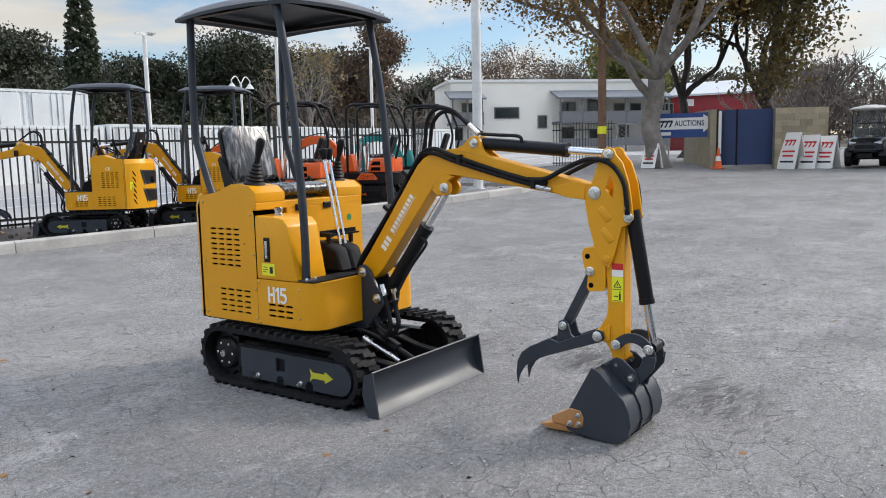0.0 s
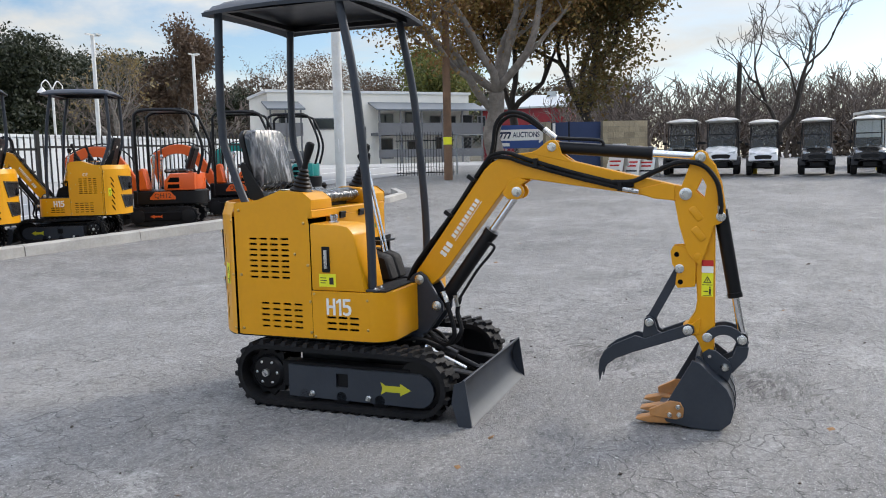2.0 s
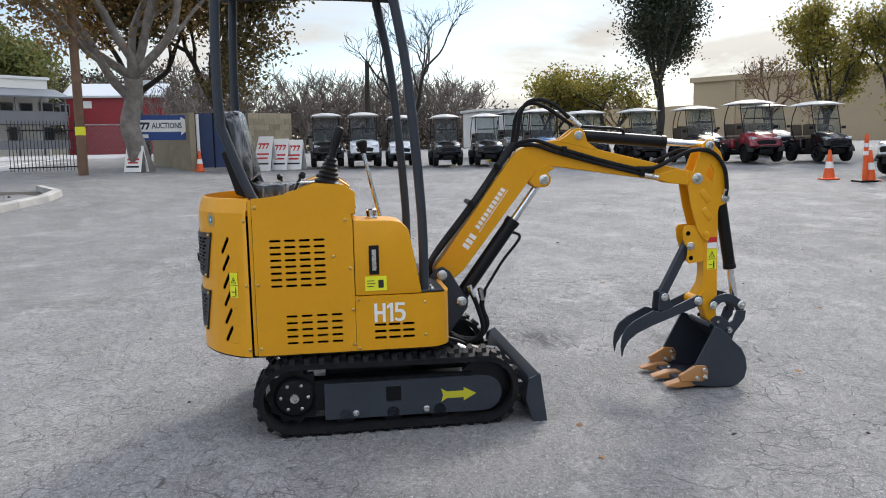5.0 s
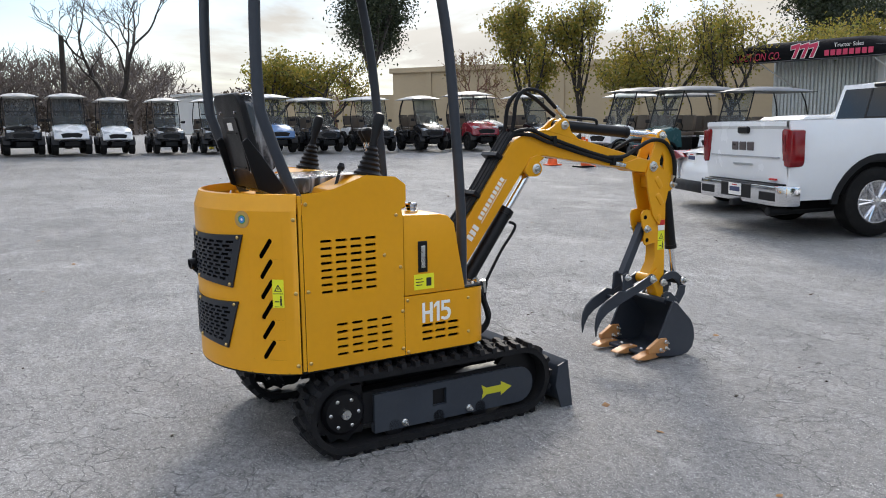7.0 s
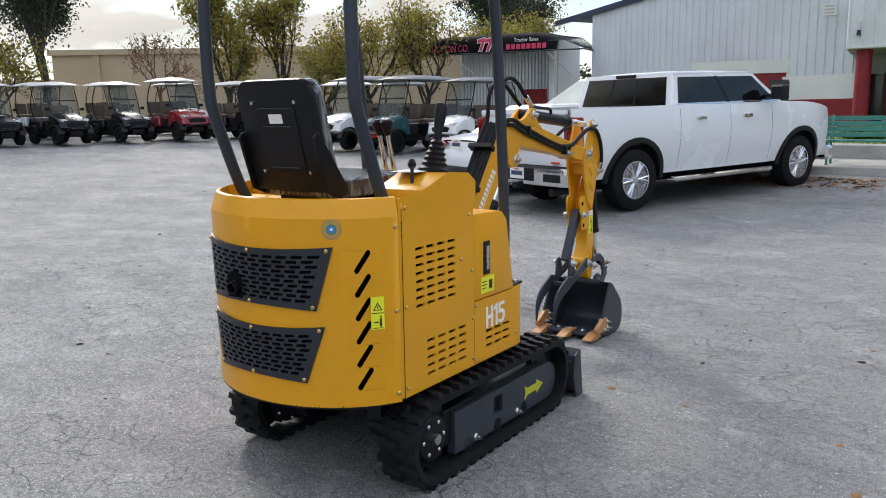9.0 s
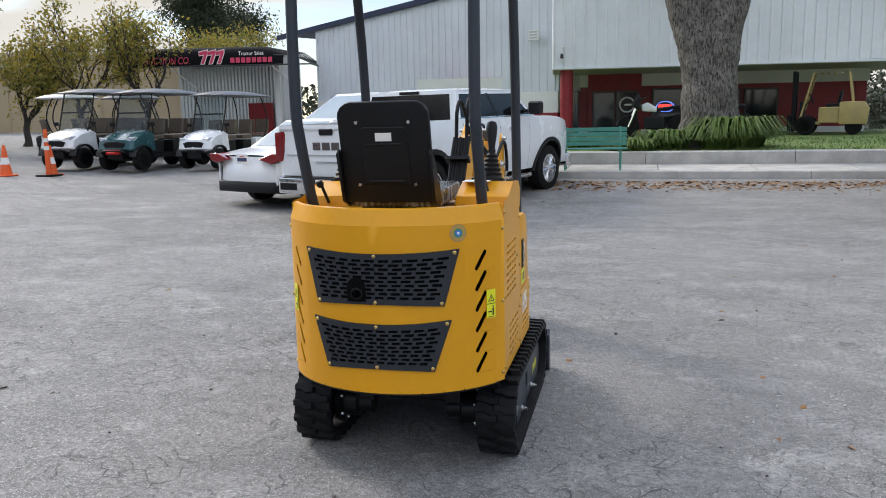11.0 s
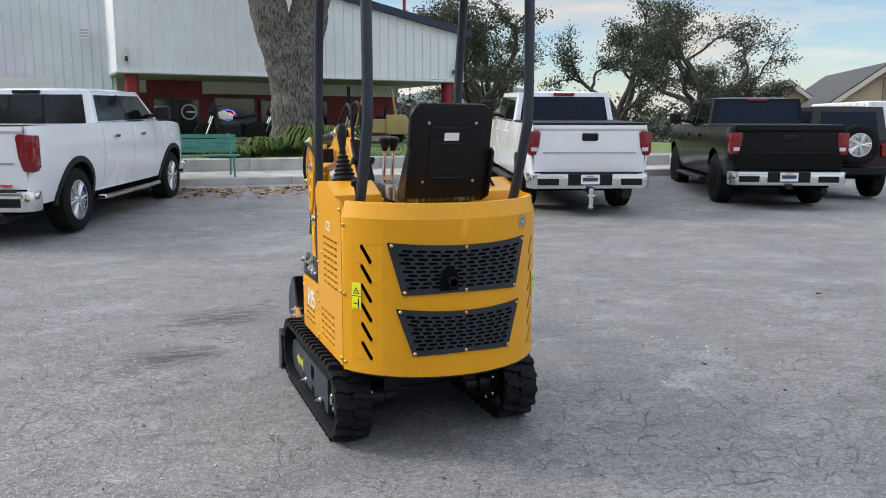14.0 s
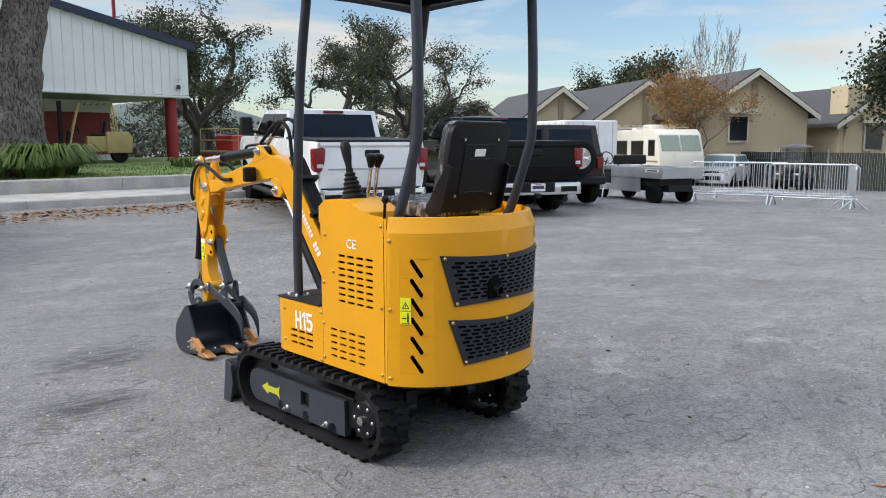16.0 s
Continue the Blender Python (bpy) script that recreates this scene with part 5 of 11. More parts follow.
    for sg in (-1, 1):
        s = Shape()
        lo, hi = sorted((C + sg * 0.048, C + sg * 0.062))
        s.prism(left, lo, hi).prism(right, lo, hi)
        part("arm_side_plate", s, YELLOW, arm, "yellow arm side plate", bevel=0.002)
        s = Shape()
        f0 = C + sg * 0.062
        for (y, z), ln in (((1.905, 1.055), 0.062), ((1.918, 0.955), 0.062)):
            st = [(-ln + 0.015 * math.cos(radians(q)) * -1, 0.016 * math.sin(radians(q))) for q in range(-90, 91, 30)][::-1] + [(ln + 0.015 * math.cos(radians(q)), 0.016 * math.sin(radians(q))) for q in range(-90, 91, 30)]
            c_, s_ = math.cos(radians(-52)), math.sin(radians(-52))
            s.cut().prism([(y + 0.55 * (p * c_ - q * s_), z + 0.55 * (p * s_ + q * c_) + 0.004) for p, q in [(p_, q_ * 2.2) for p_, q_ in st]], f0, f0 + sg * 0.006, inset=0.16)
        s.cut().lathe([(0.02, 0), (0.017, 0.005)], (f0, 1.915, 0.845), (sg, 0, 0), n=18)
        part("pressed_mark", s, YELLOW, arm, bevel=0.001)
        m = facing((C + sg * 0.0407, 1.962, 0.70), (0, sg, 0), (0, 0, 1))
        warning_label(arm, m, 0.056, 0.118)
        s = Shape().box(-0.028, 0.028, 0.064, 0.092, -0.0004, 0.0007, m).box(-0.028, 0.028, 0.092, 0.125, -0.0004, 0.0007, m)
        part("sticker", Shape().box(-0.028, 0.028, 0.094, 0.125, -0.0004, 0.0009, m), RED_INK, arm, "red danger sticker field")
        part("sticker", Shape().box(-0.028, 0.028, 0.061, 0.094, -0.0004, 0.0007, m), WHITE_INK, arm, "white sticker field with small print")
    s = Shape()
    s.box(C - 0.046, C + 0.046, 1.86, 1.90, 1.03, 1.10)
    lugp = [(1.905, 0.88), (1.835, 0.898), (1.795, 0.893), (1.782, 0.866), (1.792, 0.800), (1.815, 0.765), (1.808, 0.70), (1.820, 0.680), (1.905, 0.690)]
    for sg in (-1, 1):
        s.cut().prism(lugp, C + sg * 0.045 - 0.006, C + sg * 0.045 + 0.006)
    tb = arc(1.872, 0.468, 0.032, 60, 300, 8) + [(1.93, 0.45), (1.93, 0.53)]
    s.cut().prism(tb, C - 0.050, C + 0.050)
    part("arm_lug", s, YELLOW, arm, bevel=0.002)
    # thin near-black discs paint the shade of the spare pin holes
    s = Shape()
    for sg in (-1, 1):
        for y, z in ((1.813, 0.852), (1.832, 0.712)):
            s.cut().cyl((C + sg * 0.0515, y, z), (C + sg * 0.0525, y, z), 0.013)
    part("lug_hole_shade", s, SHADE_BLACK, arm, "near-black discs painted as the shade of pin holes")
    s = Shape()
    for sg in (-1, 1):
        pin_head(s, (C + sg * 0.062, 1.922, 1.338), sg, 0.026)
        pin_head(s, (C + sg * 0.062, 2.022, 1.045), sg, 0.024)
        pin_head(s, (C + sg * 0.052, 1.827, 0.780), sg, 0.023)
        pin_head(s, (C + sg * 0.068, 1.872, 0.468), sg, 0.025)
        pin_head(s, (C + sg * 0.066, 1.966, 0.437), sg, 0.024)
        pin_head(s, (C + sg * 0.066, 1.980, 0.348), sg, 0.026)
        pin_head(s, (C + sg * 0.076, 2.130, 0.435), sg, 0.024)
        pin_head(s, (C + sg * 0.080, 2.052, 0.294), sg, 0.025)
    part("arm_pin", s, STEEL, arm, "zinc pin ends")
    # bucket cylinder
    a, b = Vector((C, 2.022, 1.045)), Vector((C, 2.130, 0.435))
    d = (b - a).normalized()
    s = Shape().cyl(a - d * 0.03, a + d * 0.40, 0.034, n=20).cyl(a + d * 0.39, a + d * 0.415, 0.037, n=20).cyl(b - Vector((0.045, 0, 0)), b + Vector((0.045, 0, 0)), 0.028)
    cyl = part("bucket_cylinder", s, BLACK, ex, "black bucket cylinder")
    s = Shape().cyl(a + d * 0.41, b, 0.019, n=16)
    part("cylinder_rod", s, CHROME, cyl, "chrome piston rod")
    # links
    for sg in (-1, 1):
        s = Shape()
        outer = arc(2.045, 0.385, 0.115, 150, -5, 10)
        inner = arc(2.045, 0.385, 0.068, -5, 150, 10)
        pts = [(1.944, 0.425)] + outer + [(2.163, 0.43), (2.150, 0.36), (2.085, 0.262), (2.03, 0.27), (2.105, 0.375)] + inner[1:] + [(1.985, 0.455)]
        s.prism(outer + inner, *sorted((C + sg * 0.046, C + sg * 0.060)))
        s.prism([(2.163, 0.40), (2.155, 0.345), (2.088, 0.262), (2.028, 0.27), (2.036, 0.318), (2.085, 0.345), (2.105, 0.40)], *sorted((C + sg * 0.0605, C + sg * 0.074)))
        part("bucket_link", s, SLATE, ex, "curved slate grey bucket link", bevel=0.003)
    # thumb
    for sg in (-1, 1):
        s = Shape()
        pts = [(1.905, 0.455), (1.900, 0.490), (1.872, 0.500), (1.66, 0.412), (1.61, 0.425), (1.50, 0.372), (1.452, 0.335), (1.427, 0.285), (1.420, 0.225), (1.428, 0.165), (1.440, 0.215), (1.468, 0.262), (1.515, 0.298), (1.60, 0.336), (1.885, 0.440)]
        s.prism(pts, *sorted((C + sg * 0.052, C + sg * 0.066)))
        s.prism([(1.645, 0.41), (1.655, 0.515), (1.68, 0.528), (1.705, 0.512), (1.722, 0.455), (1.745, 0.44)], *sorted((C + sg * 0.036, C + sg * 0.050)))
        th = part("thumb_claw", s, SLATE, ex, "curved slate grey thumb claw", bevel=0.003)
        s = Shape()
        pin_head(s, (C + sg * 0.050, 1.680, 0.496), sg, 0.022)
        part("claw_pin", s, STEEL, th, "zinc pin end")
    a, b = Vector((C, 1.680, 0.496)), Vector((C, 1.827, 0.780))
    d = (b - a).normalized()
    q = Vector((0, -d.z, d.y))
    s = Shape()
    s.box(-0.15, 0.19, -0.022, 0.022, -0.024, 0.024, facing((a + b) / 2, d, q))
    s.box(C - 0.045, C + 0.045, 1.60, 1.63, 0.36, 0.385)
    part("thumb_strut", s, SLATE, ex, "slate grey flat thumb strut", bevel=0.003)
    # bucket
    bx0, bx1 = -0.235, 0.175
    shell = [(1.915, 0.345), (1.945, 0.330), (2.00, 0.275), (2.075, 0.215), (2.112, 0.165), (2.124, 0.105), (2.108, 0.050), (2.065, 0.015), (2.00, 0.006), (1.90, 0.014), (1.775, 0.030)]
    s = Shape()
    inner = [(1.923, 0.335), (1.945, 0.318), (1.992, 0.267), (2.065, 0.207), (2.101, 0.160), (2.112, 0.106), (2.098, 0.058), (2.061, 0.027), (2.00, 0.018), (1.90, 0.026), (1.775, 0.042)]
    tuck = lambda p: (p[0] - 0.024 * max(0, min(1, (0.27 - p[1]) / 0.1)) * max(0, (p[0] - 1.88) / 0.24), p[1])
    shell, inner = [tuck(p) for p in shell], [tuck(p) for p in inner]
    n = len(shell)
    v = [(x, p[0], p[1]) for x in (bx0, bx1) for p in shell] + [(x, p[0], p[1]) for x in (bx0, bx1) for p in inner]
    f = []
    for i in range(n - 1):
        f += [(i, i + 1, n + i + 1, n + i), (2 * n + i + 1, 2 * n + i, 3 * n + i, 3 * n + i + 1)]
    for i in (0, n - 1):
        f += [(i, n + i, 3 * n + i, 2 * n + i) if i else (n + i, i, 2 * n + i, 3 * n + i)]
    s.add(v, f)
    buck = part("bucket", s, SLATE, ex, "slate grey digging bucket resting on the ground", smooth=40)
    side_pts = [(1.905, 0.350), (1.945, 0.332), (2.00, 0.277), (2.075, 0.217), (2.112, 0.167), (2.124, 0.105), (2.108, 0.048), (2.065, 0.013), (2.00, 0.004), (1.90, 0.010), (1.785, 0.028), (1.765, 0.060), (1.795, 0.145)]
    side_pts = [tuck(p) for p in side_pts]
    for x in (bx0, bx1):
        s = Shape().prism(side_pts, x - 0.007, x + 0.007)
        part("bucket_side", s, SLATE, buck, bevel=0.002)
    s = Shape()
    for x in (-0.10, 0.04):
        pr = [(p[0] + 0.004, p[1]) for p in shell[2:9]]
        s.add([(x + dx, p[0] + k * 0.010 * (p[0] - 1.98) * 4, p[1] + k * 0.006 * (p[1] - 0.13) * 4) for dx in (-0.012, 0.012) for k in (0, 1) for p in pr],
              [(7 + i, 7 + i + 1, 21 + i + 1, 21 + i) for i in range(6)] + [(i, i + 1, 7 + i + 1, 7 + i) for i in range(6)] + [(21 + i, 22 + i, 15 + i, 14 + i) for i in range(6)])
    part("bucket_band", s, SLATE, buck)
    s = Shape()
    for sg in (-1, 1):
        s.cut().prism([(1.945, 0.33), (1.945, 0.36), (1.975, 0.382), (2.01, 0.375), (2.075, 0.322), (2.088, 0.285), (2.07, 0.222), (1.99, 0.28)], *sorted((C + sg * 0.0755, C + sg * 0.089)))
    s.cyl((bx0 + 0.08, 1.93, 0.335), (bx1 - 0.08, 1.93, 0.335), 0.018)
    part("bucket_ear", s, SLATE, buck, bevel=0.002)
    s = Shape().box(bx0 + 0.007, bx1 - 0.007, 1.725, 1.80, 0.024, 0.044)
    part("cutting_edge", s, SLATE, buck, bevel=0.003)
    for x in (-0.205, -0.03, 0.145):
        s = Shape().prism([(1.80, 0.052), (1.725, 0.056), (1.64, 0.034), (1.63, 0.026), (1.70, 0.014), (1.80, 0.018)], x - 0.032, x + 0.032)
        tooth = part("bucket_tooth", s, COPPER, buck, "bronze painted bucket tooth with worn tip", bevel=0.004)
    for x in (bx0, bx1):
        s = Shape().prism([(1.83, 0.045), (1.865, 0.06), (1.868, 0.105), (1.85, 0.135), (1.80, 0.140), (1.745, 0.108), (1.70, 0.085), (1.705, 0.055)], x - 0.013, x + 0.013)
        sc = part("side_cutter", s, COPPER, buck, "bronze painted side cutter", bevel=0.003)
        s = Shape()
        for dx in (-1, 1):
            for y, z in ((1.84, 0.112), (1.845, 0.072), (1.80, 0.068)):
                pin_head(s, (x + dx * 0.013, y, z), dx, 0.012)
        part("cutter_bolt", s, STEEL, sc)
    s = Shape()
    for x in (-0.20, -0.115, -0.03, 0.055, 0.14):
        bolt(s, (x, 1.775, 0.044), (0, 0, 1), 0.012, 0.012)
    part("edge_bolt", s, STEEL, buck)
    # hoses along the boom
    s = Shape()
    hoses = []
    for k, x in enumerate((0.035, 0.018, 0.001, -0.016, -0.033, -0.05)):
        h = 0.022 + 0.006 * (k % 2)
        hoses.append([(C + x + 0.01, 0.30, 0.60), (C + x + 0.01, 0.36, 0.74), (C + x + 0.01, 0.44 - 0.01, 0.815 + h), (C + x + 0.01, 0.62, 1.055 + h), (C + x + 0.01, 0.78, 1.282 + h), (C + x + 0.01, 0.83, 1.345 + h)])
    for h in hoses:
        s.cut().tube(curve_points(h, 4), 0.010, n=7)
    s.cut().tube(curve_points([(C + 0.03, 0.82, 1.33), (C + 0.03, 0.845, 1.43), (C + 0.03, 0.86, 1.53), (C + 0.03, 0.90, 1.585), (C + 0.03, 0.965, 1.60), (C + 0.03, 1.04, 1.575), (C + 0.03, 1.12, 1.51), (C + 0.03, 1.17, 1.468)]), 0.011)
    s.cut().tube(curve_points([(C - 0.03, 0.82, 1.33), (C - 0.03, 0.835, 1.42), (C - 0.03, 0.85, 1.51), (C - 0.03, 0.89, 1.565), (C - 0.03, 0.95, 1.585), (C - 0.03, 1.03, 1.555), (C - 0.03, 1.11, 1.50), (C - 0.03, 1.17, 1.46)]), 0.011)
    for dz in (0, -0.026):
        s.cut().tube(curve_points([(C + 0.02, 0.79, 1.30), (C + 0.04, 0.83, 1.365 + dz * 0.4), (C + 0.062, 0.93, 1.385 + dz), (C + 0.062, 1.05, 1.345 + dz), (C + 0.062, 1.30, 1.270 + dz * 0.8), (C + 0.062, 1.52, 1.215 + dz * 0.8), (C + 0.062, 1.60, 1.205 + dz)]), 0.011)
    s.cut().tube(curve_points([(C + 0.062, 1.50, 1.222), (C + 0.075, 1.60, 1.225), (C + 0.08, 1.70, 1.27), (C + 0.08, 1.82, 1.315), (C + 0.08, 1.93, 1.30), (C + 0.08, 2.00, 1.22), (C + 0.08, 2.02, 1.12), (C + 0.07, 2.02, 1.06)]), 0.012)
    s.cut().tube(curve_points([(C - 0.062, 1.50, 1.222), (C - 0.075, 1.60, 1.225), (C - 0.08, 1.70, 1.27), (C - 0.08, 1.82, 1.315), (C - 0.08, 1.93, 1.30), (C - 0.08, 2.00, 1.22), (C - 0.08, 2.02, 1.12), (C - 0.07, 2.02, 1.06)]), 0.011)
    part("hydraulic_hose", s, RUBBER, ex, "black hydraulic hose")
    s = Shape()
    for y, z in ((0.60, 1.045), (0.74, 1.24)):
        s.cut().box(-0.07, 0.07, -0.012, 0.012, -0.004, 0.042, facing((C + 0.0, y, z), (1, 0, 0), (0, 0.584, 0.812)))
    for y, z in ((1.09, 1.325), (1.53, 1.198)):
        s.cut().box(C + 0.045, C + 0.080, y - 0.012, y + 0.012, z - 0.022, z + 0.026)
    part("hose_clamp", s, BLACK, ex, "black hose clamps", bevel=0.002)
    s = Shape().cyl((C + 0.062, 1.545, 1.187), (C + 0.062, 1.625, 1.172), 0.012, n=8).cut().cyl((C + 0.03, 1.13, 1.505), (C + 0.03, 1.19, 1.455), 0.015, n=8).cut().cyl((C + 0.075, 2.018, 1.10), (C + 0.06, 2.02, 1.04), 0.014, n=8)
    part("hose_end", s, STEEL, ex, "zinc hose ends")
    # work lamp on the boom's left
    s = Shape().box(C - 0.14, C - 0.06, 1.18, 1.22, 1.22, 1.31)
    wl = part("work_lamp", s, BLACK, ex, "black square work lamp", bevel=0.008)
    s = Shape().box(C - 0.132, C - 0.068, 1.2195, 1.2245, 1.228, 1.302)
    part("lamp_lens", s, CHROME, wl)
    return ex


HERO = excavator()

# ---- the big metal building, kerb wall, lawn ----
SIDING = mat("white_metal_siding", (0.80, 0.815, 0.83), 0.5, var=0.05, scale=0.8, dust=(0.5, 0.5, 0.49), dust_amount=0.25)
SIDING2 = mat("grey_metal_siding", (0.64, 0.67, 0.70), 0.5, var=0.06, scale=0.8, dust=(0.4, 0.4, 0.42), dust_amount=0.25)
NAVY = mat("navy_paint", (0.012, 0.022, 0.06), 0.5, var=0.15, scale=3)
DEEP_RED = mat("deep_red_paint", (0.24, 0.010, 0.016), 0.5, var=0.15, scale=1.6, bump=0.05)
WHITE_WALL = mat("white_plaster", (0.72, 0.715, 0.69), 0.8, var=0.06, scale=1.2, bump=0.1, bscale=50)
SOFFIT = mat("soffit_grey", (0.45, 0.45, 0.44), 0.7, var=0.08, scale=1)
DARK_GLASS = mat("dark_window_glass", (0.02, 0.024, 0.028), 0.06, var=0.2, scale=1.5, coat=0.3)
FRAME_DARK = mat("dark_frame", (0.03, 0.03, 0.032), 0.4, var=0.1)
GREY_METAL = mat("galvanised_metal", (0.48, 0.50, 0.51), 0.4, metal=0.85, var=0.15, scale=12)

UX, UY = 0.993, 0.118
def bpt(s, w, z):
    """A point of the building: s along its front, w behind it."""
    return (-1.73 + UX * s - UY * w, 20.25 + UY * s + UX * w, z + 0.42 * min(1, max(0, (z - 0.6) / 1.4)))
def bbox(shape, s0, s1, w0, w1, z0, z1):
    v = [bpt(s, w, z) for z in (z0, z1) for w in (w0, w1) for s in (s0, s1)]
    return shape.add(v, [(0, 2, 3, 1), (4, 5, 7, 6), (0, 1, 5, 4), (2, 6, 7, 3), (0, 4, 6, 2), (1, 3, 7, 5)])

hall = thing("metal_building", "long white metal building with red columns and an overhanging front", "building", kind="structure")
FB = 0.62
# overhanging front: core wall and ribs, sloping roof line
def roof_z(s):
    return 4.08 + 0.2 * (11.03 - s) * 0.98
sh = Shape()
v = [bpt(0, 0.03, 2.47), bpt(11.03, 0.03, 2.52), bpt(11.03, 0.03, roof_z(11.03)), bpt(0, 0.03, roof_z(0)),
     bpt(0, 9, 2.47), bpt(11.03, 9, 2.52), bpt(11.03, 9, roof_z(11.03)), bpt(0, 9, roof_z(0))]
sh.add(v, [(0, 1, 2, 3), (5, 4, 7, 6), (4, 0, 3, 7), (1, 5, 6, 2), (3, 2, 6, 7)])
front = part("front_wall", sh, SIDING, hall, "white ribbed metal siding")
for i in range(37):
    s = 0.03 + i * 0.305
    if s > 11.0:
        break
    sh = Shape()
    v = []
    for w, hw in ((0.03, 0.032), (-0.005, 0.016)):
        for sg in (-1, 1):
            v += [bpt(s + sg * hw, w, 2.48), bpt(s + sg * hw, w, roof_z(s) - 0.02)]
    sh.add(v, [(4, 6, 7, 5), (0, 4, 5, 1), (6, 2, 3, 7)])
    part("siding_rib", sh, SIDING, front, smooth=0)
sh = Shape()
v = [bpt(-0.1, -0.14, roof_z(-0.1) - 0.10), bpt(11.25, -0.14, roof_z(11.25) - 0.10), bpt(11.25, -0.14, roof_z(11.25) + 0.12), bpt(-0.1, -0.14, roof_z(-0.1) + 0.12),
     bpt(-0.1, 9, roof_z(-0.1) - 0.10), bpt(11.25, 9, roof_z(11.25) - 0.10), bpt(11.25, 9, roof_z(11.25) + 0.12), bpt(-0.1, 9, roof_z(-0.1) + 0.12)]
sh.add(v, [(0, 1, 2, 3), (5, 4, 7, 6), (4, 0, 3, 7), (1, 5, 6, 2), (3, 2, 6, 7), (1, 0, 4, 5)])
part("roof_edge", sh, NAVY, hall, "navy roof trim")
sh = bbox(Shape(), 0, 11.03, -0.02, 0.09, 2.44, 2.50)
part("front_trim", sh, SIDING, hall)
sh = bbox(Shape(), 0.02, 11.0, 0.09, 7.4, 2.42, 2.465)
part("soffit", sh, SOFFIT, hall, "pale soffit under the overhang")
for s in (0.42, 10.55):
    sh = Shape().cyl(bpt(s, 0.35, 0.4), bpt(s, 0.35, 2.47), 0.19, n=24)
    part("column", sh, DEEP_RED, hall, "round deep red column")
# recessed shop front
W0 = 3.4
sh = bbox(Shape(), -4.5, 10.0, W0, W0 + 0.25, FB - 0.4, 2.43)
shop = part("shop_wall", sh, DEEP_RED, hall, "deep red recessed wall")
sh = bbox(Shape(), -4.6, 10.1, W0 - 0.06, W0 + 0.01, 2.02, 2.425)
part("wall_band", sh, WHITE_WALL, shop, "white upper wall band")
sh = bbox(Shape(), 1.2, 2.95, W0 - 0.10, W0 + 0.01, FB, 2.42)
part("door_panel", sh, DEEP_RED, shop)
sh = bbox(Shape(), -4.6, 10.05, W0 - 0.04, W0 + 0.02, FB - 0.4, FB + 0.30)
part("wall_base", sh, WHITE_WALL, shop, "white wall base")
for s0, s1, z0, z1 in ((-4.2, -2.5, 1.05, 1.85), (-2.2, -0.6, 1.05, 1.85), (0.05, 0.9, 0.66, 1.95), (1.35, 2.1, 0.64, 1.9), (2.12, 2.85, 0.64, 1.9), (3.3, 4.7, 0.9, 1.95), (4.85, 6.1, 0.9, 1.9), (6.25, 7.3, 0.9, 1.9)):
    sh = bbox(Shape(), s0, s1, W0 - 0.125, W0 - 0.055, z0, z1)
    wn = part("window", sh, FRAME_DARK, shop, "dark framed shop window")
    sh = bbox(Shape(), s0 + 0.05, s1 - 0.05, W0 - 0.14, W0 - 0.12, z0 + 0.05, z1 - 0.05)
    part("window_pane", sh, DARK_GLASS, wn, "dark reflecting glass")
sh = bbox(Shape(), 9.7, 10.05, W0 - 0.02, 9, FB - 0.4, 2.43)
part("end_wall", sh, DEEP_RED, hall)
NEON_RED, NEON_BLUE = lit("neon_red", (1.0, 0.06, 0.05), 2.2), lit("neon_blue", (0.15, 0.25, 1.0), 2.0)
sg = thing("open_sign", "oval red neon shop sign behind a window", "sign", Matrix.Translation(bpt(3.72, W0 - 0.17, 1.48)) @ pose(0, 0, 0, 0, 0, math.degrees(math.atan2(UY, UX))))
sh = Shape()
for k in range(28):
    a = 2 * math.pi * k / 28
    sh.cut().lathe([(0.014, -0.01), (0.014, 0.01)], (0.28 * math.cos(a), 0, 0.17 * math.sin(a)), (0, 1, 0), n=6)
part("neon_ring", sh, NEON_BLUE, sg, "ring of blue neon dots")
words("neon_letters", "OPEN", 0.2, NEON_RED, sg, facing((0, -0.02, 0), (1, 0, 0), (0, 0, 1)), "red glowing letters", thick=0.01, squeeze=0.85)
sh = Shape().prism([(0.25 * math.cos(a * 0.3), 0.14 * math.sin(a * 0.3)) for a in range(21)], 0.0, 0.02, "y")
part("sign_back", sh, BLACK, sg)
rs = thing("round_sign", "round pale logo plate on the shop window", "sign", Matrix.Translation(bpt(2.48, W0 - 0.16, 1.55)))
part("plate", Shape().lathe([(0.26, 0), (0.26, 0.015)], (0, 0, 0), (UY, -UX, 0), n=32), GREY_METAL, rs, "round grey plate")
part("plate_core", Shape().lathe([(0.21, 0), (0.21, 0.02)], (0, 0, 0), (UY, -UX, 0), n=32), DARK_GLASS, rs)
part("plate_bar", Shape().box(-0.2, 0.2, -0.03, -0.02, -0.03, 0.03), WHITE_INK, rs)
for s, z in ((10.62, 2.95), (0.28, 3.0)):
    cm = thing("security_camera", "small security camera and lamp on the siding", "security camera", Matrix.Translation(bpt(s, -0.01, z)))
    part("body", Shape().cyl((0, -0.02, 0.10), (0.05, -0.16, 0.06), 0.035), WHITE_WALL, cm, "white camera body")
    part("lamp", Shape().prism([(-0.05, -0.25), (0.05, -0.25), (0.035, -0.12), (-0.035, -0.12)], -0.12, 0.0, "y"), FRAME_DARK, cm, "dark wall lamp")
ac = thing("wall_vent", "pale louvred vent box on the grey siding", "vent", Matrix.Translation((-2.6, 22.62, 4.1)))
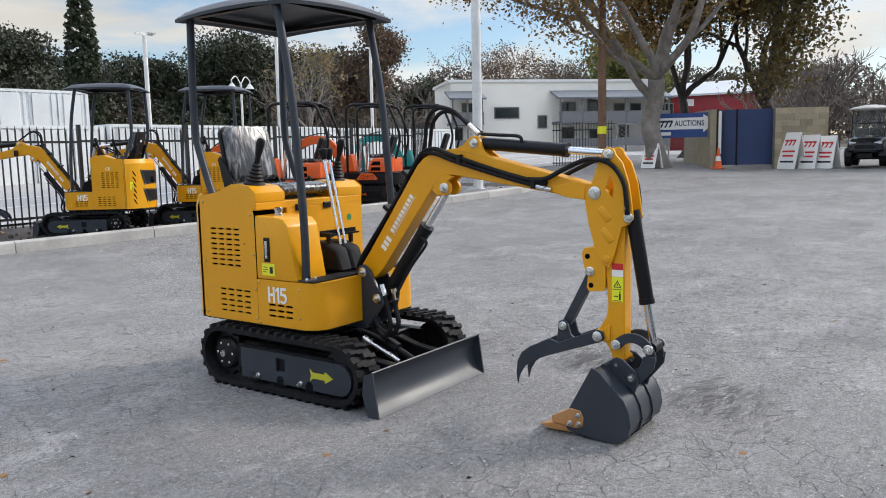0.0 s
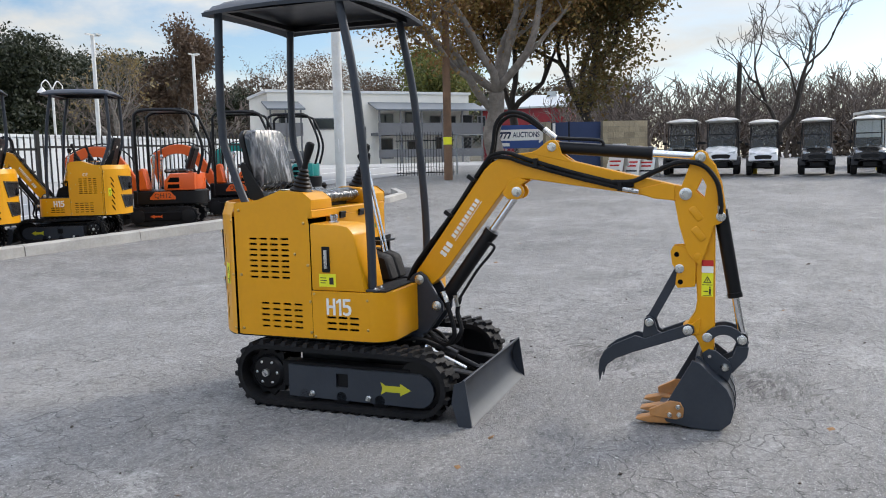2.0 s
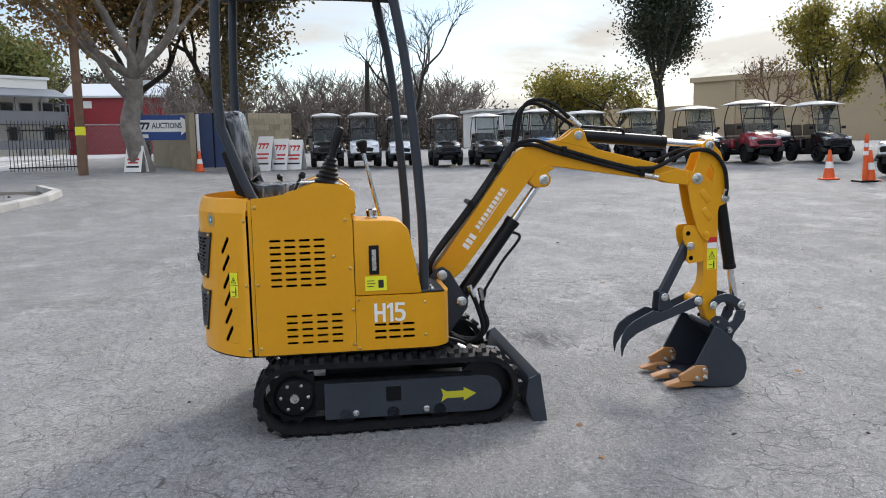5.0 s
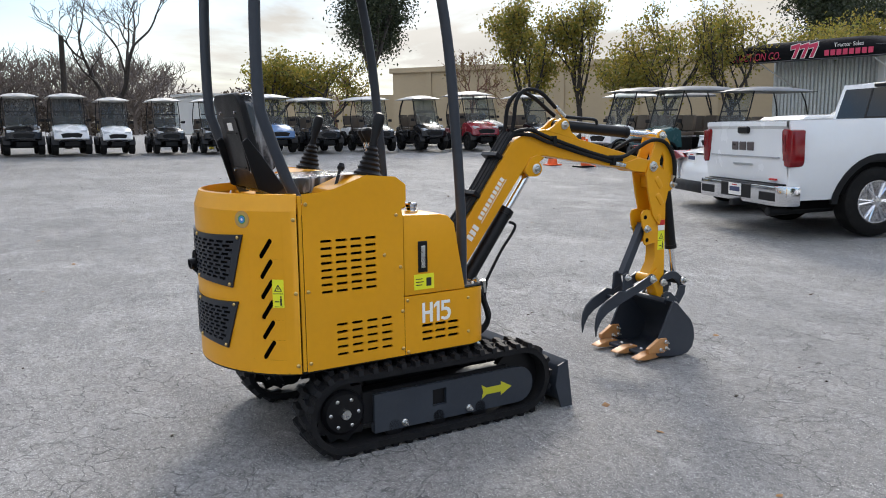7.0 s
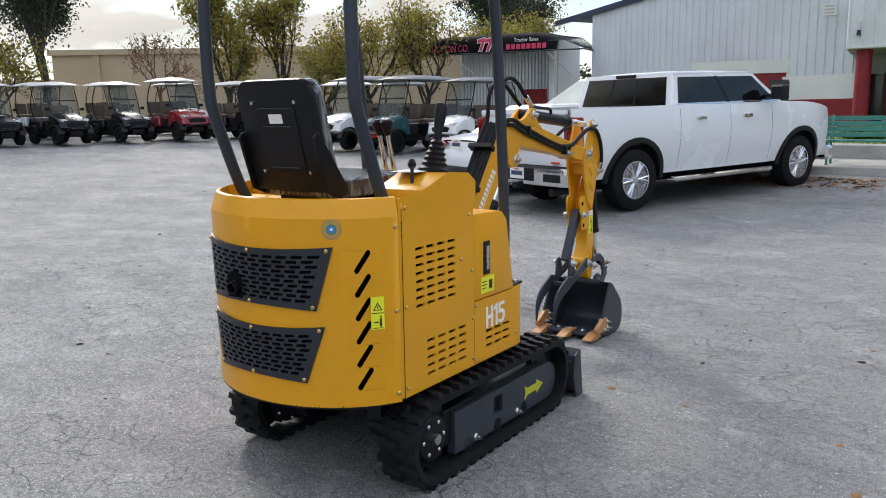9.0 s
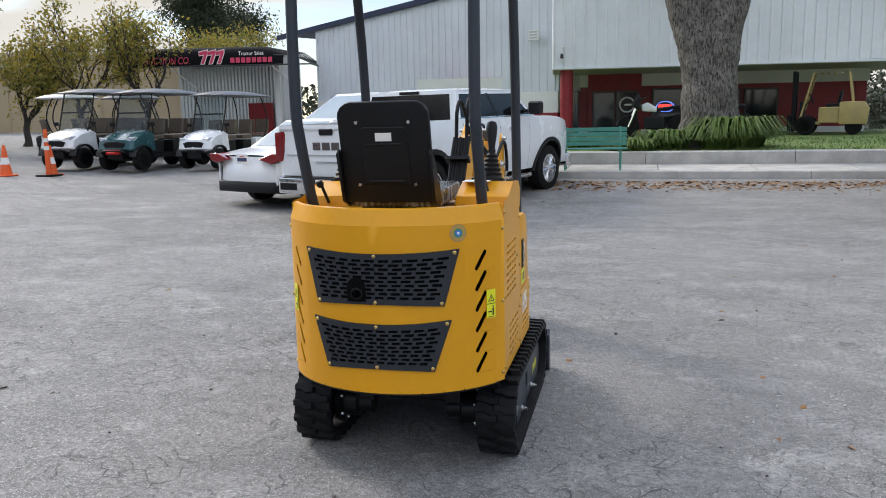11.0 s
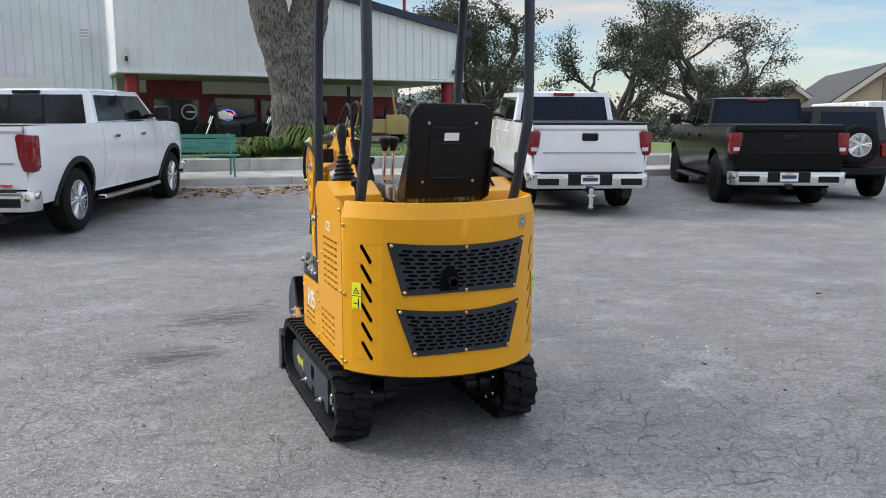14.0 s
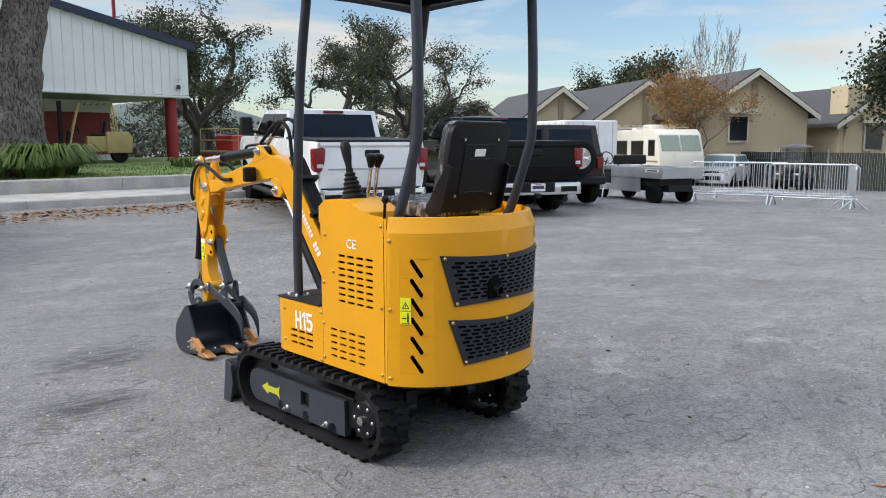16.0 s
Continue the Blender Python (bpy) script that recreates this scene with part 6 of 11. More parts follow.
part("case", Shape().box(-0.16, 0.16, -0.16, 0.0, -0.16, 0.16), WHITE_WALL, ac)
for k in range(3):
    part("louvre", Shape().box(-0.13, 0.13, -0.175, -0.158, -0.11 + 0.09 * k, -0.06 + 0.09 * k), SOFFIT, ac)
# set-back gable wall
A0, A1 = Vector((-1.78, 22.45)), Vector((-12.2, 27.25))
def apt(t, off, z):
    d = (A1 - A0).normalized()
    n = Vector((-d.y, d.x))
    n = n if n.y < 0 else -n
    p = A0 + (A1 - A0) * t + n * off
    return (p.x, p.y, z)
def gable_z(t):
    return 6.15 - 0.95 * t
sh = Shape()
ts = [0, 0.225, 0.45, 0.725, 1.0]
v = [apt(t, 0, 2.3) for t in ts] + [apt(t, 0, gable_z(t)) for t in ts] + [apt(t, -8, 2.3) for t in ts] + [apt(t, -8, gable_z(t)) for t in ts]
f = []
for i in range(4):
    f += [(i + 1, i, 5 + i, 6 + i), (10 + i, 11 + i, 16 + i, 15 + i), (6 + i, 5 + i, 15 + i, 16 + i)]
sh.add(v, f + [(4, 9, 19, 14), (0, 10, 15, 5)])
gw = part("gable_wall", sh, SIDING2, hall, "pale blue-grey ribbed siding")
for i in range(38):
    t = (i + 0.5) / 38
    e = 0.02 / 11.5
    v = [apt(t - e * 1.6, 0, 2.3), apt(t + e * 1.6, 0, 2.3), apt(t - e, 0.03, 2.3), apt(t + e, 0.03, 2.3), apt(t - e * 1.6, 0, gable_z(t)), apt(t + e * 1.6, 0, gable_z(t)), apt(t - e, 0.03, gable_z(t)), apt(t + e, 0.03, gable_z(t))]
    part("siding_rib", Shape().add(v, [(3, 2, 6, 7), (2, 0, 4, 6), (1, 3, 7, 5)]), SIDING2, gw, smooth=0)
sh = Shape()
ts = [0, 0.225, 0.45, 0.725, 1.2]
v = [apt(t, 0.12, gable_z(t) - 0.10) for t in ts] + [apt(t, 0.12, gable_z(t) + 0.10) for t in ts] + [apt(t, -8, gable_z(t) + 0.10) for t in ts] + [apt(t, -0.02, gable_z(t) - 0.10) for t in ts]
f = []
for i in range(4):
    f += [(i + 1, i, 5 + i, 6 + i), (6 + i, 5 + i, 10 + i, 11 + i), (i, i + 1, 16 + i, 15 + i)]
sh.add(v, f)
part("roof_edge", sh, NAVY, hall, "navy roof trim")
sh = Shape()
v = [apt(t, o, z) for z in (0.0, 1.62) for o in (0.06, -0.2) for t in (0, 1)]
sh.add(v, [(0, 2, 3, 1), (4, 5, 7, 6), (1, 5, 4, 0), (2, 6, 7, 3)])
part("low_wall", sh, DEEP_RED, hall, "deep red lower wall")
sh = Shape()
v = [apt(t, o, z) for z in (1.62, 2.31) for o in (0.05, -0.2) for t in (0, 1)]
sh.add(v, [(0, 2, 3, 1), (4, 5, 7, 6), (1, 5, 4, 0), (2, 6, 7, 3)])
part("low_wall", sh, WHITE_WALL, hall, "white wall band")
part("mast", Shape().cyl(bpt(10.2, 3.0, 3.9), bpt(10.2, 3.0, 8.4), 0.06), DEEP_RED, hall, "red roof mast")

# sidewalk, kerb wall, lawn: straight runs along x
KY = 12.25
walkway = thing("sidewalk", "grey concrete sidewalk slabs with a front kerb", "sidewalk", kind="structure")
for i in range(13):
    x0 = -8 + 1.85 * i
    z = ground_z(x0 + 1, KY) + 0.13
    part("slab", Shape().prism([(KY + 0.16, z - 0.2), (KY + 0.16, z - 0.01), (KY + 1.75, z + 0.035), (KY + 1.75, z - 0.2)], x0 + 0.006, x0 + 1.844), CONCRETE, walkway, bevel=0.01)
for i in range(10):
    x0 = -8 + 2.4 * i
    z = ground_z(x0 + 1, KY) + 0.135
    part("kerb_stone", Shape().prism([(KY, z - 0.25), (KY + 0.02, z - 0.02), (KY + 0.045, z), (KY + 0.155, z), (KY + 0.155, z - 0.25)], x0 + 0.005, x0 + 2.395), CONCRETE, walkway)
wallk = thing("kerb_wall", "low weathered concrete wall holding the lawn", "low wall", kind="structure")
for i in range(8):
    x0 = -8 + 3.0 * i
    z = ground_z(x0 + 1, KY) + 0.16
    part("wall_block", Shape().prism([(KY + 1.75, z - 0.1), (KY + 1.76, z + 0.25), (KY + 1.80, z + 0.275), (KY + 2.05, z + 0.275), (KY + 2.05, z - 0.1)], x0 + 0.006, x0 + 2.994), CONCRETE, wallk)
sh = Shape()
LZ = ground_z(0, KY) + 0.415
def lawn_z(x, y):
    return LZ + 0.14 * min(1, max(0, (y - KY - 2.1) / 3)) + 0.02 * noise.noise((x, y, 0))
sh.sheet(lambda x, y: (x, y, lawn_z(x, y)), [-9 + i for i in range(26)], [KY + 2.04 + 0.6 * i for i in range(24)])
solid("lawn", sh, LAWN, "short green lawn in front of the building", "lawn", kind="structure", smooth=60)
random.seed(21)
sh = Shape()
for i in range(5200):
    x, y = random.uniform(-7, 11), KY + 2.08 + 3.6 * random.random() ** 1.6
    z, h, a = lawn_z(x, y), random.uniform(0.03, 0.075), random.uniform(0, math.pi)
    dx, dy = 0.012 * math.cos(a), 0.012 * math.sin(a)
    sh.add([(x - dx, y - dy, z), (x + dx, y + dy, z), (x + random.uniform(-0.03, 0.03), y + random.uniform(-0.03, 0.03), z + h)], [(0, 1, 2)])
solid("grass", sh, LAWN, "short blades of green grass", "grass", kind="stuff", smooth=0)

# green benches
BENCH_GREEN = mat("green_bench_paint", (0.05, 0.22, 0.17), 0.5, var=0.2, scale=6, dust=(0.12, 0.2, 0.17), dust_amount=0.4)
def bench():
    b = thing("bench", "green slatted park bench on the sidewalk", "bench", group="green benches")
    for k in range(4):
        part("back_slat", Shape().box(-0.68, 0.68, 0.24 + 0.03 * k, 0.27 + 0.03 * k, 0.48 + 0.095 * k, 0.56 + 0.095 * k), BENCH_GREEN, b, bevel=0.004)
    for k in range(4):
        part("seat_slat", Shape().box(-0.68, 0.68, -0.22 + 0.115 * k, -0.12 + 0.115 * k, 0.41, 0.44), BENCH_GREEN, b, bevel=0.004)
    for x in (-0.55, 0.55):
        part("leg", Shape().tube([(x, -0.25, 0.0), (x, -0.20, 0.25), (x, -0.22, 0.41)], 0.022), BENCH_GREEN, b)
        part("leg", Shape().tube([(x, 0.30, 0.0), (x, 0.21, 0.40), (x, 0.36, 0.86)], 0.022), BENCH_GREEN, b)
    return b
B1 = bench()
B1.matrix_basis = pose(-0.05, 12.75, ground_z(0, KY) + 0.13, 0, 0, 3)
copy_thing(B1, pose(7.2, 13.1, ground_z(7, KY) + 0.13, 0, 0, -60))

# awning with stall behind
aw = thing("awning", "black arched fabric awning with pink and white lettering", "awning")
AWN = mat("black_awning_cloth", (0.006, 0.006, 0.007), 0.85, var=0.3, scale=2, bump=0.3, bscale=12, spec=0.1)
PINK = mat("pink_print", (0.62, 0.05, 0.12), 0.6, var=0.05)
a0, a1 = Vector((-18.9, 24.4, 0)), Vector((-12.9, 25.6, 0))
ad = (a1 - a0).normalized()
an = Vector((ad.y, -ad.x, 0))
an = an if an.y < 0 else -an
def awn(s, o, z):
    p = a0 + ad * s + an * o
    return (p.x, p.y, z)
AL = (a1 - a0).length
sh = Shape()
sect = [(0.0, 3.72), (0.0, 3.92), (-0.05, 4.16), (-0.2, 4.36), (-0.6, 4.48), (-1.6, 4.56), (-2.6, 4.60)]
us = [AL * i / 12 for i in range(13)]
v, f = [], []
def end_drop(s):
    e = min(s, AL - s)
    return 0.0 if e > 1.2 else -0.35 * (1 - e / 1.2) ** 2
for o, z in sect:
    v += [awn(s, o, z + end_drop(s) * (z - 3.72) / 0.9) for s in us]
n = len(us)
for k in range(len(sect) - 1):
    f += [(k * n + i, k * n + i + 1, (k + 1) * n + i + 1, (k + 1) * n + i) for i in range(n - 1)]
sh.add(v, f)
part("awning_cloth", sh, AWN, aw, "black cloth", smooth=60)
for k in range(7):
    o = -0.1 - 0.4 * k
    part("awning_rib", Shape().tube([awn(AL - 0.5, o, 4.1 + 0.06 * k), awn(AL + 0.3, o, 4.1 + 0.04 * k), awn(AL + 1.1, o, 3.75)], 0.02, n=6), FRAME_DARK, aw, "bare dark frame rib")
part("awning_bar", Shape().tube([awn(0, 0.01, 3.72), awn(AL + 1.1, 0.01, 3.72), awn(AL + 1.1, -2.6, 3.72)], 0.03, n=6), FRAME_DARK, aw)
face = lambda s, z: facing(awn(s, 0.03, z), ad, (0, 0, 1))
words("awning_letters", "AUCTION CO.", 0.40, PINK, aw, face(1.45, 3.93), "pink letters with pale edges", squeeze=0.72, shear=0.15)
for k in range(3):
    m = face(2.95 + 0.33 * k, 4.05) @ Matrix.Diagonal((0.8, 0.8, 1, 1))
    part("awning_mark", Shape().prism([(-0.2, 0.26), (0.2, 0.34), (0.2, 0.2), (0.0, -0.3), (-0.14, -0.3), (0.04, 0.14), (-0.2, 0.1)], -0.005, 0.02, "z", m), PINK, aw, "pink sloping sevens")
    part("awning_mark", Shape().prism([(-0.235, 0.29), (0.235, 0.385), (0.235, 0.19), (0.03, -0.335), (-0.19, -0.335), (-0.01, 0.10), (-0.235, 0.06)], -0.008, 0.004, "z", m), WHITE_INK, aw, "white outline")
words("awning_letters", "Tractor Sales", 0.21, WHITE_INK, aw, face(4.85, 4.17), "white letters", squeeze=0.9)
for k in range(8):
    part("brand_bar", Shape().box(-0.08, 0.08, -0.10, 0.10, 0, 0.02, face(4.1 + 0.215 * k, 3.92)), PINK, aw, "pink bar in place of a brand letter")
for s in (1.5, AL - 0.5):
    part("awning_strut", Shape().cyl(awn(s, -0.1, 3.72), awn(s + 0.5, -2.2, 2.8), 0.025, n=6), WHITE_WALL, aw)
stall = thing("metal_shed", "pale corrugated metal shed under the awning", "shed")
sh = Shape()
prof = []
for i in range(61):
    s = 0.9 + i * 0.075
    prof.append(awn(s, -2.55 + (0.04 if i % 2 else 0.0), 0))
k = len(prof)
sh.add([(p[0], p[1], z) for z in (0.3, 4.45) for p in prof], [(i, i + 1, k + i + 1, k + i) for i in range(k - 1)])
part("front_sheet", sh, GREY_METAL, stall, "pale corrugated sheet", smooth=0)
sh = Shape()
v = [awn(s, o, z) for z in (0.3, 4.45) for o in (-2.6, -6) for s in (0.9, 5.4)]
sh.add(v, [(4, 5, 7, 6), (2, 6, 7, 3), (0, 4, 6, 2), (1, 3, 7, 5)])
part("shed_body", sh, SIDING2, stall)
part("shed_post", Shape().box(-0.12, 0.12, -0.12, 0.12, 0.2, 3.9, Matrix.Translation(awn(5.5, -1.5, 0))), WHITE_WALL, stall)
part("shed_door", Shape().box(-0.9, 0.9, -0.04, 0.04, 0.3, 2.3, Matrix.Translation(awn(4.2, -2.45, 0)) @ pose(0, 0, 0, 0, 0, -10)), DEEP_RED, stall, "dark red door")

# ---- fence of black pickets behind the machines ----
IRON = mat("black_iron", (0.012, 0.012, 0.013), 0.5, var=0.2, scale=6)
FENCE = [(4.5, -9.7), (-4.0, -9.6), (-8.0, -9.1), (-12.5, -8.9), (-13.6, -9.3)]
post_mesh = build("fence_post", Shape().box(-0.03, 0.03, -0.03, 0.03, -0.3, 1.72), IRON)
picket_mesh = build("picket", Shape().box(-0.010, 0.010, -0.010, 0.010, 0.05, 1.64).lathe([(0.013, 0), (0.002, 0.06)], (0, 0, 1.64), (0, 0, 1), n=4), IRON)
for (xa, ya), (xb, yb) in zip(FENCE, FENCE[1:]):
    total = math.hypot(xb - xa, yb - ya)
    n = max(1, round(total / 2.4))
    for i in range(n):
        x0, y0 = xa + (xb - xa) * i / n, ya + (yb - ya) * i / n
        x1, y1 = xa + (xb - xa) * (i + 1) / n, ya + (yb - ya) * (i + 1) / n
        z = bed_z(max(-14.5, min(6, x0))) + 0.02
        fp = thing("iron_fence", "black iron picket fence panel behind the soil bed", "fence", Matrix.Translation((x0, y0, z)) @ pose(0, 0, 0, 0, 0, math.degrees(math.atan2(y1 - y0, x1 - x0))), group="black picket fence")
        ln = math.hypot(x1 - x0, y1 - y0)
        ob = new("fence_post", post_mesh)
        ob.parent = fp
        for h in (0.18, 1.42):
            part("rail", Shape().box(0, ln, -0.016, 0.016, h, h + 0.04), IRON, fp)
        k = int(ln / 0.115)
        for q in range(1, k):
            ob = new("picket", picket_mesh)
            ob.parent = fp
            ob.matrix_basis = Matrix.Translation((ln * q / k, 0, 0))

# ---- far left: white containers, light poles ----
CONT = mat("white_container", (0.66, 0.68, 0.68), 0.55, var=0.08, scale=0.7, dust=(0.45, 0.43, 0.4), dust_amount=0.3)
def container(label, length, doors):
    c = thing("shipping_container", label, "container", group="white containers")
    sh = Shape()
    n = int(length / 0.28)
    prof = []
    for i in range(n):
        x = -length / 2 + length * i / n
        w = length / n
        prof += [(x, 0.0), (x + w * 0.35, 0.0), (x + w * 0.5, 0.05), (x + w * 0.85, 0.05)]
    prof.append((length / 2, 0.0))
    k = len(prof)
    sh.add([(p[0], p[1], z) for z in (0.15, 2.5) for p in prof], [(i, i + 1, k + i + 1, k + i) for i in range(k - 1)])
    part("side_sheet", sh, CONT, c, "white corrugated steel", smooth=0)
    part("frame_box", Shape().box(-length / 2 - 0.05, length / 2 + 0.05, 0.06, 2.4, 0.0, 2.6), CONT, c, bevel=0.01)
    for x in (-length / 2, length / 2):
        part("corner_post", Shape().box(x - 0.08, x + 0.08, -0.04, 0.1, 0.0, 2.6), CONT, c)
    for z in (0.0, 2.48):
        part("side_rail", Shape().box(-length / 2, length / 2, -0.03, 0.08, z, z + 0.13), CONT, c)
    for d in range(doors):
        x = -length / 2 + length * (d + 0.5) / doors
        for sgn in (-1, 1):
            dr = part("door_leaf", Shape().box(x + sgn * 0.62 - 0.58, x + sgn * 0.62 + 0.58, -0.06, -0.02, 0.2, 2.42), CONT, c, bevel=0.01)
            part("lock_bar", Shape().cyl((x + sgn * 0.3, -0.08, 0.2), (x + sgn * 0.3, -0.08, 2.4), 0.02, n=6), GREY_METAL, dr)
    return c
c1 = container("white shipping container with double side doors beyond the street", 12.2, 4)
c1.matrix_basis = pose(-9.0, -27.5, 0.15, 0, 0, 178)
copy_thing(c1, pose(-21.6, -26.8, 0.25, 0, 0, 176))
copy_thing(c1, pose(3.6, -27.8, 0.1, 0, 0, 180))
copy_thing(c1, pose(-13.5, -36.5, 2.3, 0, 0, 174))
copy_thing(c1, pose(-1.0, -37.5, 2.3, 0, 0, 174))
copy_thing(c1, pose(-33.6, -27.5, 0.3, 0, 0, 172))
sh = Shape().box(-25, 8, -44, -33.8, -0.2, 2.3)
solid("raised_yard", sh, STREET, "raised paved yard behind the containers", "yard", kind="structure")
POLE = mat("white_pole_paint", (0.68, 0.68, 0.66), 0.5, var=0.1, scale=2, dust=(0.4, 0.38, 0.33), dust_amount=0.5)
def light_pole(x, y, h, r, label="white painted light pole", z=None):
    z = ground_z(x, y) if z is None else z
    p = thing("light_pole", label, "light pole", Matrix.Translation((x, y, z)))
    part("pole", Shape().cyl((0, 0, -0.2), (0, 0, h), r, r * 0.8, n=16), POLE, p, "tapered white pole")
    part("base_plate", Shape().box(-r * 2, r * 2, -r * 2, r * 2, 0.0, 0.04), POLE, p)
    part("junction_box", Shape().box(r * 0.7, r * 0.7 + 0.06, -0.05, 0.05, 1.2, 1.5), POLE, p)
    part("crossbar", Shape().box(-0.35, 0.35, -0.04, 0.04, h, h + 0.06), POLE, p)
    part("lamp_head", Shape().box(-0.42, -0.14, -0.08, 0.08, h + 0.05, h + 0.11), GREY_METAL, p)
    return p
light_pole(-13.35, -7.55, 7.6, 0.13, z=bed_z(-13))
for x, y, h in ((-13.4, -21.4, 5.2), (-21.0, -23.0, 6.0), (-29.0, -24.5, 6.0), (-7.2, -22.0, 4.6)):
    light_pole(x, y, h, 0.09)
lp = thing("lantern_post", "white post with two hanging lantern lamps", "street lamp", Matrix.Translation((-20.2, -24.5, ground_z(-20, -24))))
part("post", Shape().cyl((0, 0, 0), (0, 0, 4.0), 0.05), POLE, lp)
for sgn in (-1, 1):
    part("bracket", Shape().tube(curve_points([(0, 0, 3.9), (sgn * 0.25, 0, 4.25), (sgn * 0.5, 0, 4.1), (sgn * 0.5, 0, 3.95)]), 0.025), POLE, lp)
    part("lamp_shade", Shape().lathe([(0.05, 0.2), (0.12, 0.1), (0.2, 0.0)], (sgn * 0.5, 0, 3.75), (0, 0, 1)), POLE, lp)

# ---- entrance corner: sign, block wall, navy gate, boards, cones ----
BLOCK = mat("tan_block", (0.33, 0.275, 0.185), 0.9, var=0.18, scale=3, bump=0.6, bscale=22, each=0.18)
MORTAR = mat("block_mortar", (0.22, 0.2, 0.16), 0.95, var=0.1)
wallb = thing("block_wall", "tan split-faced block wall of the bin enclosure", "wall", kind="structure")
w0, w1 = Vector((-25.0, -3.2, 0)), Vector((-25.95, -1.75, 0))
wd = (w1 - w0).normalized()
WZ = ground_z(-25.5, -2)
wm = Matrix.Translation((w0.x, w0.y, WZ)) @ pose(0, 0, 0, 0, 0, math.degrees(math.atan2(wd.y, wd.x)))
LW = (w1 - w0).length
part("wall_core", Shape().box(0.01, LW - 0.01, -0.09, 0.09, -0.2, 2.03), MORTAR, wallb, m=wm)
for sgn, nm in ((1, 0), (-1, 1)):
    for r in range(10):
        for c in range(8):
            x0 = c * 0.41 + (0.2 if r % 2 else 0) - 0.2
            xa, xb = max(0, x0), min(LW, x0 + 0.40)
            if xb - xa > 0.05:
                part("block", Shape().box(xa, xb, *sorted((sgn * 0.085, sgn * 0.11)), r * 0.203, r * 0.203 + 0.195), BLOCK, wallb, m=wm)
back = Shape().box(-0.1, 0.1, 0.0, 3.4, -0.2, 2.03)
part("side_wall", Shape().box(-0.1, 0.1, 0.0, 3.4, -0.2, 2.03, Matrix.Translation((LW, 0.1, 0))), BLOCK, wallb, m=wm)
part("side_wall", Shape().box(-0.1, 0.1, 0.0, 3.4, -0.2, 2.03, Matrix.Translation((-2.0, 0.1, 0))), BLOCK, wallb, m=wm)
gate = thing("bin_gate", "navy blue sheet metal double gate of the enclosure", "gate")
GATE = mat("navy_gate_paint", (0.018, 0.035, 0.10), 0.5, var=0.15, scale=2)
g0 = Vector((-24.55, -5.05, ground_z(-24.5, -4.5)))
gm = Matrix.Translation(g0) @ pose(0, 0, 0, 0, 0, 97)
part("gate_leaf", Shape().box(0.05, 0.72, -0.03, 0.03, 0.12, 2.0), GATE, gate, m=gm)
part("gate_leaf", Shape().box(0, 1.25, -0.03, 0.03, 0.12, 2.0, Matrix.Translation((0.74, 0, 0)) @ pose(0, 0, 0, 0, 0, 22)), GATE, gate, m=gm)
part("gate_post", Shape().box(-0.06, 0.04, -0.05, 0.05, 0, 2.05), GATE, gate, m=gm)
part("hinge", Shape().cyl((0.73, -0.02, 0.1), (0.73, -0.02, 2.02), 0.03), BLACK, gate, m=gm)
SIGN_BLUE = mat("sign_blue", (0.02, 0.06, 0.22), 0.45, var=0.06)
sign = thing("auction_sign", "blue direction sign with white lettered arrow on posts", "sign")
s0, s1 = Vector((-23.7, -6.75, 0)), Vector((-24.3, -4.9, 0))
sd = (s1 - s0).normalized()
SZ = ground_z(-24, -6)
sm = facing(((s0.x + s1.x) / 2, (s0.y + s1.y) / 2, SZ + 1.42), sd, (0, 0, 1))
part("sign_board", Shape().box(-1.0, 1.0, -0.42, 0.42, -0.03, 0.0), SIGN_BLUE, sign, "blue board", m=sm)
part("arrow_field", Shape().prism([(-0.97, -0.14), (0.52, -0.14), (0.52, -0.26), (0.93, 0.10), (0.52, 0.36), (0.52, 0.26), (-0.97, 0.26)], 0.001, 0.006, "z"), WHITE_INK, sign, "white arrow field", m=sm)
words("sign_letters", "AUCTIONS", 0.27, NAVY, sign, sm @ Matrix.Translation((0.06, 0.06, 0.008)), "dark letters", squeeze=0.72, bold=0.02)
for k in range(3):
    part("sign_mark", Shape().prism([(-0.08, 0.12), (0.08, 0.12), (0.08, 0.06), (0.0, -0.12), (-0.06, -0.12), (0.02, 0.05), (-0.08, 0.05)], 0.007, 0.011, "z", Matrix.Translation((-0.86 + 0.145 * k, 0.06, 0))), NAVY, sign, "dark sevens", m=sm)
part("number_bar", Shape().box(-0.95, -0.55, -0.34, -0.22, 0.001, 0.006), WHITE_INK, sign, "pale bar in place of a number", m=sm)
for p in (s0, s1):
    part("post", Shape().cyl((p.x, p.y, SZ - 0.1), (p.x, p.y, SZ + 1.9), 0.04), IRON, sign)
part("side_strip", Shape().box(1.02, 1.12, -1.0, 0.45, -0.03, 0.0), WHITE_INK, sign, "narrow white strip", m=sm)
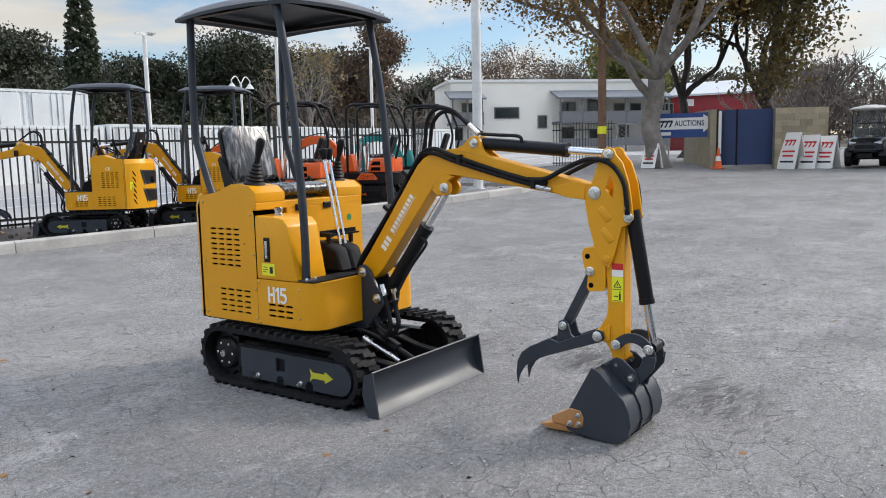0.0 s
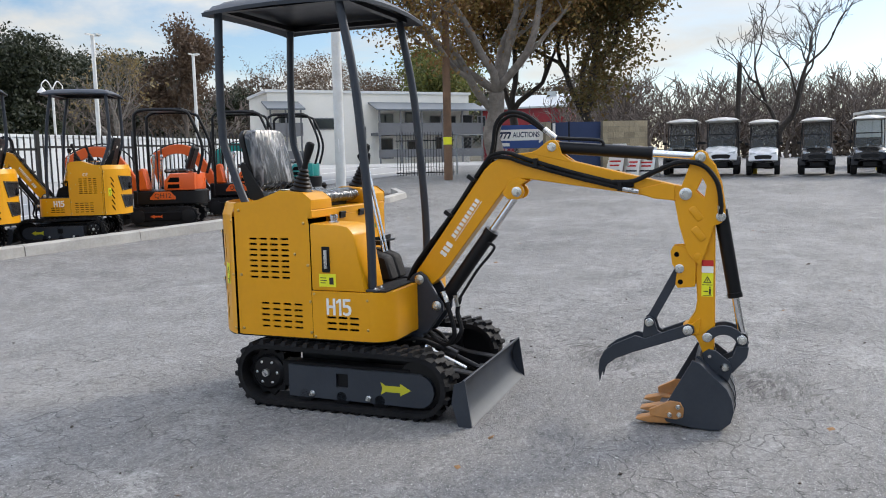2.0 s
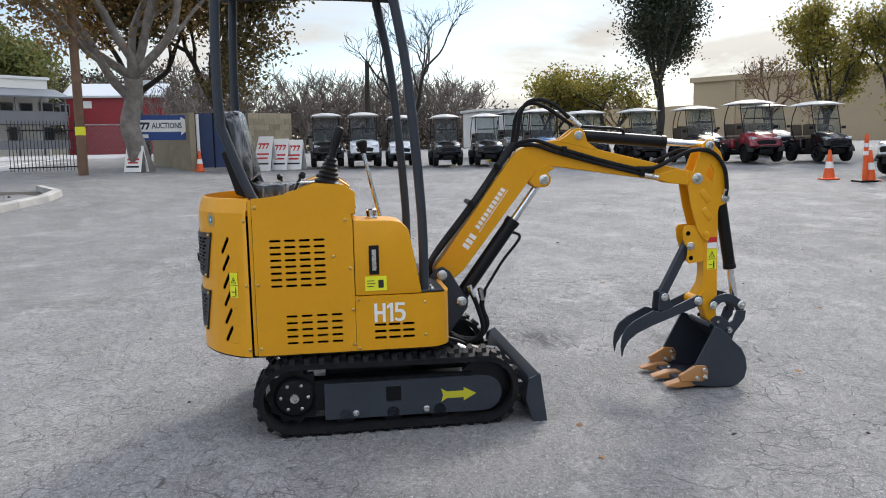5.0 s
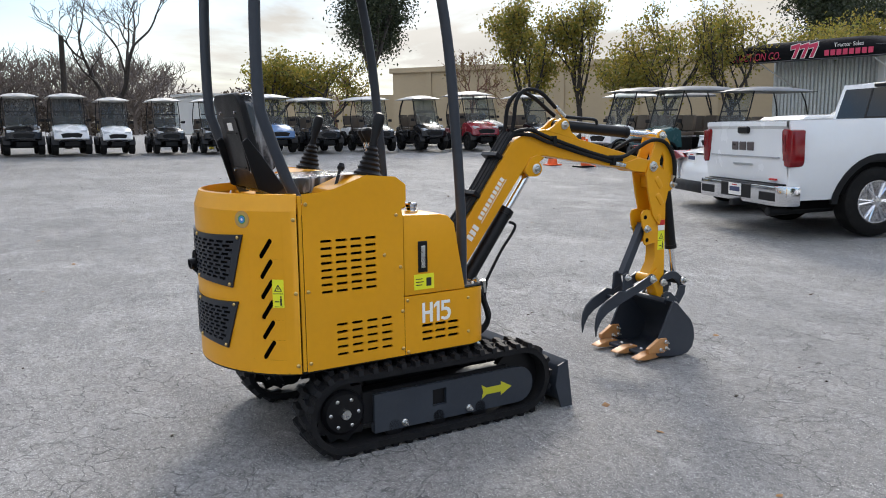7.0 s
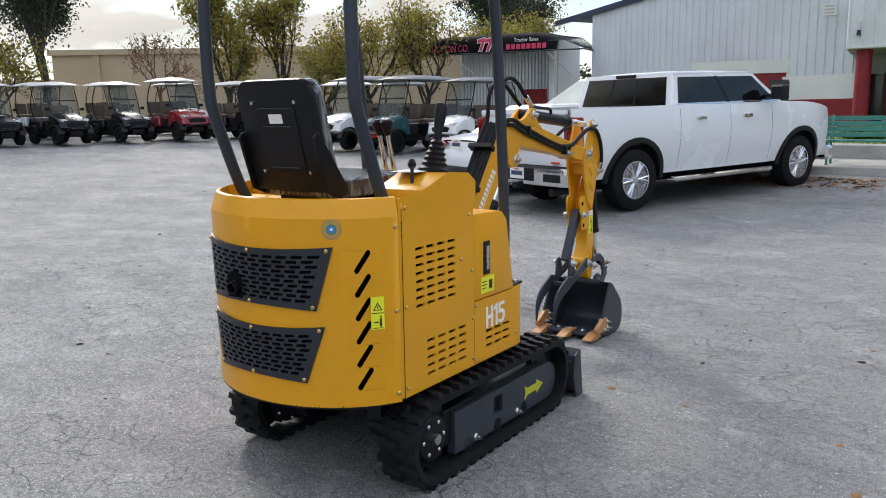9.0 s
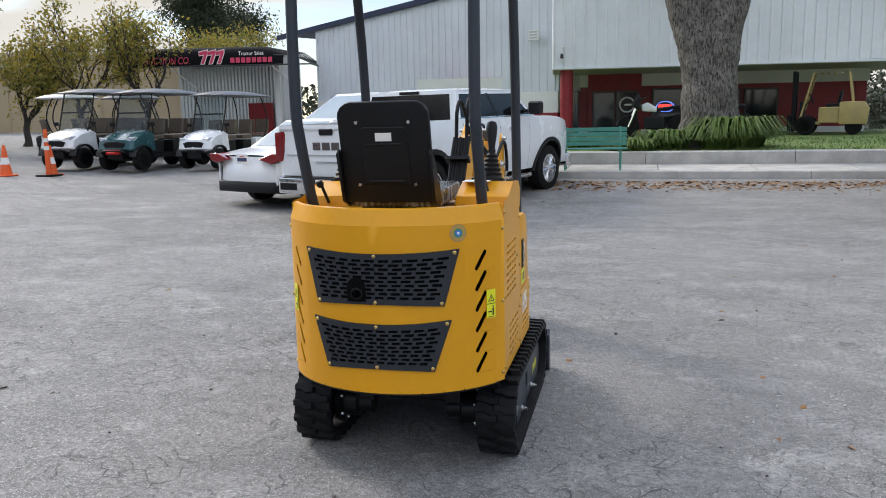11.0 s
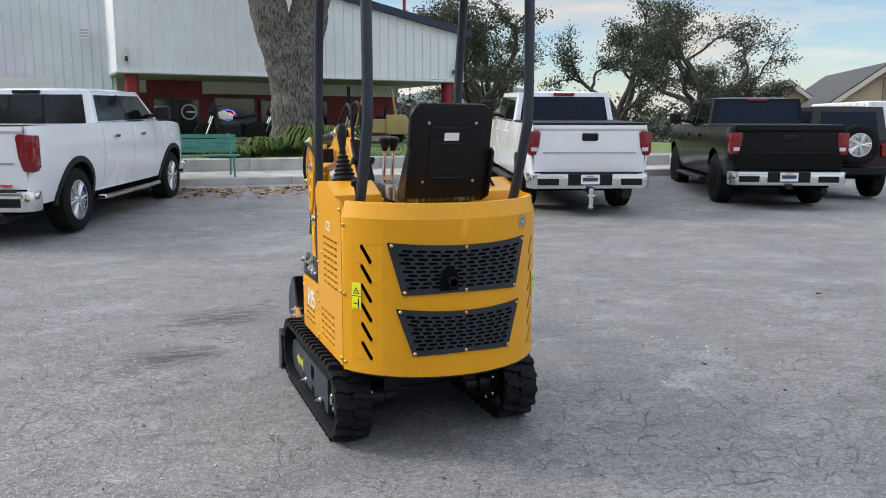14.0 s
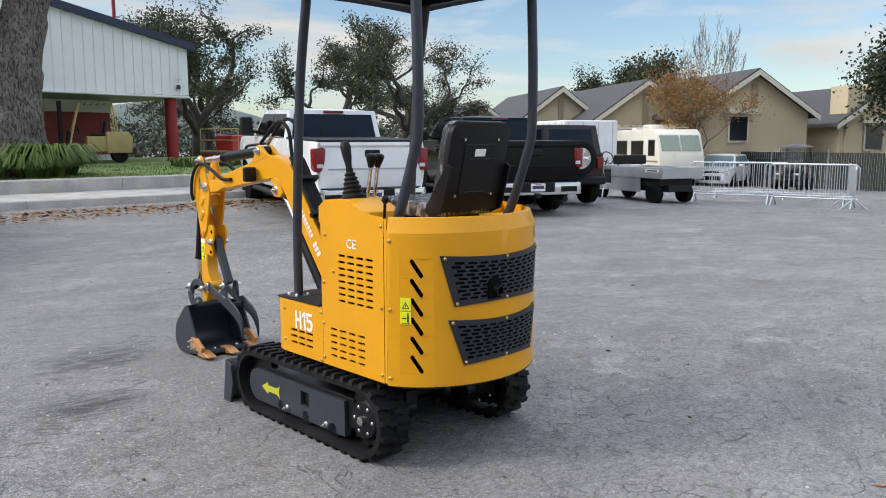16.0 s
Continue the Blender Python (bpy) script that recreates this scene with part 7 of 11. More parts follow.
def board_sign(x, y, rz, w, h, red):
    b = thing("sign_board", "white sandwich board with red print leaning outdoors", "sign", Matrix.Translation((x, y, ground_z(x, y))) @ pose(0, 0, 0, 0, 0, rz), group="sandwich boards")
    t = pose(0, 0, 0, -14, 0, 0)
    part("panel", Shape().box(-w / 2, w / 2, -0.015, 0.015, 0, h), WHITE_INK, b, "white panel", m=t)
    part("panel", Shape().box(-w / 2, w / 2, -0.015, 0.015, 0, h), WHITE_INK, b, "white panel", m=Matrix.Translation((0, h * 0.48, 0)) @ pose(0, 0, 0, 14, 0, 0))
    for k in range(3):
        part("print_mark", Shape().prism([(-0.07, 0.1), (0.07, 0.1), (0.07, 0.05), (0.0, -0.1), (-0.06, -0.1), (0.02, 0.04), (-0.07, 0.04)], -0.021, -0.016, "y", Matrix.Translation((-0.15 + 0.15 * k, 0, h * 0.72))), red, b, "red sevens", m=t)
    for z, q in ((0.48, 0.36), (0.36, 0.3), (0.2, 0.38)):
        part("print_bar", Shape().box(-q * w, q * w, -0.020, -0.016, h * z - 0.03, h * z + 0.03), red if z > 0.3 else BLACK_INK, b, "printed bar", m=t)
    return b
board_sign(-22.2, -6.55, 66, 0.62, 0.85, RED_INK)
board_sign(-24.75, -2.75, 62, 0.7, 1.25, RED_INK)
board_sign(-24.9, -2.15, 66, 0.6, 1.15, RED_INK)
board_sign(-25.0, -1.65, 70, 0.62, 1.1, RED_INK)
ORANGE = mat("cone_orange", (0.75, 0.11, 0.02), 0.55, var=0.12, scale=8)
CONE_WHITE = mat("cone_band", (0.75, 0.75, 0.72), 0.4, var=0.08, scale=8)
def cone(x, y, h=0.71):
    c = thing("traffic_cone", "orange traffic cone with pale bands on asphalt", "traffic cone", Matrix.Translation((x, y, ground_z(x, y))), group="traffic cones")
    part("base", Shape().box(-0.18, 0.18, -0.18, 0.18, 0, 0.035), ORANGE, c, bevel=0.01)
    part("cone_body", Shape().lathe([(0.135, 0.035), (0.03, h)], (0, 0, 0), (0, 0, 1), n=20), ORANGE, c)
    part("band", Shape().lathe([(0.104, h * 0.38), (0.075, h * 0.6)], (0, 0, 0), (0, 0, 1), n=20), CONE_WHITE, c, "pale reflective band")
    return c
for x, y in ((-24.3, -5.0), (-24.0, -4.75), (-13.3, 11.5), (-12.4, 11.9)):
    cone(x, y)
tube = thing("delineator_post", "orange upright delineator post with pale bands", "traffic post", Matrix.Translation((-12.35, 11.75, ground_z(-12.35, 11.75))))
part("base", Shape().box(-0.2, 0.2, -0.2, 0.2, 0, 0.04), BLACK, tube)
part("tube", Shape().lathe([(0.06, 0.03), (0.045, 0.95), (0.05, 1.0), (0.03, 1.08)], (0, 0, 0), (0, 0, 1)), ORANGE, tube)
for z in (0.6, 0.78):
    part("band", Shape().lathe([(0.056, z), (0.054, z + 0.09)], (0, 0, 0), (0, 0, 1)), CONE_WHITE, tube)
BOLLARD = mat("bollard_yellow", (0.62, 0.48, 0.04), 0.5, var=0.15, scale=5)
for x, y in ((-26.2, 2.0), (-27.2, 6.0)):
    bo = thing("bollard", "yellow painted steel bollard behind the carts", "bollard", Matrix.Translation((x, y, ground_z(x, y))), group="yellow bollards")
    part("pipe", Shape().lathe([(0.085, 0), (0.085, 1.0), (0.05, 1.06)], (0, 0, 0), (0, 0, 1)), BOLLARD, bo)
# chain link and iron fence behind the sign
LINK = mat("fence_wire", (0.42, 0.43, 0.43), 0.5, metal=0.7, var=0.1)
cf = thing("chain_link_fence", "grey chain link fence behind the blue sign", "fence")
f0, f1 = Vector((-24.3, -8.6, 0)), Vector((-26.0, -5.2, 0))
fz = ground_z(-25, -7)
fm = facing((f0.x, f0.y, fz), f1 - f0, (0, 0, 1))
fl = (f1 - f0).length
for i in range(3):
    part("post", Shape().cyl((fl * i / 2, 0, 0), (fl * i / 2, 1.5, 0), 0.03), LINK, cf, m=fm)
part("rail", Shape().cyl((0, 1.5, 0), (fl, 1.5, 0), 0.022), LINK, cf, m=fm)
sh = Shape()
for i in range(-10, 26):
    for sgn in (-1, 1):
        x0 = i * 0.15
        x1 = x0 + 1.5
        a, b = (max(0, x0), min(fl, x1))
        if b > a:
            y0, y1 = (a - x0, b - x0) if sgn > 0 else (1.5 - (a - x0), 1.5 - (b - x0))
            sh.cyl((a, y0, 0), (b, y1, 0), 0.004, n=3, caps=False)
part("wire_mesh", sh, LINK, cf, m=fm)
gf = thing("iron_gate", "black iron picket gate beside the tree", "gate")
gm2 = facing((-22.9, -10.5, ground_z(-23, -9)), (-0.55, 1.0, 0), (0, 0, 1))
for h in (0.15, 1.35):
    part("rail", Shape().box(0, 2.2, h, h + 0.04, -0.015, 0.015), IRON, gf, m=gm2)
for i in range(21):
    ob = new("picket", picket_mesh)
    ob.parent = gf
    ob.matrix_basis = gm2 @ Matrix.Translation((0.05 + i * 0.105, 0, 0)) @ pose(0, 0, 0, -90, 0, 0)

# ---- white two-storey building with balconies, red barn ----
CREAM = mat("cream_stucco", (0.80, 0.77, 0.70), 0.85, var=0.05, scale=0.4)
GREY_ROOF = mat("grey_metal_roof", (0.13, 0.145, 0.16), 0.5, var=0.1, scale=0.5)
RAIL_GREY = mat("balcony_grey", (0.16, 0.16, 0.165), 0.6, var=0.1)
lodge = thing("white_building", "cream two-storey flat-roofed building with grey balconies", "building")
lm = facing((-67.0, -36.5, 1.65), Vector((-13.0, 12.5, 0)), (0, 0, 1))
# local: x along the long side to the right, y up, z towards the camera
part("wall", Shape().box(-8.0, 13.6, -2.2, 6.6, -9, 0), CREAM, lodge, m=lm)
part("parapet", Shape().box(-8.2, 13.8, 6.6, 6.85, -9.2, 0.15), WHITE_WALL, lodge, m=lm)
for x0, x1 in ((-8.6, -5.0), (2.2, 14.3)):
    b = part("balcony_roof", Shape().prism([(4.75, 2.6), (5.6, 0.0), (5.75, 0.0), (4.9, 2.75), (4.75, 2.75)], x0, x1, "x"), GREY_ROOF, lodge, "grey metal porch roof", m=lm)
    part("balcony_deck", Shape().box(x0 + 0.2, x1 - 0.2, 2.35, 2.6, 0, 2.4), RAIL_GREY, lodge, m=lm)
    part("balcony_rail", Shape().box(x0 + 0.2, x1 - 0.2, 2.6, 3.55, 2.32, 2.4), RAIL_GREY, lodge, "grey slatted railing", m=lm)
    part("porch_rail", Shape().box(x0 + 0.2, x1 - 0.2, 0.1, 0.9, 2.32, 2.4), RAIL_GREY, lodge, m=lm)
    n = max(2, round((x1 - x0) / 2.6))
    for i in range(n + 1):
        x = x0 + 0.35 + (x1 - x0 - 0.7) * i / n
        part("post", Shape().box(x - 0.07, x + 0.07, -0.5, 4.85, 2.25, 2.4), RAIL_GREY, lodge, m=lm)
for x, y, w, h in ((-7.8, 0.3, 1.0, 1.9), (-6.9, 3.0, 1.2, 1.6), (-3.6, 3.0, 2.6, 1.15), (0.9, 2.0, 1.0, 1.3), (3.4, 3.0, 1.5, 1.6), (3.4, 0.0, 1.4, 2.1), (6.2, 2.9, 1.1, 1.9), (6.4, 0.1, 1.6, 1.7), (9.0, 3.2, 1.2, 1.2), (10.8, 3.2, 1.2, 1.2), (9.6, 0.2, 1.1, 2.0), (12.6, 3.1, 1.4, 1.4), (12.8, 0.2, 1.1, 2.0), (14.6, 3.2, 1.0, 1.2)):
    wn = part("window", Shape().box(x, x + w, y, y + h, 0.01, 0.08), RAIL_GREY, lodge, "dark framed window", m=lm)
    part("window_pane", Shape().box(x + 0.1, x + w - 0.1, y + 0.1, y + h - 0.1, 0.07, 0.1), DARK_GLASS, wn)
barn = thing("red_barn", "dark red barn with a pale metal roof", "barn")
bm_ = facing((-79.2, -26.3, 3.5), Vector((-0.6, 8.3, 0)), (0, 0, 1))
part("wall", Shape().box(0, 9.0, -2.6, 3.3, -8, 0), DEEP_RED, barn, m=bm_)
part("roof", Shape().prism([(0.4, 3.2), (-4.0, 4.7), (-8.4, 3.2), (-8.4, 3.35), (-4.0, 4.9), (0.4, 3.4)], -0.3, 9.4, "x", bm_ @ Matrix(((1, 0, 0, 0), (0, 0, 1, 0), (0, 1, 0, 0), (0, 0, 0, 1)))), GREY_METAL, barn, "pale metal roof")
part("gable", Shape().prism([(-0.05, 3.3), (-4.0, 4.6), (-7.9, 3.3)], 0, 0.05, "x", bm_ @ Matrix(((1, 0, 0, 0), (0, 0, 1, 0), (0, 1, 0, 0), (0, 0, 0, 1)))), DEEP_RED, barn)
part("window", Shape().box(1.5, 2.4, 2.2, 2.9, 0.0, 0.06), WHITE_WALL, barn, "white framed window", m=bm_)
part("cupola", Shape().box(6.5, 7.6, 4.4, 5.2, -4.4, -3.4), GREY_METAL, barn, m=bm_)
# tan low building behind the cart row
TAN = mat("tan_stucco", (0.42, 0.33, 0.21), 0.85, var=0.06, scale=0.4, bump=0.1, bscale=30)
tan = thing("tan_building", "long low tan stucco building behind the trees", "building")
tm = facing((-50.5, 25.5, 0.5), Vector((22.5, 16.0, 0)), (0, 0, 1))
part("wall", Shape().box(0, 30, -1, 4.9, -10, 0), TAN, tan, m=tm)
part("parapet", Shape().box(-0.2, 30.2, 4.9, 5.25, -10, 0.2), TAN, tan, m=tm)
part("wall", Shape().box(-14, 0.0, -1, 3.4, -9, -1), TAN, tan, m=tm)
for x in range(3, 30, 5):
    part("pilaster", Shape().box(x - 0.2, x + 0.2, -1, 4.9, 0, 0.12), TAN, tan, m=tm)
whb = thing("white_trailer", "low white office trailer behind the carts", "trailer", Matrix.Translation((-31.5, 7.6, ground_z(-31, 7.6))) @ pose(0, 0, 0, 0, 0, 100))
part("body", Shape().box(-1.7, 1.7, -1.0, 1.0, 0.4, 2.0), WHITE_WALL, whb, bevel=0.05)
part("roof", Shape().box(-1.8, 1.8, -1.1, 1.1, 2.0, 2.1), WHITE_WALL, whb)
part("window", Shape().box(-1.0, -0.1, 1.0, 1.04, 1.1, 1.7), DARK_GLASS, whb)

# ---- houses on the east side ----
BEIGE = mat("beige_house_paint", (0.50, 0.42, 0.28), 0.85, var=0.06, scale=0.5, bump=0.08, bscale=30)
SHINGLE = mat("dark_shingle", (0.062, 0.061, 0.063), 0.9, var=0.25, scale=3, bump=0.4, bscale=20)
TRIM = mat("cream_trim", (0.62, 0.58, 0.47), 0.7, var=0.05)
VENT_TAN = mat("tan_vent_paint", (0.30, 0.245, 0.16), 0.8, var=0.08)
def house(base, along, wdt, depth, eave, ridge, label, chimney=()):
    """Gable end towards the yard: local x along the gable, y up, z outward."""
    h = thing("house", label, "house", group="beige row houses")
    m = facing(base, along, (0, 0, 1))
    x2 = wdt / 2
    part("gable_wall", Shape().prism([(-x2, -2), (x2, -2), (x2, eave), (0, ridge), (-x2, eave)], -depth, 0, "z"), BEIGE, h, "beige wall", m=m)
    for sg in (-1, 1):
        sl = (ridge - eave) / x2
        o = 0.45
        v = [(sg * (x2 + o), eave - sl * o + 0.03, 0.4), (0, ridge + 0.03, 0.4), (0, ridge + 0.03, -depth - 0.4), (sg * (x2 + o), eave - sl * o + 0.03, -depth - 0.4)]
        v += [(a, b + 0.2, c) for a, b, c in v]
        f = [(0, 1, 2, 3), (7, 6, 5, 4), (0, 4, 5, 1), (1, 5, 6, 2), (2, 6, 7, 3), (3, 7, 4, 0)]
        rf = part("roof", Shape().add(v, f if sg < 0 else [q[::-1] for q in f]), SHINGLE, h, "dark shingle roof slope", m=m, smooth=0)
        part("barge_board", Shape().add([(sg * (x2 + o), eave - sl * o - 0.12, 0.45), (0, ridge - 0.12, 0.45), (0, ridge + 0.16, 0.45), (sg * (x2 + o), eave - sl * o + 0.16, 0.45)], [(0, 1, 2, 3)] if sg < 0 else [(3, 2, 1, 0)]), TRIM, h, "cream barge board", m=m)
    part("gable_vent", Shape().box(-0.16, 0.16, eave + 0.1, ridge - 0.55, 0.0, 0.08), VENT_TAN, h, "louvred gable vent", m=m)
    for x, y, w_, h_ in ((-x2 * 0.27, eave - 1.5, 1.15, 1.4), (x2 * 0.3, 0.2, 1.5, 1.3)):
        wn = part("window", Shape().box(x - w_ / 2, x + w_ / 2, y, y + h_, 0, 0.1), TRIM, h, "cream framed window", m=m)
        part("window_pane", Shape().box(x - w_ / 2 + 0.1, x + w_ / 2 - 0.1, y + 0.1, y + h_ - 0.1, 0.08, 0.12), DARK_GLASS, wn)
        part("window_hood", Shape().box(x - w_ / 2 - 0.2, x + w_ / 2 + 0.2, y + h_ + 0.05, y + h_ + 0.3, 0, 0.5), TRIM, h, m=m)
    for k, cx in enumerate(chimney):
        top = ridge + 0.1 + 0.15 * k
        ch = part("chimney", Shape().box(cx - 0.5, cx + 0.5, -2, top, -1.3, 0.1), BEIGE, h, "beige boxed chimney", m=m, bevel=0.03)
        part("chimney_band", Shape().box(cx - 0.58, cx + 0.58, top - 0.02, top + 0.1, -1.38, 0.18), TRIM, ch, "cream band", m=m)
        part("chimney_cap", Shape().box(cx - 0.4, cx + 0.4, top + 0.1, top + 0.24, -1.1, -0.1).box(cx - 0.46, cx + 0.46, top + 0.24, top + 0.29, -1.16, -0.04), FRAME_DARK, ch, "dark metal cap", m=m)
    return h
east = Vector((0.839, -0.545, 0))
house((37.0, 15.87, -0.9), east, 6.2, 13, 3.75, 5.75, "beige house with a dark shingled gable roof")
house((36.0, 21.6, -0.9), east, 7.2, 12, 3.0, 5.5, "beige house with dark shingle roof behind the motorhome")
house((34.8, 26.6, -0.9), east, 7.0, 12, 2.7, 5.3, "beige house with a low dark shingle roof")
house((43.2, 11.6, -1.0), east, 5.4, 12, 3.4, 5.2, "beige house with two boxed chimneys", (-1.9, -0.35))
house((35.5, 34.0, -1.0), east, 7.0, 12, 2.3, 4.9, "distant beige house with shingled gable")

# dark slatted fence at the east edge
SLAT = mat("dark_green_slat", (0.022, 0.034, 0.034), 0.75, var=0.25, scale=4, each=0.2)
sf = thing("slat_fence", "dark green slatted chain link fence at the yard edge", "fence")
e0, e1 = Vector((36.0, 22.6, 0)), Vector((37.5, 4.0, 0))
n = 170
slat_mesh = build("slat", Shape().box(-0.045, 0.045, -0.008, 0.008, 0, 1.75), SLAT)
ed = (e1 - e0).normalized()
for i in range(n):
    p = e0 + (e1 - e0) * (i / n)
    ob = new("slat", slat_mesh)
    ob.parent = sf
    ob.matrix_basis = Matrix.Translation((p.x, p.y, ground_z(p.x, p.y))) @ pose(0, 0, 0, 0, 0, math.degrees(math.atan2(ed.y, ed.x)) + random.uniform(-6, 6))
for i in range(8):
    p = e0 + (e1 - e0) * (i / 7)
    part("post", Shape().cyl((p.x, p.y, ground_z(p.x, p.y)), (p.x, p.y, ground_z(p.x, p.y) + 1.9), 0.035), GREY_METAL, sf)
# crowd barriers
GALV = mat("barrier_zinc", (0.58, 0.60, 0.62), 0.35, metal=0.8, var=0.12, scale=15)
def barrier(x, y, rz, w=2.1):
    b = thing("crowd_barrier", "galvanised steel crowd control barrier on asphalt", "barrier", Matrix.Translation((x, y, ground_z(x, y))) @ pose(0, 0, 0, 0, 0, rz), group="crowd barriers")
    loop = [(-w / 2, 0, 0.22), (-w / 2, 0, 0.98), (-w / 2 + 0.08, 0, 1.06), (w / 2 - 0.08, 0, 1.06), (w / 2, 0, 0.98), (w / 2, 0, 0.22), (-w / 2, 0, 0.22)]
    part("frame", Shape().tube(loop, 0.02), GALV, b)
    part("rail", Shape().cyl((-w / 2, 0, 0.28), (w / 2, 0, 0.28), 0.016), GALV, b)
    for i in range(1, 17):
        xx = -w / 2 + w * i / 17
        part("bar", Shape().cyl((xx, 0, 0.22), (xx, 0, 1.05), 0.008, n=6), GALV, b)
    for xx in (-w / 2 + 0.12, w / 2 - 0.12):
        part("foot", Shape().tube([(xx, -0.32, 0.0), (xx, -0.04, 0.24), (xx, 0.04, 0.24), (xx, 0.32, 0.0)], 0.018), GALV, b)
    return b
for x, y, rz in ((17.2, 6.85, -72), (17.7, 4.95, -80), (18.9, 5.6, -74), (18.35, 4.25, 24), (19.6, 7.5, -70), (14.9, 10.4, -60), (13.6, 12.4, -55)):
    barrier(x, y, rz)

# ---- vehicles ----
WHITE_CAR = mat("white_car_paint", (0.78, 0.79, 0.80), 0.25, var=0.02, scale=1.5, coat=0.6, dust=(0.55, 0.53, 0.5), dust_amount=0.12)
BLACK_CAR = mat("black_car_paint", (0.004, 0.004, 0.005), 0.2, var=0.1, scale=2, coat=0.0, spec=0.2)
MAROON_CAR = mat("dark_maroon_paint", (0.035, 0.010, 0.013), 0.25, var=0.1, scale=2, coat=0.12, spec=0.3)
CREAM_CAR = mat("cream_rv_paint", (0.66, 0.63, 0.54), 0.35, var=0.06, scale=1.2, coat=0.2, dust=(0.45, 0.42, 0.36), dust_amount=0.25)
SILVER_BED = mat("dull_aluminium", (0.42, 0.43, 0.45), 0.38, metal=0.6, var=0.12, scale=3)
TINT_GLASS = mat("tinted_glass", (0.004, 0.005, 0.006), 0.05, var=0.05, spec=0.4)
GREEN_GLASS = mat("greenish_car_glass", (0.16, 0.21, 0.21), 0.06, var=0.1, scale=1.0, spec=0.8)
TAIL_RED = mat("red_lamp_lens", (0.19, 0.003, 0.006), 0.15, var=0.15, scale=12, coat=0.2)
LAMP_CLEAR = mat("clear_lamp_lens", (0.55, 0.57, 0.6), 0.08, var=0.25, scale=20, coat=0.8)
ALLOY = mat("bright_alloy", (0.72, 0.72, 0.74), 0.22, metal=0.9, var=0.08, scale=12)
DARK_TRIM = mat("grey_black_trim", (0.014, 0.0145, 0.0155), 0.5, var=0.15, scale=6, spec=0.22)
TYRE = mat("worn_tyre", (0.009, 0.009, 0.009), 0.8, var=0.25, scale=9, bump=0.3, bscale=70, dust=(0.05, 0.048, 0.045), dust_amount=0.2, spec=0.15)


def quad(c, u, v, off=0.0):
    """The point (u, v) of the patch with corners c (low left, low right, high right, high left), moved out by off."""
    a, b, d, e = (Vector(q) for q in c)
    n = (b - a).cross(e - a).normalized()
    return a * (1 - u) * (1 - v) + b * u * (1 - v) + d * u * v + e * (1 - u) * v + n * off


def slab(c, u0, u1, v0, v1, off=0.006, thick=0.02, top=None):
    """A thin plate lying on the patch c; top: another span of u along its upper edge."""
    t0, t1 = top or (u0, u1)
    rim = [(u0, v0), (u1, v0), (t1, v1), (t0, v1)]
    v = [quad(c, a, b, off) for a, b in rim] + [quad(c, a, b, off - thick) for a, b in rim]
    return Shape().add(v, [(0, 1, 2, 3), (7, 6, 5, 4), (4, 5, 1, 0), (5, 6, 2, 1), (6, 7, 3, 2), (7, 4, 0, 3)])


def wheel(owner, x, y, r, width, rim_mat, spokes=6, rim_r=0.62, name="wheel"):
    """A wheel at the side x, facing outwards."""
    sd = 1 if x > 0 else -1
    s = Shape().lathe([(r * 0.66, -width / 2), (r * 0.9, -width / 2), (r * 0.985, -width * 0.4), (r, -width * 0.25), (r, width * 0.25), (r * 0.985, width * 0.4),
                       (r * 0.9, width / 2), (r * 0.66, width / 2), (r * rim_r, width * 0.42), (r * rim_r, -width * 0.42), (r * 0.66, -width / 2)], (0, 0, 0), (1, 0, 0), 28)
    w = part("wheel", s, TYRE, owner, "black tyre with " + ("bright alloy" if rim_mat is ALLOY else "dark") + " rim", smooth=40, m=Matrix.Translation((x, y, r)))
    s = Shape().lathe([(r * rim_r, -width * 0.3), (r * rim_r, width * 0.44), (r * rim_r * 0.93, width * 0.45), (r * rim_r * 0.9, width * 0.2), (0.04, width * 0.14)][::-1], (0, 0, 0), (sd, 0, 0), 24)
    part("rim", s, DARK_TRIM if spokes else rim_mat, w, "wheel rim")
    s = Shape()
    for i in range(spokes):
        a = 2 * math.pi * i / spokes
        for da in (-0.13, 0.13):
            p0 = Vector((sd * width * 0.40, math.cos(a) * r * 0.12, math.sin(a) * r * 0.12))
            p1 = Vector((sd * width * 0.42, math.cos(a + da) * r * rim_r * 0.97, math.sin(a + da) * r * rim_r * 0.97))
            s.cyl(p0, p1, r * 0.05, r * 0.038, 6)
    s.lathe([(r * rim_r, width * 0.40), (r * rim_r, width * 0.46), (r * rim_r * 0.93, width * 0.46), (r * rim_r * 0.93, width * 0.40)], (0, 0, 0), (sd, 0, 0), 28)
    s.lathe([(0.0, width * 0.30), (r * 0.17, width * 0.36), (r * 0.15, width * 0.45), (0.0, width * 0.46)], (0, 0, 0), (sd, 0, 0), 14)
    part("spokes", s, rim_mat, w, "spoked wheel face")
    return w


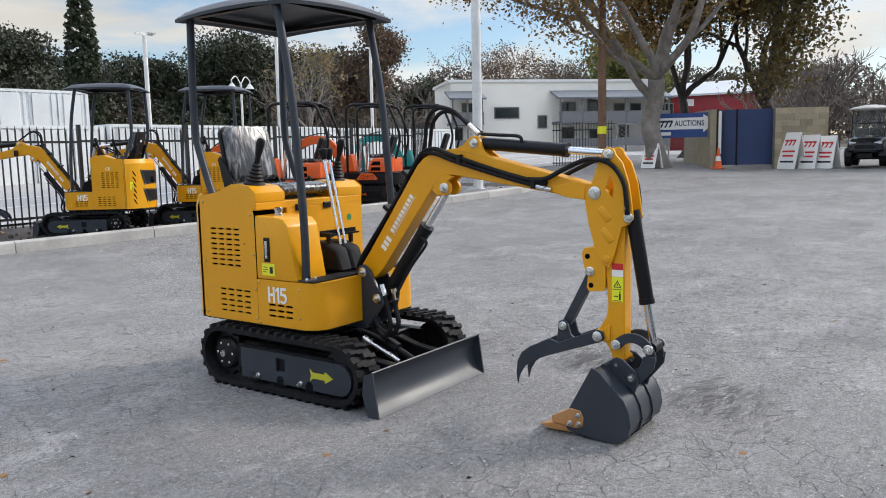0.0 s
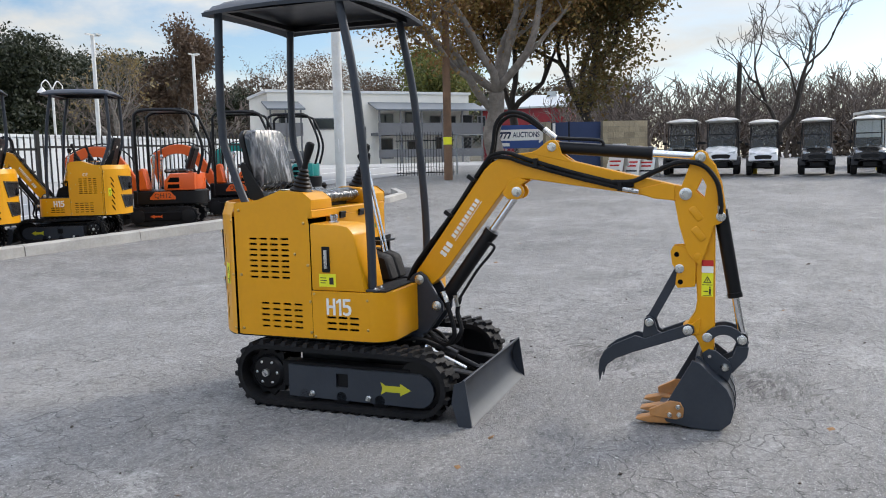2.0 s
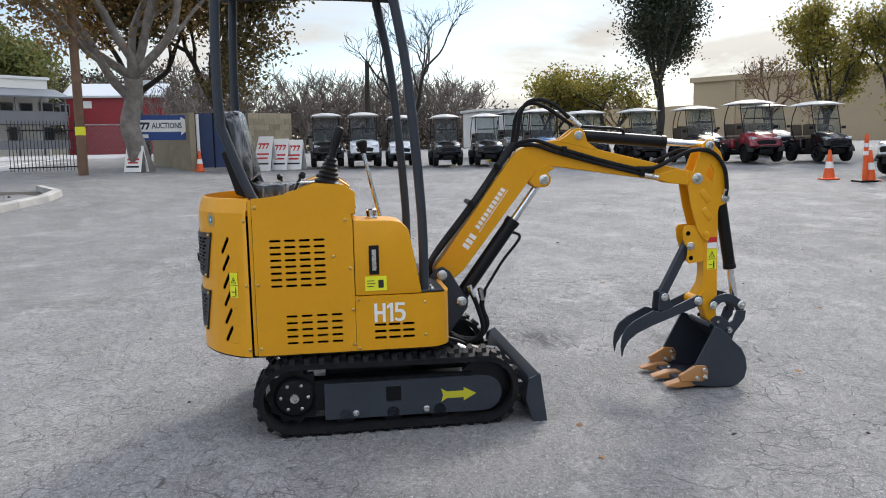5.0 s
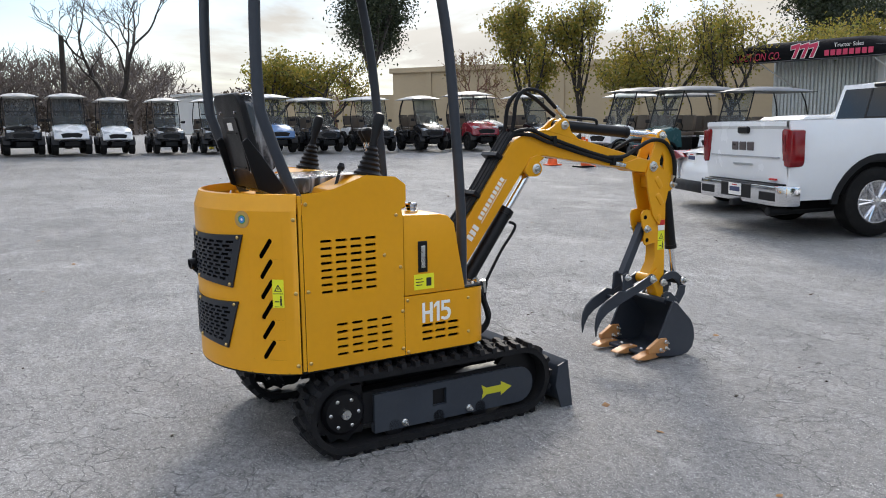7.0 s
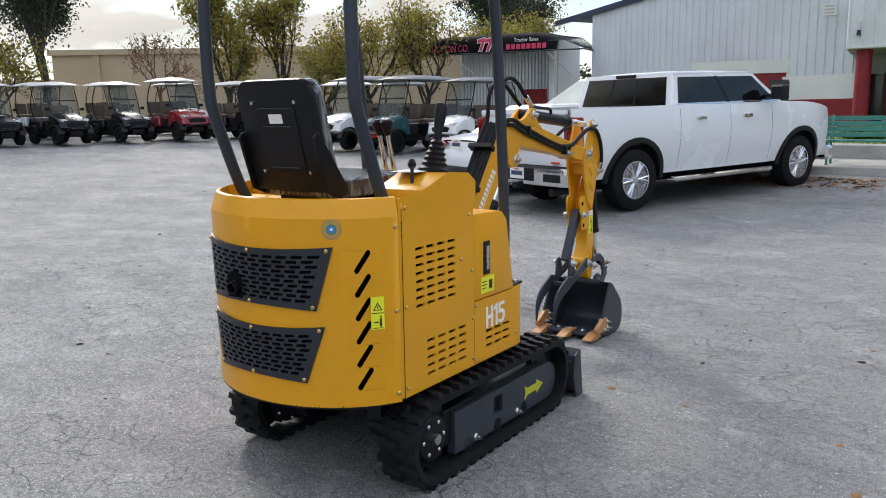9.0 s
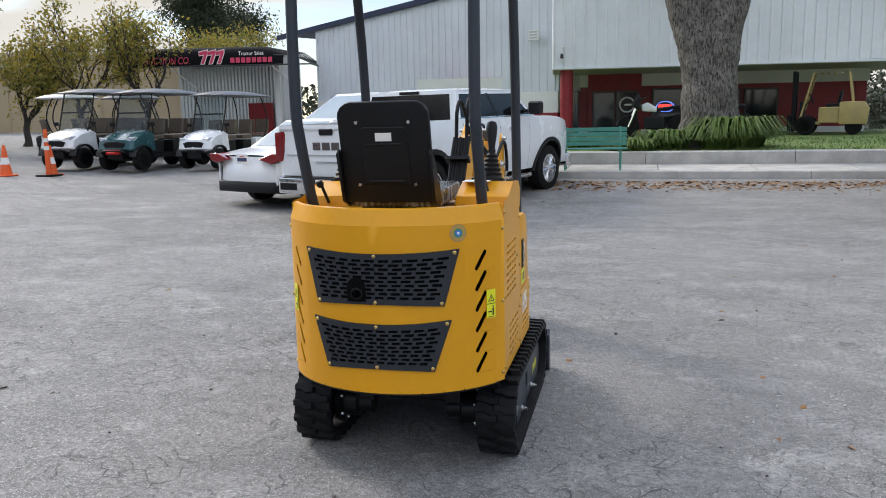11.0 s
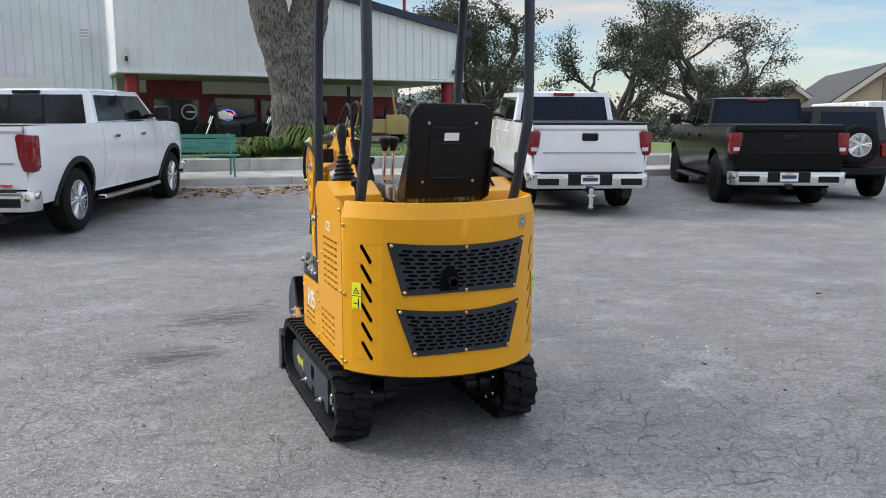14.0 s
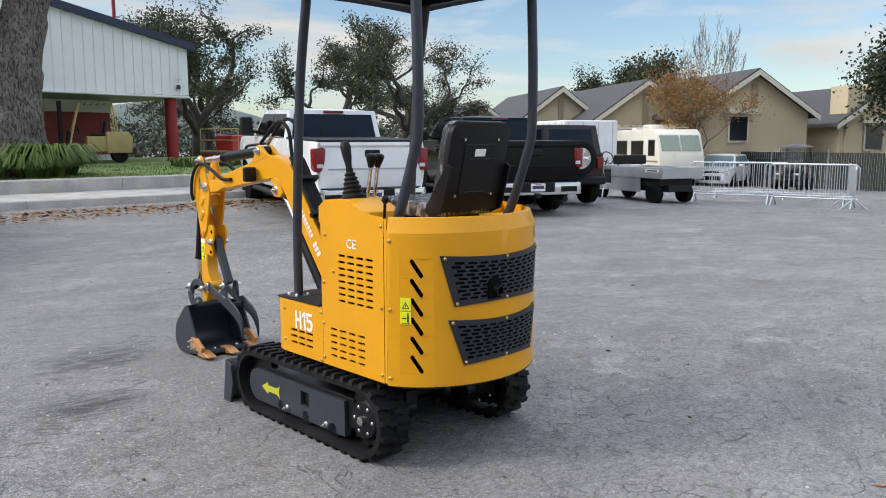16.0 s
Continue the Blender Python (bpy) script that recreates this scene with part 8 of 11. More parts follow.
def body_side(owner, paint, sd, length, hw, low, belt, axles, arch_r, hub, front_in=0.16, rear_in=0.05, name="body_side"):
    """A car's flank: a curved sheet whose foot follows the wheel arches."""
    ys = sorted({0.02, length - 0.03, *[0.02 + (length - 0.05) * i / 40 for i in range(41)], *[a + arch_r * math.cos(radians(d)) for a in axles for d in range(0, 181, 12)]})

    def foot(y):
        z = low
        for a in axles:
            if abs(y - a) < arch_r:
                z = max(z, hub + math.sqrt(arch_r ** 2 - (y - a) ** 2))
        return z

    def wide(y, z):
        e = max(0.0, (y - (length - 0.85)) / 0.85)
        r = max(0.0, (0.35 - y) / 0.35)
        return hw - 0.10 * ((z - low - 0.62 * (belt(y) - low)) / 0.6) ** 2 - front_in * e * e - rear_in * r * r

    def fn(y, v):
        b = foot(y)
        z = b + (belt(y) - b) * v
        return (sd * wide(y, z), y, z)
    s = Shape().sheet(fn, ys, [0, 0.15, 0.3, 0.5, 0.62, 0.75, 0.9, 1.0], sd > 0)
    n = len(s.v)
    s.v += [(x - sd * 0.03, y, z) for x, y, z in s.v]
    s.f += [tuple(i + n for i in q[::-1]) for q in s.f]
    rim = [i for i in range(len(ys))]
    s.f += [(i, n + i, n + i + 1, i + 1) for i in rim[:-1]]
    top = 7 * len(ys)
    s.f += [(top + i, top + i + 1, n + top + i + 1, n + top + i) for i in rim[:-1]]
    for c in (0, len(ys) - 1):
        s.f += [(c + k * len(ys), c + (k + 1) * len(ys), n + c + (k + 1) * len(ys), n + c + k * len(ys)) for k in range(7)]
    return part(name, s, paint, owner, smooth=32), wide, foot


def arch_lip(owner, sd, a, arch_r, hub, wide, low, material, grow=0.07):
    s = Shape()
    v, ds = [], [-12] + list(range(0, 181, 12)) + [192]
    for d in ds:
        c, q = math.cos(radians(d)), math.sin(radians(d))
        for rr, out in ((arch_r - 0.005, -0.03), (arch_r - 0.005, 0.022), (arch_r + grow, 0.018), (arch_r + grow, -0.03)):
            y, z = a + rr * c, hub + rr * q
            v.append((sd * (wide(y, max(z, low)) + out), y, max(z, low - 0.06)))
    for i in range(len(ds) - 1):
        for k in range(4):
            s.f.append((i * 4 + k, i * 4 + (k + 1) % 4, i * 4 + 4 + (k + 1) % 4, i * 4 + 4 + k))
    s.v = v
    return part("wheel_arch", s, material, owner, "dark wheel arch moulding", smooth=30)


def greenhouse(owner, paint, base, roof, zb, zr, glass_mat, doors=2, crown=0.05, rear_span=(0.06, 0.94, 0.04, 0.87), slider=False):
    """Cab: base and roof are (half width, rear y, front y); panes lie on its tapered sides."""
    (bw, b0, b1), (rw, r0, r1) = base, roof
    ring = lambda w, y0, y1, z: [(-w, y0, z), (w, y0, z), (w, y1, z), (-w, y1, z)]
    lo, hi = ring(bw, b0, b1, zb), ring(rw, r0, r1, zr)
    s = Shape().add(lo + hi, [(0, 1, 5, 4), (1, 2, 6, 5), (2, 3, 7, 6), (3, 0, 4, 7)])
    shell = part("cab", s, paint, owner, bevel=0.05, seg=3)
    n = 8
    s = Shape().sheet(lambda u, v: ((rw + 0.012) * math.copysign(abs(u) ** 0.8, u), r0 + (r1 - r0) * (0.5 + 0.5 * math.copysign(abs(v) ** 0.8, v)), zr - 0.012 + crown * (1 - u ** 4) * (1 - v ** 4)),
                      [-1 + 2 * i / n for i in range(n + 1)], [-1 + 2 * i / n for i in range(n + 1)])
    part("roof", s, paint, owner, smooth=50)
    rear = [lo[0], lo[1], hi[1], hi[0]]
    part("rear_window", slab(rear, rear_span[0], rear_span[1], rear_span[2], rear_span[3], 0.006), glass_mat, shell, "dark tinted rear window")
    part("windshield", slab([lo[2], lo[3], hi[3], hi[2]], 0.04, 0.96, 0.06, 0.92, 0.006), GREEN_GLASS if glass_mat is not TINT_GLASS else TINT_GLASS, shell, "car windshield")
    if slider:
        for u in (0.36, 0.62):
            part("slider_frame", slab(rear, u, u + 0.018, rear_span[2], rear_span[3], 0.009), BLACK, shell, "black sliding pane frame")
        part("slider_frame", slab(rear, 0.36, 0.638, rear_span[2], rear_span[2] + 0.05, 0.009), BLACK, shell, "black sliding pane frame")
    for c, flip in (([lo[1], lo[2], hi[2], hi[1]], False), ([lo[3], lo[0], hi[0], hi[3]], True)):
        edges = [0.05, 0.47, 0.50, 0.93] if doors == 2 else [0.05, 0.34, 0.36, 0.63, 0.65, 0.93]
        for a, b in zip(edges[::2], edges[1::2]):
            u0, u1 = (1 - b, 1 - a) if flip else (a, b)
            part("side_window", slab(c, u0, u1, 0.10, 0.86, 0.006), TINT_GLASS if glass_mat is TINT_GLASS else glass_mat, shell, "side window")
        part("window_pillar", slab(c, *((1 - edges[2], 1 - edges[1]) if flip else (edges[1], edges[2])), 0.08, 0.88, 0.007), BLACK, shell, "black door pillar")
        part("belt_strip", slab(c, 0.03, 0.96, 0.045, 0.085, 0.010), CHROME, shell, "bright window strip")
    return shell


def plate(owner, p, right, up, w=0.30, h=0.15):
    m = facing(p, right, up)
    pl = part("number_plate", Shape().box(-w / 2, w / 2, -h / 2, h / 2, 0, 0.006), WHITE_INK, owner, "white number plate", m=m)
    part("plate_bar", Shape().box(-w * 0.4, w * 0.4, -h * 0.2, h * 0.2, 0.006, 0.008), mat_once("plate_blue", (0.04, 0.05, 0.12)), pl, "dark bar")
    part("plate_bar", Shape().box(-w * 0.2, w * 0.2, h * 0.3, h * 0.4, 0.006, 0.008), RED_INK, pl, "thin red bar")


ONCE = {}


def mat_once(name, col, rough=0.5, **kw):
    if name not in ONCE:
        ONCE[name] = mat(name, col, rough, **kw)
    return ONCE[name]


TAIL_DARK = mat("dark_lamp_red", (0.16, 0.006, 0.01), 0.2, spec=0.6)
def pickup(label, paint, x, y, yaw, length=5.85, hw=1.02, tyre=0.40, lift=0.0, bed=1.80, chrome=CHROME, cover=False, arches=True, tall_mirror=False, badge=True, lamps=(0.17, 0.36), spokes=6, rim=ALLOY, roof_drop=0.0):
    z0 = ground_z(x, y)
    z1 = ground_z(x - 4 * math.sin(radians(yaw)), y + 4 * math.cos(radians(yaw)))
    ow = thing("pickup_truck", label, "pickup truck", pose(x, y, z0, math.degrees(math.atan2(z1 - z0, 4)), 0, yaw))
    low, belt_z, roof_z = 0.47 + lift, 1.41 + lift, 1.92 + lift - roof_drop
    axles, ar, hub = (1.17, length - 0.98), tyre + 0.09, tyre
    belt = lambda q: belt_z - 0.02 * min(1, max(0, (q - 2.2) / 1.0)) - (0.14 * ((q - (length - 1.3)) / 1.3) ** 2 if q > length - 1.3 else 0)
    for sd in (-1, 1):
        side, wide, foot = body_side(ow, paint, sd, length, hw, low, belt, axles, ar, hub + lift * 0.6)
        for a in axles:
            if arches:
                arch_lip(side, sd, a, ar, hub + lift * 0.6, wide, low, DARK_TRIM)
        for ya in (2.35, 3.4):
            part("door_handle", Shape().box(*sorted((sd * (wide(ya, belt_z - 0.2) - 0.01), sd * (wide(ya, belt_z - 0.2) + 0.035))), ya, ya + 0.2, belt_z - 0.22, belt_z - 0.17), chrome if badge else paint, side, "bright door handle", bevel=0.01)
        for ya in (2.02, 3.12, 4.12):
            s = Shape()
            for k in range(5):
                za, zb = low + 0.05 + (belt_z - low - 0.1) * k / 5, low + 0.05 + (belt_z - low - 0.1) * (k + 1) / 5
                s.add([(sd * (wide(ya, za) + 0.0015), ya - 0.0035, za), (sd * (wide(ya, za) + 0.0015), ya + 0.0035, za), (sd * (wide(ya, zb) + 0.0015), ya + 0.0035, zb), (sd * (wide(ya, zb) + 0.0015), ya - 0.0035, zb)], [(0, 1, 2, 3)[::sd]])
            part("panel_gap", s, SHADE_BLACK, side, "dark panel gap")
        part("side_step", Shape().box(*sorted((sd * 0.88, sd * 1.05)), 1.9, 4.15, low - 0.13, low - 0.06), chrome if badge else DARK_TRIM, ow, "side step bar", bevel=0.02)
        mx = sd * (hw + 0.16)
        hh = 0.36 if tall_mirror else 0.22
        mr = part("side_mirror", Shape().box(mx - 0.12, mx + 0.12, 3.96, 4.12, belt_z + 0.02, belt_z + 0.02 + hh), DARK_TRIM, ow, "side mirror", bevel=0.03)
        part("mirror_glass", Shape().box(mx - 0.09, mx + 0.09, 3.972, 3.98, belt_z + 0.04, belt_z + hh), CHROME, mr, "mirror glass")
        part("mirror_arm", Shape().cyl((sd * (hw - 0.12), 4.05, belt_z + 0.08), (mx, 4.05, belt_z + 0.08), 0.03), DARK_TRIM, mr)
        lw, lh = lamps
        zt1, zt0 = belt_z - 0.09, belt_z - 0.10 - lh
        pts = [(hw + 0.004, zt1 - 0.02), (hw + 0.004, zt0 + 0.06), (hw - 0.03, zt0), (hw - lw + 0.05, zt0 + 0.01), (hw - lw, zt0 + lh * 0.4), (hw - 0.02 - lw, zt1 - 0.03), (hw - lw + 0.02, zt1)]
        tl = part("tail_light", Shape().prism([(sd * q, z) for q, z in pts], -0.012, 0.17, "y"), TAIL_RED, ow, "red tail light", bevel=0.018, seg=2)
        part("reverse_lens", Shape().box(*sorted((sd * (hw - lw + 0.03), sd * (hw - 0.05))), -0.016, 0.0, zt0 + lh * 0.18, zt0 + lh * 0.34), LAMP_CLEAR if badge is False else TAIL_DARK, tl, "lamp lens")
        part("lamp_core", Shape().box(*sorted((sd * (hw - lw + 0.045), sd * (hw - lw + 0.075))), -0.016, 0.0, zt0 + lh * 0.42, zt0 + lh * 0.86), TAIL_DARK, tl, "dark red lamp strip")
        for a in axles:
            wheel(ow, sd * (hw - 0.17), a, tyre, 0.29 + lift * 0.2, rim, spokes)
    # tailgate
    zt = belt_z - 0.005
    s = Shape().sheet(lambda u, v: (u, 0.02 - 0.03 * math.sin(v * math.pi) * (1 - (u / hw) ** 4) - (0.03 if v > 0.9 else 0), low + 0.2 + (zt - low - 0.2) * v),
                      [-(hw - 0.1) + 2 * (hw - 0.1) * i / 10 for i in range(11)], [0, 0.05, 0.28, 0.32, 0.6, 0.88, 0.93, 1.0])
    n = len(s.v)
    s.v += [(a, b + 0.05, c) for a, b, c in s.v]
    s.f += [tuple(i + n for i in q[::-1]) for q in s.f]
    s.f += [(77 + i, 78 + i, n + 78 + i, n + 77 + i) for i in range(10)]
    gate = part("tailgate", s, paint, ow, "pressed steel tailgate", smooth=30)
    part("tailgate_handle", Shape().box(-0.13, 0.13, -0.03, 0.02, belt_z - 0.25 if cover else belt_z - 0.15, belt_z - 0.13 if cover else belt_z - 0.05), PLASTIC, gate, "black tailgate handle", bevel=0.02)
    if badge:
        for i in range(3):
            part("badge_bar", Shape().box(-0.26 + i * 0.18, -0.26 + i * 0.18 + 0.15, -0.022, -0.004, belt_z - 0.36, belt_z - 0.25), mat_once("badge_grey", (0.12, 0.10, 0.10), 0.3, metal=0.5), gate, "dark grey badge bar", bevel=0.01)
        part("model_bar", Shape().box(-0.22, 0.22, -0.018, 0.0, belt_z - 0.545, belt_z - 0.52), GREY_METAL, gate, "thin grey bar")
        part("trim_bar", Shape().box(0.6, 0.74, -0.012, 0.02, belt_z - 0.705, belt_z - 0.685), RED_INK, gate, "small red bar")
    # thin darker strip paints the shade of the tailgate's crease
    part("tailgate_crease", Shape().box(-(hw - 0.24), hw - 0.24, -0.019, 0.02, belt_z - 0.44, belt_z - 0.425), mat_once("white_shadow_gap", (0.35, 0.36, 0.37), 0.5) if paint is WHITE_CAR else DARK_TRIM, gate, "thin strip painted as the crease's shade")
    # bumper
    zb = low - 0.06
    v = [(-1.02, 0.14), (-1.0, -0.02), (-0.9, -0.10), (0.9, -0.10), (1.0, -0.02), (1.02, 0.14)]
    bp = part("rear_bumper", Shape().prism([(a * hw / 1.02, b) for a, b in v], zb, zb + 0.24, "z"), chrome, ow, "bright rear bumper", bevel=0.025, seg=2)
    part("step_pad", Shape().box(-hw + 0.2, hw - 0.2, -0.085, 0.1, zb + 0.232, zb + 0.25), PLASTIC, bp, "black step pad", bevel=0.005)
    part("plate_recess", Shape().box(-0.36, 0.36, -0.106, -0.05, zb + 0.05, zb + 0.235), PLASTIC, bp, "black plate recess", bevel=0.01)
    plate(bp, (0, -0.108, zb + 0.15), (1, 0, 0), (0, 0, 1))
    for sd in (-1, 1):
        part("corner_recess", Shape().box(*sorted((sd * (hw - 0.50), sd * (hw - 0.14))), -0.104, -0.03, zb + 0.05, zb + 0.17), PLASTIC, bp, "black bumper corner step", bevel=0.012)
    s = Shape().box(-0.05, 0.05, -0.16, 0.2, zb - 0.06, zb + 0.03)
    part("tow_receiver", s, DARK_TRIM, ow, "black tow receiver", bevel=0.008)
    if tall_mirror:
        s = Shape().cyl((0, -0.2, zb - 0.24), (0, -0.2, zb + 0.02), 0.035).lathe([(0.0, -0.05), (0.045, -0.02), (0.045, 0.02), (0, 0.05)], (0, -0.2, zb - 0.02), (0, 0, 1), 12)
        s.cyl((-0.06, -0.2, zb - 0.1), (0.06, -0.2, zb - 0.1), 0.02).lathe([(0.0, -0.05), (0.045, -0.02), (0.045, 0.02), (0, 0.05)], (0, -0.2, zb - 0.27), (0, 0, 1), 12)
        part("tow_ball_mount", s, CHROME, ow, "polished tow ball mount")
    s = Shape().cyl((0.62, -0.03, zb - 0.09), (0.62, 1.2, zb - 0.06), 0.055 if not tall_mirror else 0.08, n=16).cyl((0.62, -0.035, zb - 0.09), (0.62, -0.03, zb - 0.09), 0.04)
    part("exhaust_pipe", s, DARK_TRIM, ow, "dark exhaust pipe")
    # underbody, axle and arch blocks: the shade beneath is put into their colour
    part("underbody", Shape().box(-0.78, 0.78, 0.2, length - 0.2, low - 0.12, low + 0.12).cyl((-0.8, axles[0], hub), (0.8, axles[0], hub), 0.09).lathe([(0.02, -0.14), (0.15, -0.08), (0.15, 0.08), (0.02, 0.14)], (0, axles[0], hub), (1, 0, 0), 14), SHADE_BLACK, ow, "underbody and axle painted near-black for shade")
    part("arch_shade_block", Shape().box(-hw + 0.08, hw - 0.08, axles[0] - ar, axles[0] + ar, low + 0.05, belt_z - 0.36).cut().box(-hw + 0.08, hw - 0.08, axles[1] - ar, axles[1] + ar, low + 0.05, belt_z - 0.36), SHADE_BLACK, ow, "near-black blocks painted as shade inside the wheel arches")
    if cover:
        part("bed_cover", Shape().box(-hw + 0.07, hw - 0.07, 0.03, bed + 0.1, belt_z - 0.03, belt_z + 0.035), VINYL, ow, "black soft bed cover", bevel=0.02, seg=2)
    else:
        part("bed_floor", Shape().box(-hw + 0.06, hw - 0.06, 0.05, bed + 0.1, belt_z - 0.52, belt_z - 0.48), VINYL, ow, "black bed liner")
    # cab, bonnet and nose
    sh_ = greenhouse(ow, paint, (hw - 0.07, bed + 0.1, 4.5), (hw - 0.16, bed + 0.21, 3.78), belt_z - 0.03, roof_z, TINT_GLASS, slider=True)
    part("brake_light", Shape().box(-0.19, 0.19, bed + 0.165, bed + 0.25, roof_z - 0.05, roof_z - 0.002), TAIL_RED if not badge else DARK_TRIM, sh_, "high brake light", bevel=0.008)
    s = Shape().sheet(lambda u, v: (u * (hw - 0.06 - 0.16 * v ** 2), 4.3 + (length - 4.36) * v, belt(4.3 + (length - 4.36) * v) - 0.01 + 0.05 * (1 - u * u)), [-1 + i / 4 for i in range(9)], [i / 6 for i in range(7)])
    part("bonnet", s, paint, ow, smooth=50)
    s = Shape().prism([(-hw + 0.2, length - 0.06), (hw - 0.2, length - 0.06), (hw - 0.24, length + 0.02), (-hw + 0.24, length + 0.02)], low, belt_z - 0.17, "z")
    nose = part("grille", s, DARK_TRIM, ow, "dark front grille", bevel=0.02)
    for sd in (-1, 1):
        part("headlight", Shape().box(*sorted((sd * (hw - 0.45), sd * (hw - 0.17))), length - 0.1, length + 0.01, belt_z - 0.36, belt_z - 0.2), LAMP_CLEAR, nose, "headlight", bevel=0.02)
    part("front_bumper", Shape().box(-hw + 0.08, hw - 0.08, length - 0.12, length + 0.08, low - 0.08, low + 0.16), chrome, ow, "front bumper", bevel=0.04)
    return ow


def saloon(name, label, category, paint, x, y, yaw, length, hw, tyre, low, deck, belt_top, roof_z, cab, roof, lamp_z, axles, face=1, doors=2, cargo=False, glass_mat=None):
    """A passenger car; cab and roof are (rear y, front y) of the glazed part's foot and top."""
    z0 = ground_z(x, y)
    ow = thing(name, label, category, pose(x, y, z0, 0, 0, yaw))
    glass_mat = glass_mat or GREEN_GLASS
    ar = tyre + 0.06
    belt = lambda q: belt_top - (0.05 + deck * 0.3) * max(0, (cab[0] + 0.3 - q) / (cab[0] + 0.3)) ** 1.5 * (0 if cargo else 1) - (0.22 * max(0, (q - cab[1] + 0.3) / (length - cab[1] + 0.3)) ** 1.6)
    for sd in (-1, 1):
        side, wide, foot = body_side(ow, paint, sd, length, hw, low, belt, axles, ar, tyre, 0.25, 0.16)
        for ya in (cab[0] + 0.75, cab[0] + 1.7):
            part("door_handle", Shape().box(*sorted((sd * (wide(ya, belt_top - 0.12) - 0.01), sd * (wide(ya, belt_top - 0.12) + 0.03))), ya, ya + 0.18, belt_top - 0.13, belt_top - 0.10), paint, side, bevel=0.008)
        tl = Shape().prism([(sd * (hw - 0.52), lamp_z), (sd * (hw - 0.16), lamp_z - 0.07), (sd * (hw + 0.005), lamp_z + 0.0), (sd * (hw + 0.005), lamp_z + 0.09), (sd * (hw - 0.2), lamp_z + 0.10)], -0.05, 0.22, "y")
        part("tail_light", tl, TAIL_RED, ow, "red wraparound tail light", bevel=0.012)
        hl = Shape().box(*sorted((sd * (hw - 0.55), sd * (hw - 0.16))), length - 0.22, length + 0.0, belt_top - 0.36, belt_top - 0.22)
        part("headlight", hl, LAMP_CLEAR, ow, "clear headlight", bevel=0.03)
        part("side_mirror", Shape().box(*sorted((sd * (hw + 0.02), sd * (hw + 0.2))), cab[1] - 0.75, cab[1] - 0.62, belt_top + 0.0, belt_top + 0.13).box(*sorted((sd * (hw - 0.1), sd * (hw + 0.05))), cab[1] - 0.7, cab[1] - 0.66, belt_top + 0.01, belt_top + 0.05), paint, ow, "side mirror", bevel=0.02)
        for a in axles:
            wheel(ow, sd * (hw - 0.12), a, tyre, 0.21, ALLOY, 7, 0.68)
    lev = [i / 6 for i in range(7)]
    s = Shape().sheet(lambda u, v: (u * (hw - 0.05), 0.0 - 0.05 * (1 - u ** 4) * math.sin(math.pi * min(1, v + 0.15)) + 0.14 * abs(u) ** 4 + 0.04 * v, low + 0.08 + (belt(0.02) - low - 0.08) * v), [-1 + i / 5 for i in range(11)], lev)
    rear = part("tail_panel", s, paint, ow, smooth=45)
    plate(rear, (0, -0.058, lamp_z + 0.0), (1, 0, 0), (0, 0, 1))
    part("rear_diffuser", Shape().prism([(-hw + 0.1, 0.1), (-hw + 0.22, -0.06), (hw - 0.22, -0.06), (hw - 0.1, 0.1)], low - 0.04, low + 0.14, "z"), DARK_TRIM, ow, "dark lower bumper", bevel=0.02)
    if not cargo:
        part("boot_lid", Shape().sheet(lambda u, v: (u * (hw - 0.06), 0.03 + (cab[0] + 0.1) * v, belt(0.03 + (cab[0] + 0.1) * v) + 0.03 * (1 - u * u)), [-1 + i / 4 for i in range(9)], lev), paint, ow, smooth=50)
    part("bonnet", Shape().sheet(lambda u, v: (u * (hw - 0.05 - 0.24 * v * v), cab[1] - 0.15 + (length - cab[1] + 0.12) * v, belt(cab[1] - 0.15 + (length - cab[1] + 0.12) * v) + 0.05 * (1 - u * u)), [-1 + i / 4 for i in range(9)], lev), paint, ow, smooth=50)
    part("front_bumper", Shape().prism([(-hw + 0.06, length - 0.3), (hw - 0.06, length - 0.3), (hw - 0.24, length + 0.0), (0.3, length + 0.08), (-0.3, length + 0.08), (-hw + 0.24, length)], low - 0.04, belt_top - 0.26, "z"), paint, ow, bevel=0.04)
    part("grille", Shape().box(-0.5, 0.5, length + 0.02, length + 0.085, low + 0.1, low + 0.3), DARK_TRIM, ow, "dark grille", bevel=0.01)
    # underbody with arch fillers, near-black to paint the shade below the car
    part("underbody", Shape().box(-hw + 0.16, hw - 0.16, 0.15, length - 0.2, low - 0.06, low + 0.1).box(-hw + 0.07, hw - 0.07, axles[0] - ar, axles[0] + ar, low, belt_top - 0.25).box(-hw + 0.07, hw - 0.07, axles[1] - ar, axles[1] + ar, low, belt_top - 0.3), SHADE_BLACK, ow, "underbody painted near-black for shade")
    greenhouse(ow, paint, (hw - 0.06, *cab), (hw - 0.26, *roof), belt_top - 0.01, roof_z, glass_mat, doors, 0.04, (0.05, 0.95, 0.05, 0.93))
    return ow


pickup("white crew cab pickup with chrome bumper parked on asphalt", WHITE_CAR, -3.39, 6.86, -20.5, length=5.9, hw=1.03, tyre=0.42, roof_drop=0.06, lamps=(0.18, 0.44))
pickup("white heavy duty pickup with black bed cover and tow mirrors", WHITE_CAR, 5.40, 7.08, -17.0, length=6.1, lift=0.03, hw=0.99, tyre=0.42, cover=True, arches=False, tall_mirror=True, badge=False, lamps=(0.18, 0.38))
pickup("black lifted pickup with bright alloys parked on asphalt", BLACK_CAR, 9.15, 6.75, -26.0, hw=0.98, lift=0.02, tyre=0.46, arches=False, badge=False, lamps=(0.18, 0.38), cover=True)
